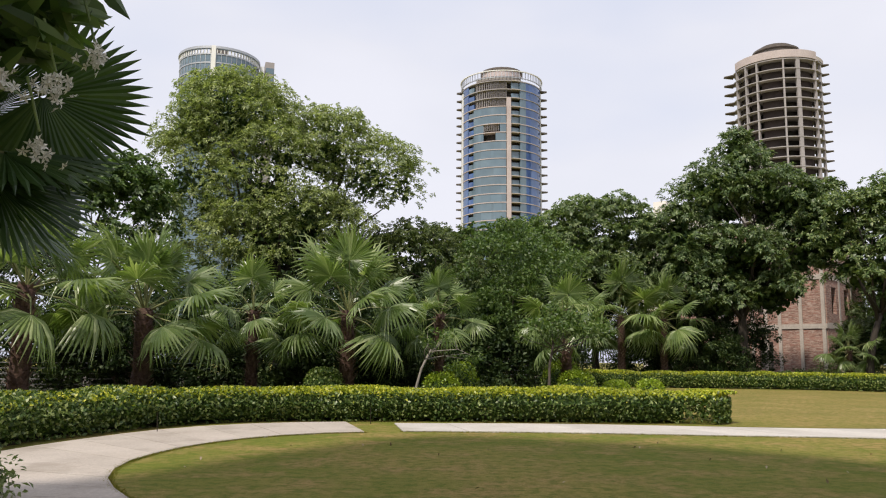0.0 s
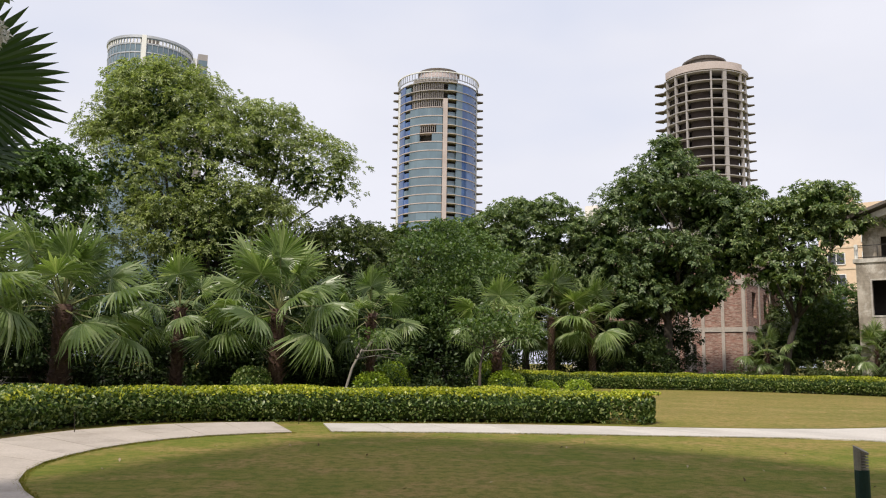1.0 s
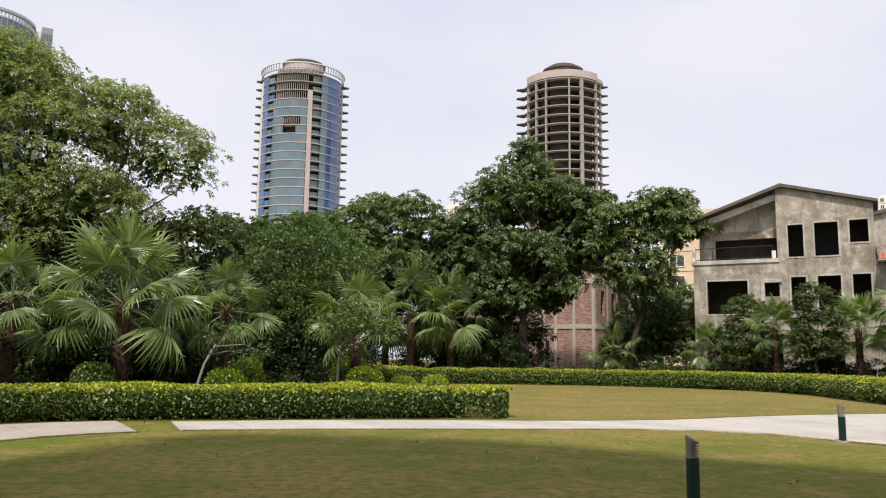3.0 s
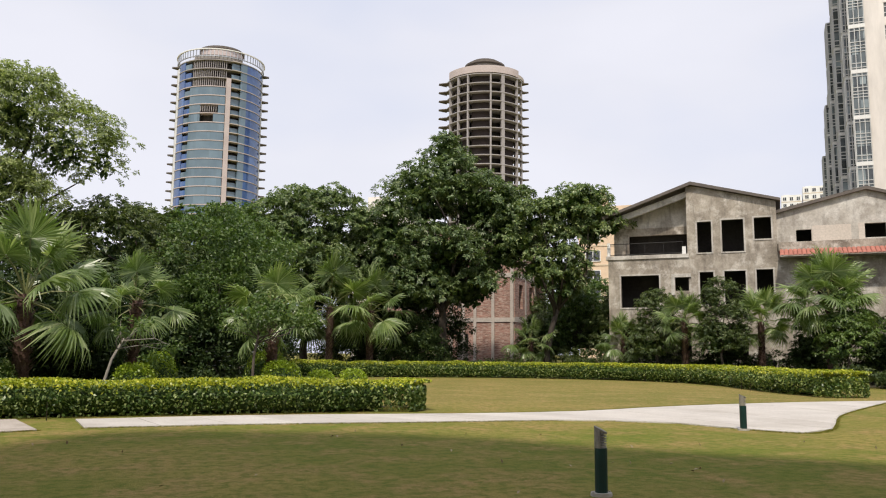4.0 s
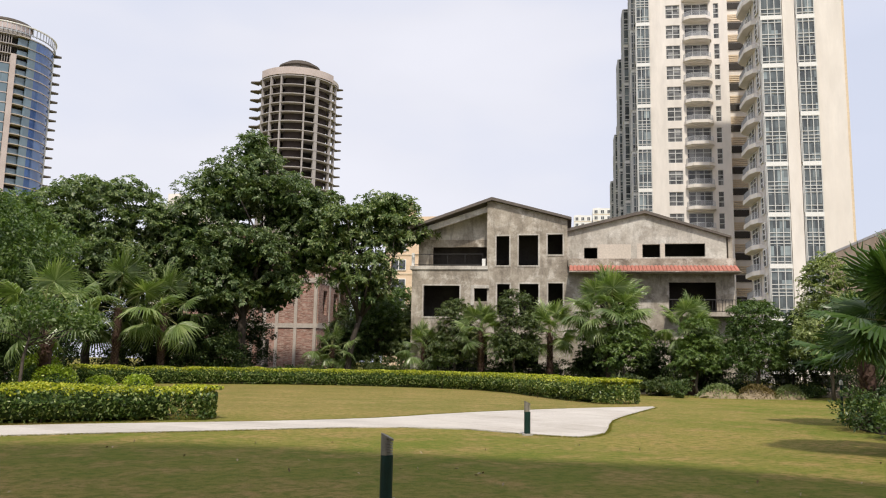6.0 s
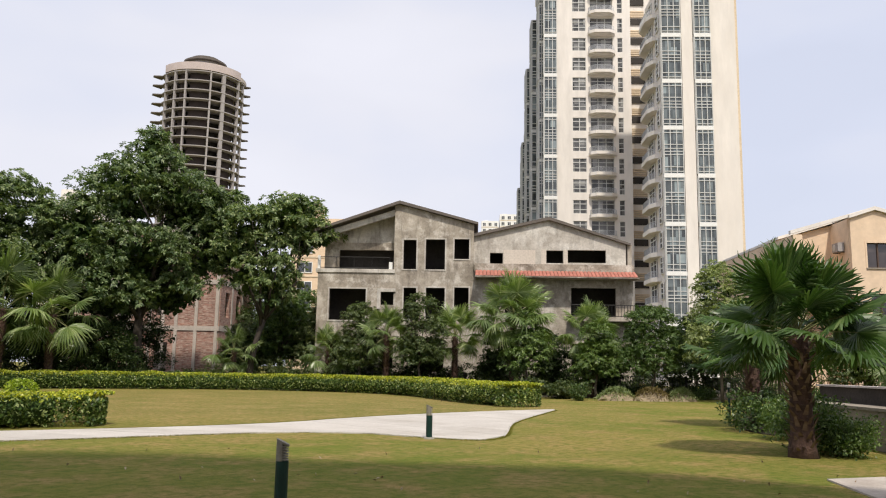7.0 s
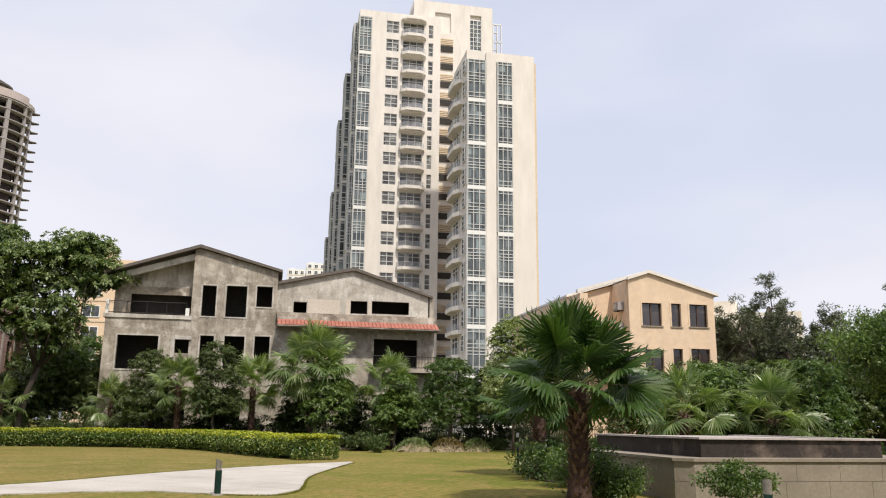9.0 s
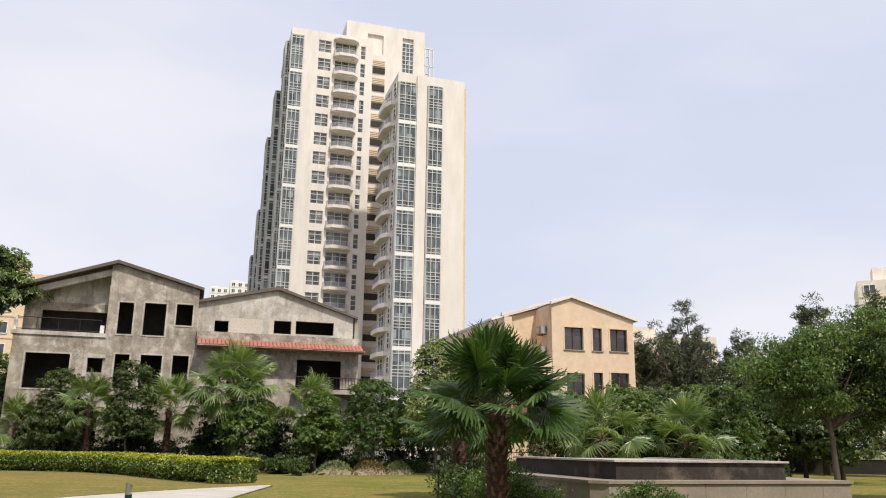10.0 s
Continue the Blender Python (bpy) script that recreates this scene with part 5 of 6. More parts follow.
part("side_wall", Geo().box(5.0, 5.3, 0.3, 11, 0, 12.1), M_CONCRETE, H1)
part("back_wall", Geo().box(-6.2, 5.3, 11, 11.3, 0, 12.0), M_CONCRETE, H1)
roof = Geo().slab_y([(-6.5, 11.55), (-0.25, 13.72), (5.6, 12.2), (5.6, 12.38), (-0.25, 13.95), (-6.5, 11.75)], -0.35, 11.5)
part("roof", roof, M_ROOF_AND_TIP_SHADE, H1, "thin dark roof slab")
part("verge_beam", Geo().slab_y([(-6.3, 11.05), (-0.62, 12.9), (-0.62, 13.35), (-6.3, 11.5)], 0.2, 0.5), M_CONCRETE_PALE, H1)
part("floor_band", Geo().box(-6.35, -0.5, -0.1, 1.4, 8.55, 8.82), M_CONCRETE_PALE, H1)
rr = Geo()
rail(rr, (-6.2, 0.0, 0), (-0.9, 0.0, 0), 8.85, 9.7, 1.1, 0.025)
part("balcony_rail", rr, M_RAIL, H1)
part("rail_post", Geo().box(-6.25, -6.05, -0.05, 0.15, 8.82, 9.8), M_WHITE, H1)
part("rail_post", Geo().box(-0.95, -0.7, -0.05, 0.2, 8.82, 9.35), M_WHITE, H1)
# Pale strips: the sunlit thickness of the wall, put into trim round the openings.
for o0, o1, oz0, oz1 in (low[0], low[2], low[3], low[4], *up):
    edge = Geo().box(o0 - 0.11, o0, -0.025, 0.012, oz0 - 0.1, oz1 + 0.1).box(o1, o1 + 0.11, -0.025, 0.012, oz0 - 0.1, oz1 + 0.1)
    edge.box(o0, o1, -0.025, 0.012, oz1, oz1 + 0.1).box(o0, o1, -0.04, 0.012, oz0 - 0.1, oz0)
    part("surround_and_lit_reveal", edge, M_CONCRETE_PALE, H1)
part("surround_and_lit_reveal", Geo().box(-1.75, -1.5, -0.12, 0, 5.9, 7.15), M_CONCRETE_PALE, H1)
part("surround_and_lit_reveal", Geo().box(-1.75, -0.4, -0.12, 0, 7.153, 7.4), M_CONCRETE_PALE, H1)
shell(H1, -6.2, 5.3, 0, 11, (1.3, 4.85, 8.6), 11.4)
# Added strip above the inner wall, with room shade in its colour.
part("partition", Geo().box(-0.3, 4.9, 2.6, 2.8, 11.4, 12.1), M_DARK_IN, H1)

H2 = thing("unfinished_house", at(36.02, 45.91), "unfinished pale cement house with a red tiled canopy over its terrace", "house", "unfinished twin houses")
part("gable_wall", wall_grid(5.303, 16.5, 9.3, 10.9, 0.4, 0.7, [(6.5, 7.45, 9.4, 10.22), (10.66, 11.9, 9.5, 10.45), (12.24, 15.04, 9.55, 10.5)]), M_CONCRETE_PALE, H2)
part("gable_top", Geo().slab_y([(5.303, 10.9), (16.5, 10.9), (16.5, 11.0), (10.85, 12.75), (5.303, 11.45)], 0.4, 0.7), M_CONCRETE_PALE, H2)
part("blocked_opening", Geo().box(7.5, 9.85, 0.36, 0.42, 9.38, 10.45), M_PANEL, H2, "opening closed with plain panels")
for x0, x1 in ((10.28, 10.64), (11.92, 12.22)):
    part("surround_and_lit_reveal", Geo().box(x0, x1, 0.37, 0.4, 9.33, 10.5), M_PANEL, H2)
part("roof", Geo().slab_y([(5.303, 11.4), (10.85, 12.7), (16.8, 10.85), (16.8, 11.0), (10.85, 12.92), (5.303, 11.62)], 0.1, 11.5), M_ROOF_AND_TIP_SHADE, H2, "thin dark roof slab")
part("parapet", Geo().box(5.35, 16.95, -0.3, 0.4, 8.72, 9.32), M_CONCRETE, H2)
part("front_wall", wall_grid(5.303, 16.9, 0, 8.72, 0.0, 0.3, [(12.42, 15.65, 5.46, 7.66), (6.3, 7.2, 0.4, 2.9), (7.6, 9.6, 5.4, 7.6), (12.4, 15.6, 1.2, 3.6)]), M_CONCRETE, H2)
part("side_wall", Geo().box(16.6, 16.9, 0.3, 11, 0, 10.9), M_CONCRETE, H2)
part("back_wall", Geo().box(5.303, 16.9, 11, 11.3, 0, 10.9), M_CONCRETE, H2)
can = thing("tiled_canopy", at(36.02, 45.91), "red clay tile canopy above the terrace of the unfinished house", "canopy")
tile = Geo()
for j in range(5):
    w0, w1 = math.pi * j / 5, math.pi * (j + 1) / 5
    c0, s0, c1, s1 = 0.13 * math.cos(w0), 0.07 * math.sin(w0), 0.13 * math.cos(w1), 0.07 * math.sin(w1)
    tile.face([(c0, 0, s0 + 0.03), (c0, -0.45, s0), (c1, -0.45, s1), (c1, 0, s1 + 0.03)])
TILE_ME = tile.mesh("roof_tile")
TILE_ME.materials.append(M_ROOFTILE)
part("deck", Geo().slab_y([(5.4, 0), (17.1, 0), (17.1, 0.05), (5.4, 0.05)], 0, 0.01), M_ROOFTILE, can).matrix_basis = pose(0, -0.4, 8.6)
for i in range(43):
    for j in range(3):
        o = new("roof_tile", TILE_ME)
        o.parent = can
        o.matrix_basis = pose(5.55 + i * 0.27, -0.32 - j * 0.36, 8.74 - j * 0.16, 22, 0, 0)
part("soffit", Geo().box(5.4, 17.1, -1.45, 0.0, 8.22, 8.3), M_CONCRETE, can)
bal = Geo()
rail(bal, (12.3, -0.9, 0), (18.3, -0.9, 0), 5.5, 6.35, 0.22, 0.025)
part("balcony_rail", bal, M_RAIL, H2)
part("balcony_slab", Geo().box(12.2, 18.4, -1.0, 0, 5.2, 5.5), M_CONCRETE, H2)
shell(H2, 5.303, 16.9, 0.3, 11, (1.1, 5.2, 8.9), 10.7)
# The same added dark strip, coloured as the shade of the room.
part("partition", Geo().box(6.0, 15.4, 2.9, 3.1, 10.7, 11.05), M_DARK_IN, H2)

# ---- brick shell ----
def brick_material():
    m, t, p, out = base_nodes("brick_infill")
    tc = t.nodes.new("ShaderNodeTexCoord")
    mp = t.nodes.new("ShaderNodeMapping")
    mp.inputs["Rotation"].default_value = (radians(90), 0, 0)
    t.links.new(tc.outputs["Object"], mp.inputs["Vector"])
    b = t.nodes.new("ShaderNodeTexBrick")
    for key, val in (("Scale", 1.0), ("Brick Width", 0.24), ("Row Height", 0.095), ("Mortar Size", 0.018)):
        b.inputs[key].default_value = val
    b.inputs["Color1"].default_value = (0.27, 0.105, 0.075, 1)
    b.inputs["Color2"].default_value = (0.45, 0.215, 0.165, 1)
    b.inputs["Mortar"].default_value = (0.33, 0.26, 0.21, 1)
    t.links.new(mp.outputs["Vector"], b.inputs["Vector"])
    col = mix(t, 0.5, b.outputs["Color"], ramp(t, noise_node(t, tc.outputs["Object"], 0.8, 6), [(0.36, (0.15, 0.066, 0.050)), (0.66, (0.47, 0.245, 0.19))]))
    course = t.nodes.new("ShaderNodeMapping")
    course.inputs["Scale"].default_value = (0.7, 0.7, 5.0)
    t.links.new(tc.outputs["Object"], course.inputs["Vector"])
    col = mix(t, 1.0, col, ramp(t, noise_node(t, course.outputs["Vector"], 1.2, 7, 0.75), [(0.36, (0.5, 0.47, 0.45)), (0.66, (1.35, 1.32, 1.3))]), "MULTIPLY")
    # rough mortar smeared over the courses
    smear = ramp(t, noise_node(t, course.outputs["Vector"], 3.2, 5, 0.7), [(0.46, (0, 0, 0)), (0.58, (0.85, 0.85, 0.85))])
    col = mix(t, smear, col, ramp(t, noise_node(t, tc.outputs["Object"], 5, 4), [(0.3, (0.40, 0.28, 0.22)), (0.7, (0.58, 0.47, 0.40))]))
    t.links.new(col, p.inputs["Base Color"])
    p.inputs["Roughness"].default_value = 0.95
    return m


M_BRICKWALL = brick_material()
BR = thing("brick_shell", at(28.6, 66.9) @ Matrix.Diagonal((1.16, 1.16, 1.16, 1)), "unfinished red brick house in a pale concrete frame", "house")
g = Geo()
for x in (-9.0, -6.0, -4.3, -2.75, -1.75, -0.75, 0.75, 2.3):
    g.box(x, x + 0.24, -0.06, 0.3, 0, 11.6)
for z in (3.9, 7.4, 11.3):
    g.box(-9.1, 2.65, -0.05, 0.31, z, z + 0.34)
    g.box(2.3, 2.66, 0.31, 9, z, z + 0.42)
for y in (2.8, 5.6, 8.6):
    g.box(2.34, 2.66, y, y + 0.32, 0, 11.6)
part("concrete_frame", g, M_FRAME_CONC, BR)
part("brick_infill", wall_grid(-9.0, 2.5, 0, 11.3, 0.02, 0.25, [(-2.2, -1.2, 5.0, 6.9), (-5.4, -3.6, 4.9, 6.9), (-5.4, -3.6, 8.5, 10.5), (0.0, 0.7, 8.6, 10.4), (-2.2, -1.2, 1.0, 3.0)]), M_BRICKWALL, BR)
side_b = part("brick_infill", wall_grid(0, 9, 0, 11.3, 0.0, 0.25, [(1.2, 2.2, 5.0, 6.9), (4.0, 5.0, 5.0, 6.9)]), M_BRICKWALL, BR)
side_b.matrix_basis = pose(2.62, 0.1, 0, 0, 0, 90)
part("floor_slab", Geo().box(-9, 2.5, 0.3, 9, 3.9, 4.1).box(-9, 2.5, 0.3, 9, 7.4, 7.6).box(-9, 2.5, 0.3, 9, 11.3, 11.6).box(-9, 2.3, 8.8, 9, 0, 11.3), M_FRAME_CONC, BR)

# ---- yellow house ----
YH = thing("painted_house", at(59.22, 19.63), "peach yellow painted house with brown windows and a low gable", "house")
wins = [(-2.8, -1.22, 8.96, 10.68), (-0.42, 0.37, 8.96, 10.72), (1.08, 2.57, 9.0, 10.72), (-2.7, -1.2, 5.5, 7.2), (-0.42, 0.35, 5.5, 7.3), (1.05, 2.6, 5.5, 7.35), (-2.7, -1.2, 2.0, 3.8), (1.05, 2.6, 2.0, 3.8)]
part("front_wall", wall_grid(-3.84, 3.16, 0, 11.5, 0, 0.3, wins), M_YELLOW, YH)
part("gable_top", Geo().slab_y([(-3.84, 11.5), (3.16, 11.5), (-2.2, 13.0), (-3.84, 12.45)], 0, 0.3), M_YELLOW, YH)
part("recess_wall", Geo().slab_y([(-7.7, 0), (-3.84, 0), (-3.84, 12.4), (-7.7, 11.3)], 3.0, 3.3), M_YELLOW, YH)
part("return_wall", Geo().box(-3.86, -3.56, 0.3, 3.1, 0, 12.4), M_YELLOW, YH)
part("side_wall", Geo().box(-7.72, -7.4, 3.3, 17, 0, 11.27), M_YELLOW, YH)
part("side_wall", Geo().box(2.86, 3.16, 0.3, 17, 0, 11.5), M_YELLOW, YH)
part("back_wall", Geo().box(-7.7, 3.16, 17, 17.3, 0, 11.2), M_YELLOW, YH)
part("roof", Geo().slab_y([(-3.84, 12.49), (-2.2, 13.0), (3.5, 11.42), (3.5, 11.58), (-2.2, 13.2), (-3.84, 12.69)], 0.0, 17.3), M_CREAM, YH)
part("roof", Geo().slab_y([(-7.76, 11.28), (-3.843, 12.49), (-3.843, 12.69), (-7.76, 11.47)], 2.6, 17.3), M_CREAM, YH)
part("verge_beam", Geo().slab_y([(-7.9, 11.22), (-3.843, 12.45), (-3.843, 12.69), (-7.9, 11.47)], -0.05, 0.3), M_CREAM, YH)
part("cheek_wall", Geo().box(-7.72, -7.1, 0.0, 2.99, 0, 11.2), M_YELLOW, YH)
part("balcony_parapet", Geo().box(-7.1, -3.862, 0.05, 0.22, 7.0, 8.3), M_YELLOW, YH)
part("balcony_floor", Geo().box(-7.1, -3.862, 0.22, 2.99, 6.95, 7.1), M_YELLOW, YH)
part("parapet_cap", Geo().box(-7.1, -3.862, 0.0, 0.27, 8.3, 8.38), M_PLINTH, YH, "grey stone cap")
part("verge", Geo().slab_y([(-3.95, 12.35), (-2.2, 12.95), (3.5, 11.4), (3.5, 11.6), (-2.2, 13.2), (-3.95, 12.6)], -0.22, -0.001), M_CREAM, YH, "pale trim along the gable")
# Dark box behind the windows, coloured as the shade of the rooms.
part("window_shadow_box", Geo().box(-3.5, 2.8, 0.6, 0.7, 0, 11.3), M_DARK_IN, YH)
for h in wins:
    me = window_meshes(h[1] - h[0], h[3] - h[2], 2 if h[1] - h[0] > 1 else 1, 1, 0.1, 0.1)
    put_window(YH, me, (M_BROWNFRAME, M_GLASS_BROWN), (h[0] + h[1]) / 2, 0.27, h[2])
    part("window_sill", Geo().box(h[0] - 0.1, h[1] + 0.1, -0.09, 0.0, h[2] - 0.08, h[2]), M_PLINTH, YH, "grey stone sill")
    part("window_surround", Geo().box(h[0] - 0.12, h[0], -0.03, 0, h[2], h[3]).box(h[1], h[1] + 0.12, -0.03, 0, h[2], h[3]).box(h[0] - 0.12, h[1] + 0.12, -0.03, 0, h[3], h[3] + 0.12), M_YELLOW, YH)
for z in (10.2, 8.6):
    ac = thing("air_conditioner", at(59.22, 19.63) @ pose(-4.35, 1.3, z), "grey outdoor air conditioner unit on a wall bracket", "air conditioner", "air conditioners")
    part("case", Geo().box(0, 0.42, -0.45, 0.45, 0, 0.62), M_TOWER_CONC, ac)
    part("fan_grille", Geo().tube([(-0.012, 0.1, 0.31), (-0.03, 0.1, 0.31)], [0.24, 0.22], 16), M_GREY_METAL, ac)
    part("bracket", Geo().box(0, 0.52, -0.35, -0.3, -0.06, 0).box(0, 0.52, 0.3, 0.35, -0.06, 0), M_RAIL, ac)
part("rear_window", Geo().box(-6.9, -6.0, 2.96, 3.02, 8.6, 10.4), M_GLASS_DARK, YH)


# ---- round towers ----
def ring_part(name, r0, r1, z0, z1, a0, a1, mat, root, label="", seg=4.0):
    """A piece of a ring wall between two angles; 0 degrees faces the gardens, right is positive."""
    g = Geo()
    n = max(1, int(abs(a1 - a0) / seg))
    full = abs(a1 - a0) >= 359.9

    def pt(r, a, z):
        w = math.radians(a - 90)
        return (r * math.cos(w), r * math.sin(w), z)
    for i in range(n):
        b0, b1 = a0 + (a1 - a0) * i / n, a0 + (a1 - a0) * (i + 1) / n
        g.face([pt(r1, b0, z0), pt(r1, b1, z0), pt(r1, b1, z1), pt(r1, b0, z1)])
        g.face([pt(r0, b1, z0), pt(r0, b0, z0), pt(r0, b0, z1), pt(r0, b1, z1)])
        g.face([pt(r0, b0, z1), pt(r1, b0, z1), pt(r1, b1, z1), pt(r0, b1, z1)])
        g.face([pt(r1, b0, z0), pt(r0, b0, z0), pt(r0, b1, z0), pt(r1, b1, z0)])
    if not full:
        g.face([pt(r0, a0, z0), pt(r1, a0, z0), pt(r1, a0, z1), pt(r0, a0, z1)])
        g.face([pt(r1, a1, z0), pt(r0, a1, z0), pt(r0, a1, z1), pt(r1, a1, z1)])
    return part(name, g, mat, root, label)


def fin(root, a, r, z, out, h, mat, w=3.2):
    """A balcony tip that stands out of a round tower."""
    g = Geo().prism([(-w / 2, 0), (w / 2, 0), (w * 0.15, -out), (-w * 0.15, -out)][::1], 0, h)
    o = part("balcony_tip", g, mat, root)
    o.matrix_basis = pose(0, 0, z, 0, 0, a) @ pose(0, -r, 0)
    return o


RT = 16.3
T2 = thing("glass_tower", pose(21.4, 319.3, 0, 0, 0, -3.8), "round tower clad in blue and grey glass, its top floors unfinished", "tower")
# Near-black core: the shade inside the open floors is in its colour.
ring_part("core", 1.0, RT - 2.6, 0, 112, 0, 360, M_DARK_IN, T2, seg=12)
FH2 = 3.53
ztop2 = 113.0
for a0, a1, m, z1, nm in ((-72, -55, M_GLASS_BLUE, ztop2 - 0.5, "blue_glazing"), (-34, 6.5, M_GLASS_GREY, ztop2 - 2 * FH2 - 4.0, "grey_glazing"), (27, 37, M_GLASS_GREY, ztop2 - 0.5, "grey_glazing"), (37, 76, M_GLASS_BLUE, ztop2 - 0.5, "blue_glazing"), (-43, -34, M_GLASS_GREY, ztop2 - 2 * FH2 - 4.0, "grey_glazing"), (76, 290, M_GLASS_GREY, ztop2 - 1, "grey_glazing")):
    n = int(z1 // FH2)
    for k in range(n):
        zz = z1 - (k + 1) * FH2
        if nm == "grey_glazing" and a0 == -34 and k in (2, 3):
            ring_part(nm, RT - 0.5, RT, zz, zz + FH2, -34, -26, m, T2)
            ring_part(nm, RT - 0.5, RT, zz, zz + FH2, -2 if k == 2 else -8, 6.5, m, T2)
            continue
        if zz < 44:
            ring_part(nm, RT - 0.5, RT, 0, zz + FH2, a0, a1, m, T2)
            break
        ring_part(nm, RT - 0.5, RT, zz, zz + FH2, a0, a1, m, T2)
ring_part("tiled_pier", RT - 0.5, RT + 0.35, 0, ztop2 - 2 * FH2 - 0.4, 7.2, 13.4, M_PIER, T2)
ring_part("white_pier", RT - 0.5, RT + 0.35, 0, ztop2 - 2, -92, -72, M_WHITE, T2)
ring_part("white_pier", RT - 0.5, RT + 0.25, 0, ztop2 - 2, 76, 82, M_WHITE, T2)
for k in range(20):
    z = ztop2 - 0.4 - k * FH2
    ring_part("floor_band", RT - 3.0, RT + 0.18, z - 0.34, z, -80, 80, M_TOWER_CONC if k < 3 else M_PIER, T2)
    ring_part("recess_slab", RT - 2.5, RT + 0.5, z - 0.3, z, 14.5, 27, M_FRAME_CONC, T2)
    ring_part("recess_panel", RT - 0.9, RT - 0.2, z - FH2, z - FH2 * 0.42, -55, -43, M_GLASS_BLUE if k % 3 else M_GLASS_GREY, T2)
    ring_part("recess_panel", RT - 1.2, RT - 0.7, z - FH2, z - FH2 * (0.45 if k % 4 else 0.2), 14.5, 27, M_GLASS_GREY, T2)
    # Tips take the dark roof tone for the shade on their undersides.
    fin(T2, -84, RT, z - 0.6, 2.4, 0.45, M_ROOF_AND_TIP_SHADE)
    fin(T2, 84, RT, z - 0.6, 2.6, 0.45, M_ROOF_AND_TIP_SHADE)
for k in range(17):
    a = -40 + k * 2.9
    ring_part("stud", RT - 1.0, RT - 0.4, ztop2 - 2 * FH2 - 3.6, ztop2 - 0.5, a, a + 0.8, M_TOWER_CONC, T2, seg=2)
for k in range(8):
    a = -26 + k * 3.0
    ring_part("stud", RT - 0.8, RT - 0.3, ztop2 - 4 * FH2 - 6.9, ztop2 - 2 * FH2 - 7.4, a, a + 0.8, M_TOWER_CONC, T2, seg=2)
ring_part("roof_ring", RT - 6, RT - 0.6, ztop2, ztop2 + 1.6, -40, 30, M_TOWER_CONC, T2)
ring_part("roof_slab", 0.5, RT - 1, ztop2 - 0.3, ztop2 + 0.2, 0, 360, M_FRAME_CONC, T2, seg=8)
ring_part("roof_cap", 0.5, 8.2, ztop2 + 0.2, ztop2 + 7.2, 0, 360, M_PIER, T2, seg=12)
ring_part("roof_cap", 0.5, 8.8, ztop2 + 7.2, ztop2 + 8.0, 0, 360, M_ROOF_AND_TIP_SHADE, T2, seg=12)
ring_part("roof_cap", 0.5, 6.0, ztop2 + 8.0, ztop2 + 8.7, 0, 360, M_ROOF_AND_TIP_SHADE, T2, seg=12)
for k in range(44):
    a = -110 + k * 5
    ring_part("crown_post", RT + 0.2, RT + 0.5, ztop2 + 0.4, ztop2 + 3.4, a, a + 0.8, M_GREY_METAL, T2, seg=2)
ring_part("crown_ring", RT + 0.3, RT + 0.8, ztop2 + 3.3, ztop2 + 3.65, 0, 360, M_WHITE, T2)
ring_part("crown_ring", RT + 0.0, RT + 0.4, ztop2 + 0.7, ztop2 + 0.95, 0, 360, M_GREY_METAL, T2)

T3 = thing("concrete_tower", pose(126.0, 294.0, 0, 0, 0, -23.2), "unfinished round concrete tower of bare slabs and columns", "tower")
# Dark core, coloured as the shade far behind the slabs.
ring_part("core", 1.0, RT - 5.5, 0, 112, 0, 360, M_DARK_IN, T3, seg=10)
FH3 = 3.68
for k in range(20):
    z = 112.6 - k * FH3
    ring_part("floor_slab", RT - 5.6, RT, z - 0.36, z, -85, 85, M_TOWER_CONC, T3)
    # The dark tone of these two tips stands for shade beneath them.
    fin(T3, -80, RT - 0.6, z - 0.42, 3.6, 0.36, M_ROOF_AND_TIP_SHADE, 5.0)
    fin(T3, 80, RT - 0.6, z - 0.42, 2.6, 0.36, M_ROOF_AND_TIP_SHADE, 3.0)
    fin(T3, 57, RT - 0.4, z - 0.42, 1.1, 0.36, M_TOWER_CONC, 2.4)
for a, w in ((-62, 2.6), (-42, 2.4), (-25, 2.2), (8.5, 2.2), (27, 5.0), (55, 2.8), (70, 2.2)):
    ring_part("column", RT - 1.1, RT - 0.1, 0, 113 if a != -24 else 105, a - w / 2, a + w / 2, M_TOWER_CONC, T3, seg=2)
# Block partitions in the brown that has the floor's shade mixed in.
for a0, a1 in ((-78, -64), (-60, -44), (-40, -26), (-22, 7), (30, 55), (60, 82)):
    ring_part("partition", RT - 2.7, RT - 2.4, 0, 112, a0, a1, M_TOWER_INFILL, T3, "brown block partitions inside, darkened for shade")
ring_part("roof_beam", RT - 2, RT + 0.2, 112.9, 115.8, -62, 56, M_PIER, T3)
ring_part("roof_beam", RT - 2, RT + 0.1, 112.9, 114.3, 56, 86, M_FRAME_CONC, T3)
ring_part("roof_slab", 0.5, RT - 1, 113.0, 113.5, 0, 360, M_TOWER_CONC, T3, seg=8)
ring_part("roof_drum", 0.5, 6.6, 113.5, 120.4, 0, 360, M_TOWER_CONC, T3, seg=12)
for k in range(3):
    ring_part("roof_drum", 0.5, 8.4 - k * 1.3, 120.4 + 0.8 * k, 121.05 + 0.8 * k, 0, 360, M_ROOF_AND_TIP_SHADE, T3, seg=12)

T1 = thing("glass_tower", pose(-97.0, 318.0, -3.2, 0, 0, 17.0), "round grey glass tower with a white roof frame and side shaft", "tower")
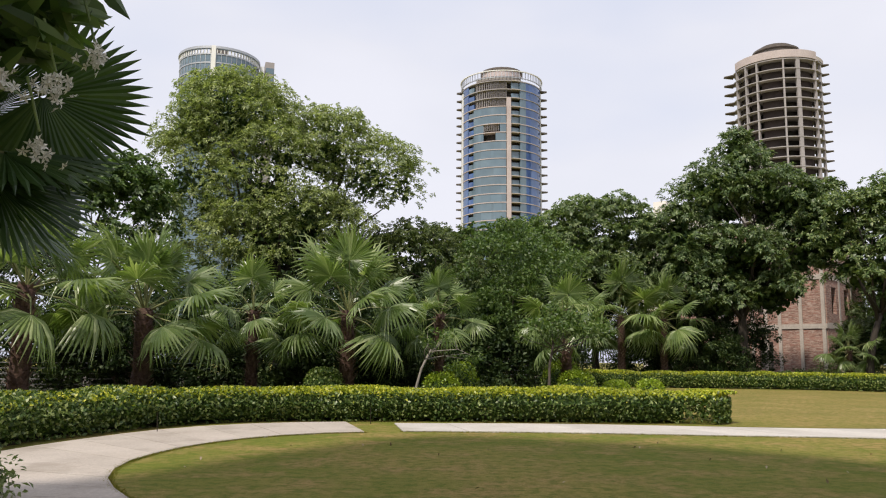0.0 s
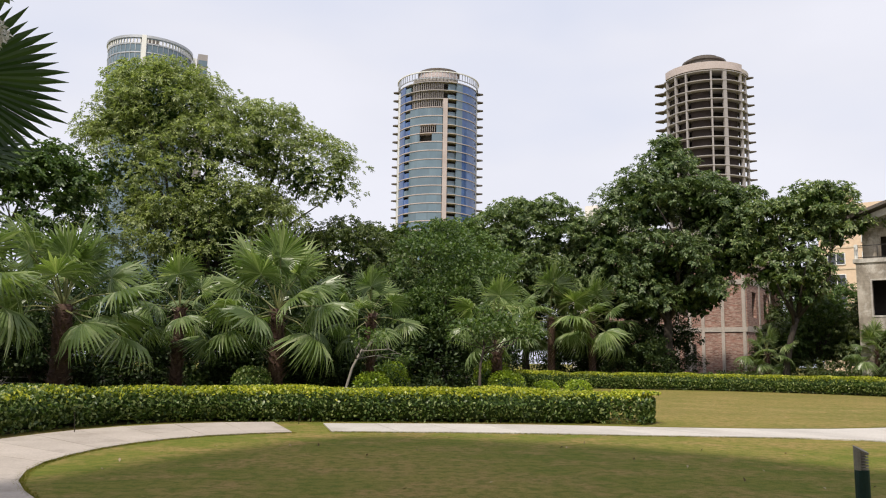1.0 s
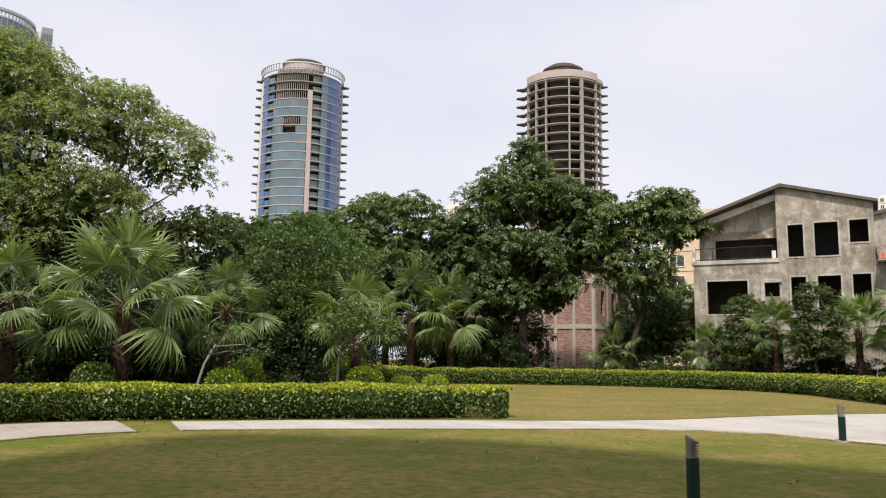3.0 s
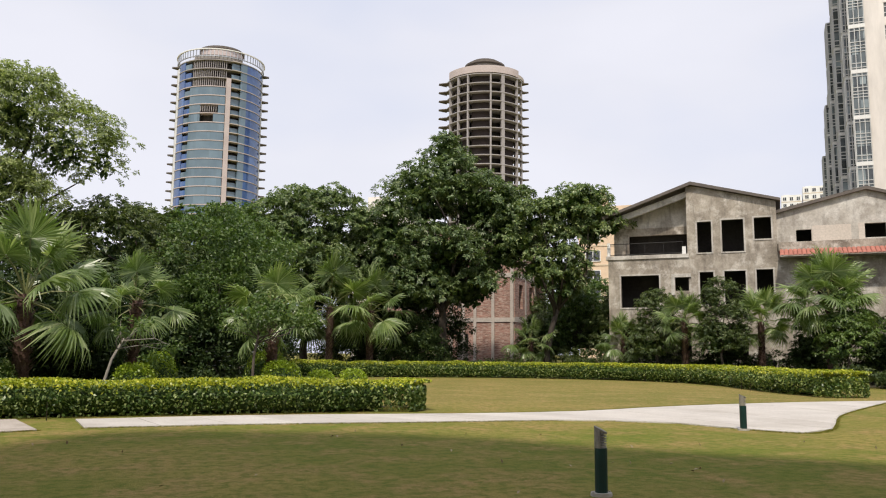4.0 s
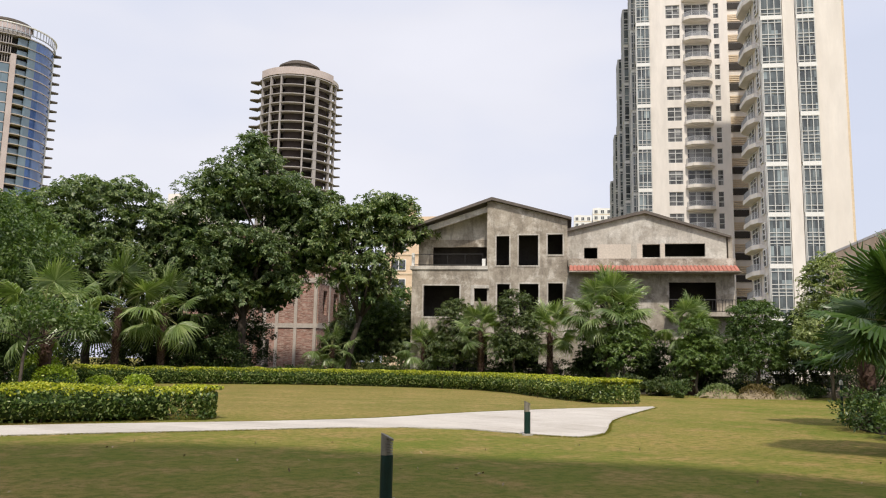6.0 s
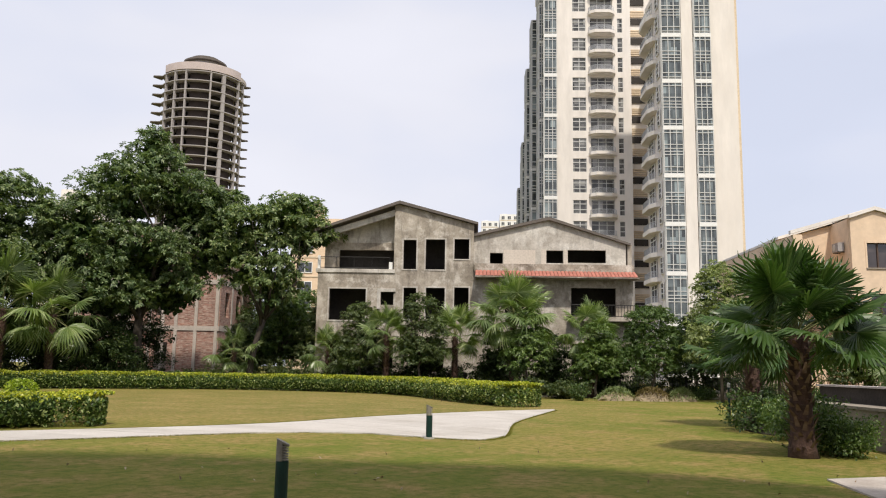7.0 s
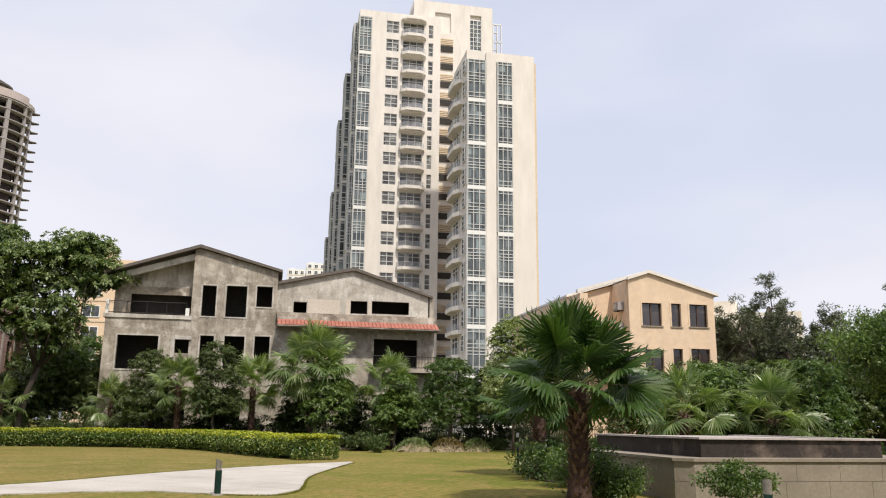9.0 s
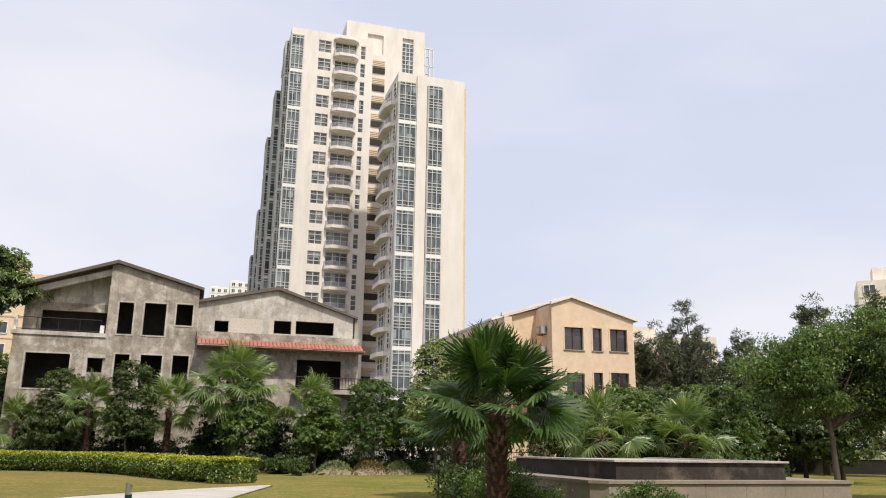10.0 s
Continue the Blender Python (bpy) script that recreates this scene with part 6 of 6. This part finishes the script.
for k in range(12):
    z = 126.0 - k * 3.6
    ring_part("grey_glazing", RT - 0.9, RT - 0.4, z - 3.6, z, -90, -12, M_GLASS_GREY, T1)
    ring_part("grey_glazing", RT - 0.9, RT - 0.4, z - 3.6, z, -6, 90, M_GLASS_GREY, T1)
    ring_part("floor_band", RT - 0.9, RT - 0.2, z - 0.5, z, -90, 90, M_GREY_METAL, T1)
    if k < 3:
        for j in range(22):
            a = -80 + j * 7.4
            ring_part("mullion", RT - 0.5, RT - 0.2, z - 3.4, z - 0.5, a, a + 0.6, M_GREY_METAL, T1, seg=2)
ring_part("white_pier", RT - 0.9, RT + 0.4, 80, 129, -12, -6, M_WHITE, T1)
ring_part("core", 1, RT - 1, 0, 125.5, 0, 360, M_GLASS_GREY, T1, seg=8)
ring_part("crown_ring", RT - 1.2, RT + 0.3, 127.9, 128.9, 0, 360, M_GREY_METAL, T1)
for k in range(36):
    ring_part("crown_post", RT - 0.8, RT - 0.1, 126, 127.6, -90 + k * 5, -88.6 + k * 5, M_WHITE, T1, seg=2)
part("roof_plant", Geo().box(-4, 3, -6, 2, 126, 132), M_ROOF_AND_TIP_SHADE, T1)
part("side_shaft", Geo().box(RT + 0.2, RT + 1.6, -4, 4, 0, 127), M_WHITE, T1)
part("side_shaft", Geo().box(RT + 2.2, RT + 6.0, -3, 4, 0, 129.6), M_TOWER_CONC, T1)
for k in range(9):
    part("shaft_band", Geo().box(RT + 2.4, RT + 5.8, -3.1, -3.0, 124.5 - k * 3.6, 127 - k * 3.6), M_GLASS_GREY, T1)


def plain_block(x, y, w, d, h, label, mat, floors, turn=TURN, cols=4, head=3.0):
    """A far block of flats with rows of windows."""
    root = thing("apartment_block", pose(x, y, 0, 0, 0, turn), label, "apartment building", "far apartment blocks")
    part("wall", Geo().box(0, w, 0, d, 0, h).box(w * 0.15, w * 0.4, d * 0.2, d * 0.6, h, h + head), mat, root)
    me = window_meshes(w / cols * 0.5, 1.7, 2, 1, 0.12, 0.12)
    for k in range(floors):
        for c in range(cols):
            put_window(root, me, (M_WHITE, M_GLASS_DARK), w * (c + 0.5) / cols, -0.05, h - 2.6 - 3.2 * k)
    for k in range(floors):
        part("floor_band", Geo().box(-0.06, w + 0.06, -0.1, -0.001, h - 3.35 - 3.2 * k, h - 3.1 - 3.2 * k), M_BEIGE, root)


plain_block(65.8, 113.9, 9.5, 12, 25.8, "beige block of flats behind the trees", M_YELLOW, 7, cols=2)
plain_block(38.5, 158.0, 11.0, 14, 31.0, "pale block of flats far behind the trees", M_CREAM, 6, cols=3)
plain_block(276.3, 289.6, 8.8, 14, 77.0, "white block of flats far behind the houses", M_WHITE, 5, cols=3, head=0.8)
plain_block(283.2, 283.2, 9.6, 14, 80.6, "white block of flats far behind the houses", M_WHITE, 6, cols=3, head=0.8)
plain_block(160.0, 50.0, 20.0, 14, 23.6, "pale block of flats beyond the far trees", M_CREAM_WARM, 6, turn=-80, cols=5)
plain_block(169.0, 4.6, 20.0, 14, 33.6, "pale block of flats beyond the far trees", M_CREAM_WARM, 8, turn=-85, cols=5)

# an unseen block added behind the camera, its stepped top shaped to shade the near lawn
RY = -3.2
edge_on_lawn = ((-16, 18.5), (-10.8, 17.6), (-9.5, 13.0), (-8.4, 9.2), (-4.8, 11.0), (-3.2, 14.4), (-1.1, 17.6), (0.5, 18.2), (1.7, 17.6), (4.9, 16.3), (6.6, 14.8), (8.2, 12.6), (11.6, 9.2), (12.6, 6.8), (13.4, 4.2), (15.0, 1.6), (21.0, -0.6), (26.0, -1.8), (33.0, -2.6))
lean_x, rise = SUN_DIR.x / SUN_DIR.y, -SUN_DIR.z / SUN_DIR.y
# Top of the block, traced back along the sun from the wanted shade edge.
shade_top_line = [(x - lean_x * (y - RY), rise * (y - RY)) for x, y in edge_on_lawn]
back = Geo().slab_y([(-60, 0), (shade_top_line[-1][0], 0), *shade_top_line[::-1], (-60, shade_top_line[0][1])], RY - 14, RY)
tagged(part("unseen_shade_block", back, M_CREAM), "plain cream unseen block added to shade the near lawn", "building", kind="structure")


# ---- iron fences ----
def fence(a, b, h, label, bay=2.2, pickets=True):
    a, b = Vector(a), Vector(b)
    n = max(1, round((b - a).length / bay))
    ang = math.degrees(math.atan2(b.y - a.y, b.x - a.x))
    root = thing("iron_fence", pose(a.x, a.y, 0, 0, 0, ang), label, "fence", "garden fences")
    L = (b - a).length
    post = Geo().box(-0.04, 0.04, -0.04, 0.04, 0, h + 0.1).mesh("post")
    post.materials.append(M_RAIL)
    for i in range(n + 1):
        o = new("post", post)
        o.parent = root
        o.matrix_basis = pose(L * i / n, 0, 0)
    if pickets:
        for z in (0.15, h):
            part("rail", Geo().box(0, L, -0.02, 0.02, z - 0.02, z + 0.02), M_RAIL, root)
        pk = Geo().box(-0.012, 0.012, -0.012, 0.012, 0.12, h + 0.04).mesh("picket")
        pk.materials.append(M_RAIL)
        for i in range(int(L / 0.16)):
            o = new("picket", pk)
            o.parent = root
            o.matrix_basis = pose(0.08 + i * 0.16, 0, 0)
    else:
        # Rails paler than the posts: light between them is put into their colour.
        for j in range(9):
            part("rail", Geo().box(0, L, -0.015, 0.015, 0.3 + j * 0.19, 0.34 + j * 0.19), M_GREY_METAL, root)
    return root


fence((31.5, 46.5), (47.0, 32.0), 1.35, "black iron picket fence before the unfinished houses")
fence((47.0, 32.0), (56.0, 14.0), 1.35, "black iron picket fence behind the lawn")
fence((-24.0, 24.0), (-9.5, 30.0), 1.95, "horizontal rail fence behind the palms, dark posts, rails paled for light", pickets=False)
fence((-9.5, 30.0), (3.4, 34.2), 1.95, "horizontal rail fence behind the palms, dark posts, rails paled for light", pickets=False)


# ---- bollard lamps ----
def bollard(x, y, h, turn, label):
    root = thing("bollard_lamp", pose(x, y, 0, 0, 0, turn), label, "bollard", "bollard lamps")
    r = 0.075
    part("base_plate", Geo().tube([(0, 0, 0), (0, 0, 0.04)], [0.13, 0.125], 14).tube([(0.09, 0.06, 0.04), (0.09, 0.06, 0.055)], [0.014, 0.014], 6).tube([(-0.09, -0.06, 0.04), (-0.09, -0.06, 0.055)], [0.014, 0.014], 6), M_KERB, root, "pale concrete base plate")
    part("post", Geo().tube([(0, 0, 0.04), (0, 0, h * 0.70)], [r, r], 16), M_BOLLARD, root, smooth=False)
    # slanted louvred head: back shell, lamella rings and a tilted lid
    z0 = h * 0.70
    part("lamp_core", Geo().tube([(0, 0, z0), (0, 0, h * 0.90)], [0.04, 0.04], 10), M_BOLLARD_HEAD, root)
    for j in range(6):
        z = z0 + 0.012 + j * 0.03
        part("louvre", Geo().tube([(0, 0, z), (0, 0, z + 0.014)], [r * 0.98, r * 0.9], 16), M_BOLLARD_HEAD, root)
    g = Geo()
    n = 16
    lo = [(r * math.cos(2 * math.pi * k / n), r * math.sin(2 * math.pi * k / n), h * 0.905 + 0.075 * (1 - math.cos(2 * math.pi * k / n)) / 2) for k in range(n)]
    hi = [(p[0] * 1.02, p[1] * 1.02, p[2] + 0.022) for p in lo]
    g.face(hi).face(lo[::-1])
    for k in range(n):
        q = (k + 1) % n
        g.face([lo[k], lo[q], hi[q], hi[k]])
    part("lid", g, M_BOLLARD_HEAD, root, "slanted grey metal lid")
    g2 = Geo()
    for k in range(n // 4, 3 * n // 4):
        q = k + 1
        a = [(r * math.cos(2 * math.pi * w / n), r * math.sin(2 * math.pi * w / n)) for w in (k, q)]
        g2.face([(*a[0], z0), (*a[1], z0), (*a[1], lo[q % n][2]), (*a[0], lo[k][2])])
    part("back_shell", g2, M_BOLLARD_HEAD, root)
    return root


BL = "dark green bollard lamp with a slanted louvred head on the lawn"
bollard(5.27, 8.50, 0.79, -35, BL)
bollard(12.8, 14.8, 0.78, -20, BL)
bollard(15.0, 3.42, 0.78, 10, "dark green bollard lamp with a louvred head beside the raised basin")
gp = thing("garden_post", pose(25.6, 14.3, 0), "thin green garden post with a pale cap", "post")
part("post", Geo().tube([(0, 0, 0), (0, 0, 1.2)], [0.045, 0.04], 10), M_BOLLARD, gp)
part("cap", Geo().tube([(0, 0, 1.2), (0, 0, 1.32), (0, 0, 1.36)], [0.05, 0.05, 0.02], 10), M_WHITE, gp)

# ---- raised basin ----
RB = thing("raised_basin", at(18.47, 6.06), "raised rectangular basin with stained black walls and pale coping", "basin")
CH = 0.32
part("plinth", Geo().prism([(CH + 0.03, 0.03), (7.2, 0.03), (7.2, 7.3), (0.03, 7.3), (0.03, CH + 0.03)], 0, 0.88), M_PLINTH, RB)
part("wall_tile", Geo().prism([(0.0, CH), (CH, 0.0), (CH + 0.028, 0.05), (0.05, CH + 0.028)], 0.006, 0.434), M_PLINTH, RB)
part("wall_tile", Geo().prism([(0.0, CH), (CH, 0.0), (CH + 0.028, 0.05), (0.05, CH + 0.028)], 0.442, 0.874), M_PLINTH, RB)
tilew = 1.14
for i in range(6):
    for j in range(2):
        part("wall_tile", Geo().box(CH + 0.004 + i * tilew + (0.3 if j and i else 0), min(CH + (i + 1) * tilew - 0.004 + (0.3 if j else 0), 7.2), 0.0, 0.05, 0.006 + j * 0.436, 0.434 + j * 0.44), M_PLINTH, RB)
for i in range(6):
    for j in range(2):
        part("wall_tile", Geo().box(0.0, 0.05, CH + 0.004 + i * tilew, CH + (i + 1) * tilew - 0.004, 0.006 + j * 0.436, 0.434 + j * 0.44), M_PLINTH, RB)
part("ledge", Geo().prism([(CH - 0.03, -0.05), (7.25, -0.05), (7.25, 7.35), (-0.05, 7.35), (-0.05, CH - 0.03)], 0.88, 0.95), M_PLINTH, RB)
X0, X1, YB = 0.80, 5.65, 6.6
for xa, xb, ya, yb in ((X0, X1, 0.5, 0.75), (X0, X0 + 0.25, 0.75, YB), (X1 - 0.25, X1, 0.75, YB), (X0 + 0.25, X1 - 0.25, YB - 0.25, YB)):
    part("basin_wall", Geo().box(xa, xb, ya, yb, 0.95, 1.36), M_BLACKSTONE, RB, "water-stained black wall")
step = (X1 - X0 + 0.16) / 4
for i in range(4):
    part("coping", Geo().box(X0 - 0.08 + i * step, X0 - 0.08 + (i + 1) * step - 0.008, 0.42, 0.86, 1.36, 1.405), M_COPING, RB)
step = (YB - 0.87 + 0.08) / 5
for i in range(5):
    for x in (X0 - 0.08, X1 - 0.36):
        part("coping", Geo().box(x, x + 0.44, 0.87 + i * step, 0.87 + (i + 1) * step - 0.008, 1.36, 1.405), M_COPING, RB)
part("cover_slab", Geo().box(X0 + 0.26, X1 - 0.26, 0.76, YB - 0.26, 0.96, 1.375), M_COPING, RB)
lw = thing("low_wall", pose(72.5, 11.0, 0, 0, 0, -88), "long low dark wall with a pale top behind the basin", "wall")
part("wall", Geo().box(0, 40, 0, 0.4, 0, 1.12), M_DARK_IN, lw)
part("coping", Geo().box(-0.05, 40.05, -0.05, 0.45, 1.12, 1.24), M_COPING, lw)


# ---- shrubs ----
def shrub(x, y, r, h, mat, label, seed, leaf=0.11, n=60, z0=0.0, category="shrub"):
    tree("shrub", x, y, h * 0.3, 0.03, [(0, 0, h * 0.6, r, h * 0.42), (r * 0.35, r * 0.2, h * 0.4, r * 0.8, h * 0.36), (-r * 0.4, -r * 0.1, h * 0.38, r * 0.8, h * 0.34)], n, 26, 0.22 + 0.12 * r, leaf, mat, label, seed, limbs=10,
         group="shrubs", category=category, wobble=0.02)


SH = "loose leafy green shrub beside the raised basin"
shrub(18.3, 8.2, 0.8, 1.12, M_GREEN, SH, 201, n=170, leaf=0.075)
shrub(17.75, 7.25, 0.55, 0.85, M_GREEN, SH, 202, n=120, leaf=0.07)
tree("shrub", 16.9, 4.4, 0.3, 0.014, [(0.05, 0.02, 0.74, 0.4, 0.2), (0.22, -0.42, 0.6, 0.32, 0.2), (-0.2, 0.42, 0.62, 0.34, 0.2), (-0.1, -0.1, 0.46, 0.4, 0.16)], 120, 26, 0.2, 0.07, M_GREEN, "loose leafy shrub on thin stems beside the raised basin", 203, limbs=10, group="shrubs", category="shrub", wobble=0.02)
shrub(22.8, 12.0, 0.9, 1.1, M_DARK, "dark green shrub under the palms", 204, n=70)
shrub(24.0, 10.9, 0.9, 1.2, M_DARK, "dark green shrub under the palms", 205, n=70)
shrub(21.0, 9.9, 0.9, 1.1, M_GREEN, "leafy green shrub under the palms", 206, n=70)
shrub(-5.6, 9.2, 0.42, 0.5, M_WILLOW, "small bright green shrub at the edge of the path", 207, leaf=0.08, n=60)
random.seed(4)
for k in range(26):
    f = k / 25
    p = Vector((35.6, 41.4)).lerp(Vector((55.0, 18.5)), f)
    shrub(p.x + random.uniform(-1.6, 1.6), p.y + random.uniform(-1.6, 1.6), random.uniform(0.5, 0.9), random.uniform(0.5, 1.05), (M_SHADE, M_OLIVE, M_DARK)[k % 3], "low shrub along the iron fence", 220 + k, n=36, leaf=0.14)
for k in range(12):
    shrub(19 + k * 1.3 + random.uniform(-0.6, 0.6), 57.0 - k * 0.75 + random.uniform(-1, 1), random.uniform(0.7, 1.2), random.uniform(0.8, 1.7), (M_SHADE, M_OLIVE, M_DARK, M_GREEN)[k % 4], "bushy shrub before the brick shell", 250 + k, n=50, leaf=0.15)
# Shrubs with the shade of the trees above in their colour.
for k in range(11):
    shrub(-13 + k * 1.6, 29.2 + 0.28 * k + random.uniform(-0.8, 0.8), random.uniform(0.8, 1.3), random.uniform(1.0, 2.0), M_SHADE, "shrub behind the palms, canopy shade put into its leaf colour", 270 + k, n=44, leaf=0.15)
# Two of three shrubs here have shade in their leaf colour.
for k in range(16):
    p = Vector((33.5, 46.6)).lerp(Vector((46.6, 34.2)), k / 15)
    shrub(p.x, p.y, random.uniform(0.9, 1.3), random.uniform(1.2, 2.0), (M_SHADE, M_OLIVE, M_SHADE)[k % 3], "shrub between the fence and the house", 360 + k, n=60, leaf=0.16)
# These four have it too: leaves coloured as if shaded.
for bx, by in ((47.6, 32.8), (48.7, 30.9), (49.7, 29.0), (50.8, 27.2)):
    shrub(bx, by, 1.3, 2.2, M_SHADE, "shrub between the fence and the house", 450 + int(by), n=60, leaf=0.16)
for k in range(4):
    shrub(35 + k * 1.1, 7.6 - k * 0.2 + random.uniform(-2, 2), random.uniform(0.8, 1.6), random.uniform(1.0, 2.4), (M_SHADE, M_OLIVE, M_GREEN)[k % 3], "bushy shrub beyond the raised basin", 300 + k, n=44, leaf=0.16)


for k in range(7):
    shrub(74.5 + k * 0.25, 7.0 - k * 2.6, 1.4, random.uniform(1.7, 2.1), M_WILLOW, "pale green low shrub behind the dark wall", 380 + k, n=50, leaf=0.16)
for bx, by in ((27.6, 57.5), (28.8, 56.0), (30.2, 54.6), (30.6, 53.2), (31.7, 52.0), (32.7, 50.6)):
    shrub(bx, by, 1.2, 2.2, M_OLIVE, "bushy shrub before the brick shell", 430 + int(by * 10), n=60, leaf=0.15)
shrub(36.0, 29.2, 0.55, 1.0, M_DARK, "small round-headed shrub on a short stem", 340, n=40)
shrub(37.4, 31.6, 0.9, 1.0, M_OLIVE, "feathery low shrub behind the hedge end", 341, n=50, leaf=0.22)
shrub(35.6, 32.8, 1.0, 1.1, M_OLIVE, "feathery low shrub behind the hedge end", 342, n=50, leaf=0.22)


# heap of garden cuttings
def heap(x, y, r, h, label, seed, mat):
    rng = np.random.default_rng(seed)
    root = thing("cuttings_heap", pose(x, y, 0), label, "heap")
    g = Geo()
    n, m = 18, 6
    ring = []
    for j in range(m + 1):
        t = j / m
        ring.append([(r * (1 - t) * math.cos(2 * math.pi * i / n) * (1 + 0.15 * rng.normal()), r * 0.7 * (1 - t) * math.sin(2 * math.pi * i / n), h * 0.85 * (1 - (1 - t) ** 2) * (1 + 0.16 * rng.normal()) - 0.02) for i in range(n)])
    for j in range(m):
        for i in range(n):
            q = (i + 1) % n
            g.face([ring[j][i], ring[j][q], ring[j + 1][q], ring[j + 1][i]])
    part("soil", g, M_DEBRIS, root)
    c = rng.normal(size=(900, 3)) * np.array([r * 0.45, r * 0.3, 0.02])
    c[:, 2] = np.maximum(0.03, h * (1 - (c[:, 0] / r) ** 2 - (c[:, 1] / (0.7 * r)) ** 2)) + rng.uniform(0, 0.22, 900)
    tagged(part("brushwood", leaves("brushwood", c, 0.24, 0.05, rng, up=0.6), mat, root), kind="stuff")


heap(38.9, 28.9, 1.4, 0.6, "heap of grey-green palm cuttings on the lawn edge", 1, M_WILLOW)
heap(40.8, 27.8, 1.5, 0.6, "heap of dry earth and cuttings on the lawn edge", 2, M_FROND_DRY)
heap(42.4, 26.8, 1.1, 0.6, "heap of grey-green palm cuttings on the lawn edge", 3, M_WILLOW)
bn = thing("litter_bin", pose(49.8, 7.9, 0), "turquoise green litter bin between the shrubs", "bin")
part("body", Geo().tube([(0, 0, 0.5), (0, 0, 1.9), (0, 0, 2.2)], [0.5, 0.55, 0.25], 14), surf("turquoise_plastic", (0.02, 0.22, 0.18), (0.03, 0.3, 0.25), 2, 15, 0.5, 0.05), bn)
part("stand", Geo().box(-0.3, 0.3, -0.3, 0.3, 0, 0.5), M_RAIL, bn)

# ---- plants beside the camera ----
DEEP_FANS = [fan_mesh("near_fan", 61 + i, R=0.9, stalk=1.05, segs=44, droop=d, arc=250, blade=((0.03, 0.95), (0.4, 0.96), (0.62, 0.95), (0.76, 1.14), (0.88, 0.62), (1.0, 0.05)), tip=0.05, fold=0.5) for i, d in enumerate((0.05, 0.15, 0.30, 0.5))]
for me in DEEP_FANS:
    me.materials.append(M_FROND_NEAR)
    me.materials.append(M_PETIOLE)
near = fan_palm(-3.1, 4.35, 2.75, 0.14, 0.62, 20, "fan palm close to the path, shade put into its dark green leaves", 19, dry=0, group="fan palms", fans=DEEP_FANS, spread=(86, 4))
for hub, ang, tilt, s in (((-2.34, 4.36, 3.14), -18, 8, 0.66), ((-2.5, 4.3, 2.78), -4, 62, 0.72), ((-2.55, 4.3, 2.62), -30, 50, 0.66), ((-2.75, 4.4, 2.7), 20, 45, 0.62)):
    # a leaf that turns its face to the path
    to_eye = (Vector((0, 0, 1.65)) - Vector(hub)).normalized()
    side = Vector((0, 0, 1)).cross(to_eye).normalized()
    upv = to_eye.cross(side)
    ax = side * math.cos(radians(ang)) + upv * math.sin(radians(ang))
    nn = (to_eye * math.cos(radians(tilt)) + Vector((0, 0, 1)) * math.sin(radians(tilt)))
    nn = (nn - ax * nn.dot(ax)).normalized()
    yy = nn.cross(ax)
    rot = Matrix((ax, yy, nn)).transposed().to_4x4() @ Matrix.Diagonal((s, s, s, 1))
    ob = new("frond", DEEP_FANS[0])
    ob.parent = near
    ob.matrix_basis = Matrix.Translation(Vector(hub) - Vector((-3.1, 4.35, 0)) - rot.to_3x3() @ Vector((1.05, 0, 0.06))) @ rot
fr = tree("frangipani_tree", -2.3, 2.35, 1.7, 0.06, [(0.35, 0.1, 2.78, 0.62, 0.34), (0.05, 0.1, 2.3, 0.5, 0.42), (0.75, 0.1, 2.93, 0.38, 0.16)], 60, 4, 0.2, 0.2, M_DARK, "frangipani with broad dark leaves and white flowers near the path", 330, limbs=18, width=0.34, droop=0.4, bark=M_BARK)
rng = np.random.default_rng(5)
_, lc, _ = clump_points(rng, [(0.40, 0.1, 2.86, 0.66, 0.34), (0.10, 0.1, 2.45, 0.52, 0.5), (0.72, 0.12, 3.0, 0.36, 0.16), (0.2, 0.3, 2.0, 0.4, 0.4)], 90, 9, 0.17, 0.3)
_, lc2, _ = clump_points(rng, [(0.84, 0.05, 2.72, 0.26, 0.20), (0.64, 0.0, 2.55, 0.22, 0.24), (0.98, 0.08, 2.80, 0.16, 0.12)], 26, 6, 0.12, 0.3)
part("broad_leaf", oval_leaves("broad_leaf", np.concatenate([lc, lc2]), 0.20, 0.055, rng), M_GREEN, fr, "broad oval leaves")
petal = Geo()
for k in range(5):
    a = k * 2 * math.pi / 5
    ca, sa = math.cos(a), math.sin(a)
    petal.face([(0, 0, 0), (0.022 * ca - 0.011 * sa, 0.022 * sa + 0.011 * ca, 0.016), (0.050 * ca, 0.050 * sa, 0.010), (0.022 * ca + 0.011 * sa, 0.022 * sa - 0.011 * ca, 0.016)])
PETAL_ME = petal.mesh("flower")
PETAL_ME.materials.append(M_PETAL)
for fx, fy, fz, n in ((-1.34, 2.24, 2.47, 22), (-1.2, 2.3, 2.46, 30), (-1.11, 2.35, 2.57, 16), (-1.23, 2.29, 2.27, 16)):
    for k in range(n):
        o = new("flower", PETAL_ME)
        o.parent = fr
        o.matrix_basis = Matrix.Translation(Vector((fx + 2.3, fy - 2.35, fz)) + Vector(rng.normal(size=3)) * 0.024) @ pose(0, 0, 0, rng.uniform(40, 150), rng.uniform(-50, 50), rng.uniform(0, 360)) @ Matrix.Diagonal((0.44, 0.44, 0.44, 1))
    fr_st = Geo().tube([(fx + 2.25, fy - 2.35, fz + 0.22), (fx + 2.3, fy - 2.35, fz + 0.05)], [0.005, 0.004], 5)
    part("flower_stalk", fr_st, M_FROND, fr)
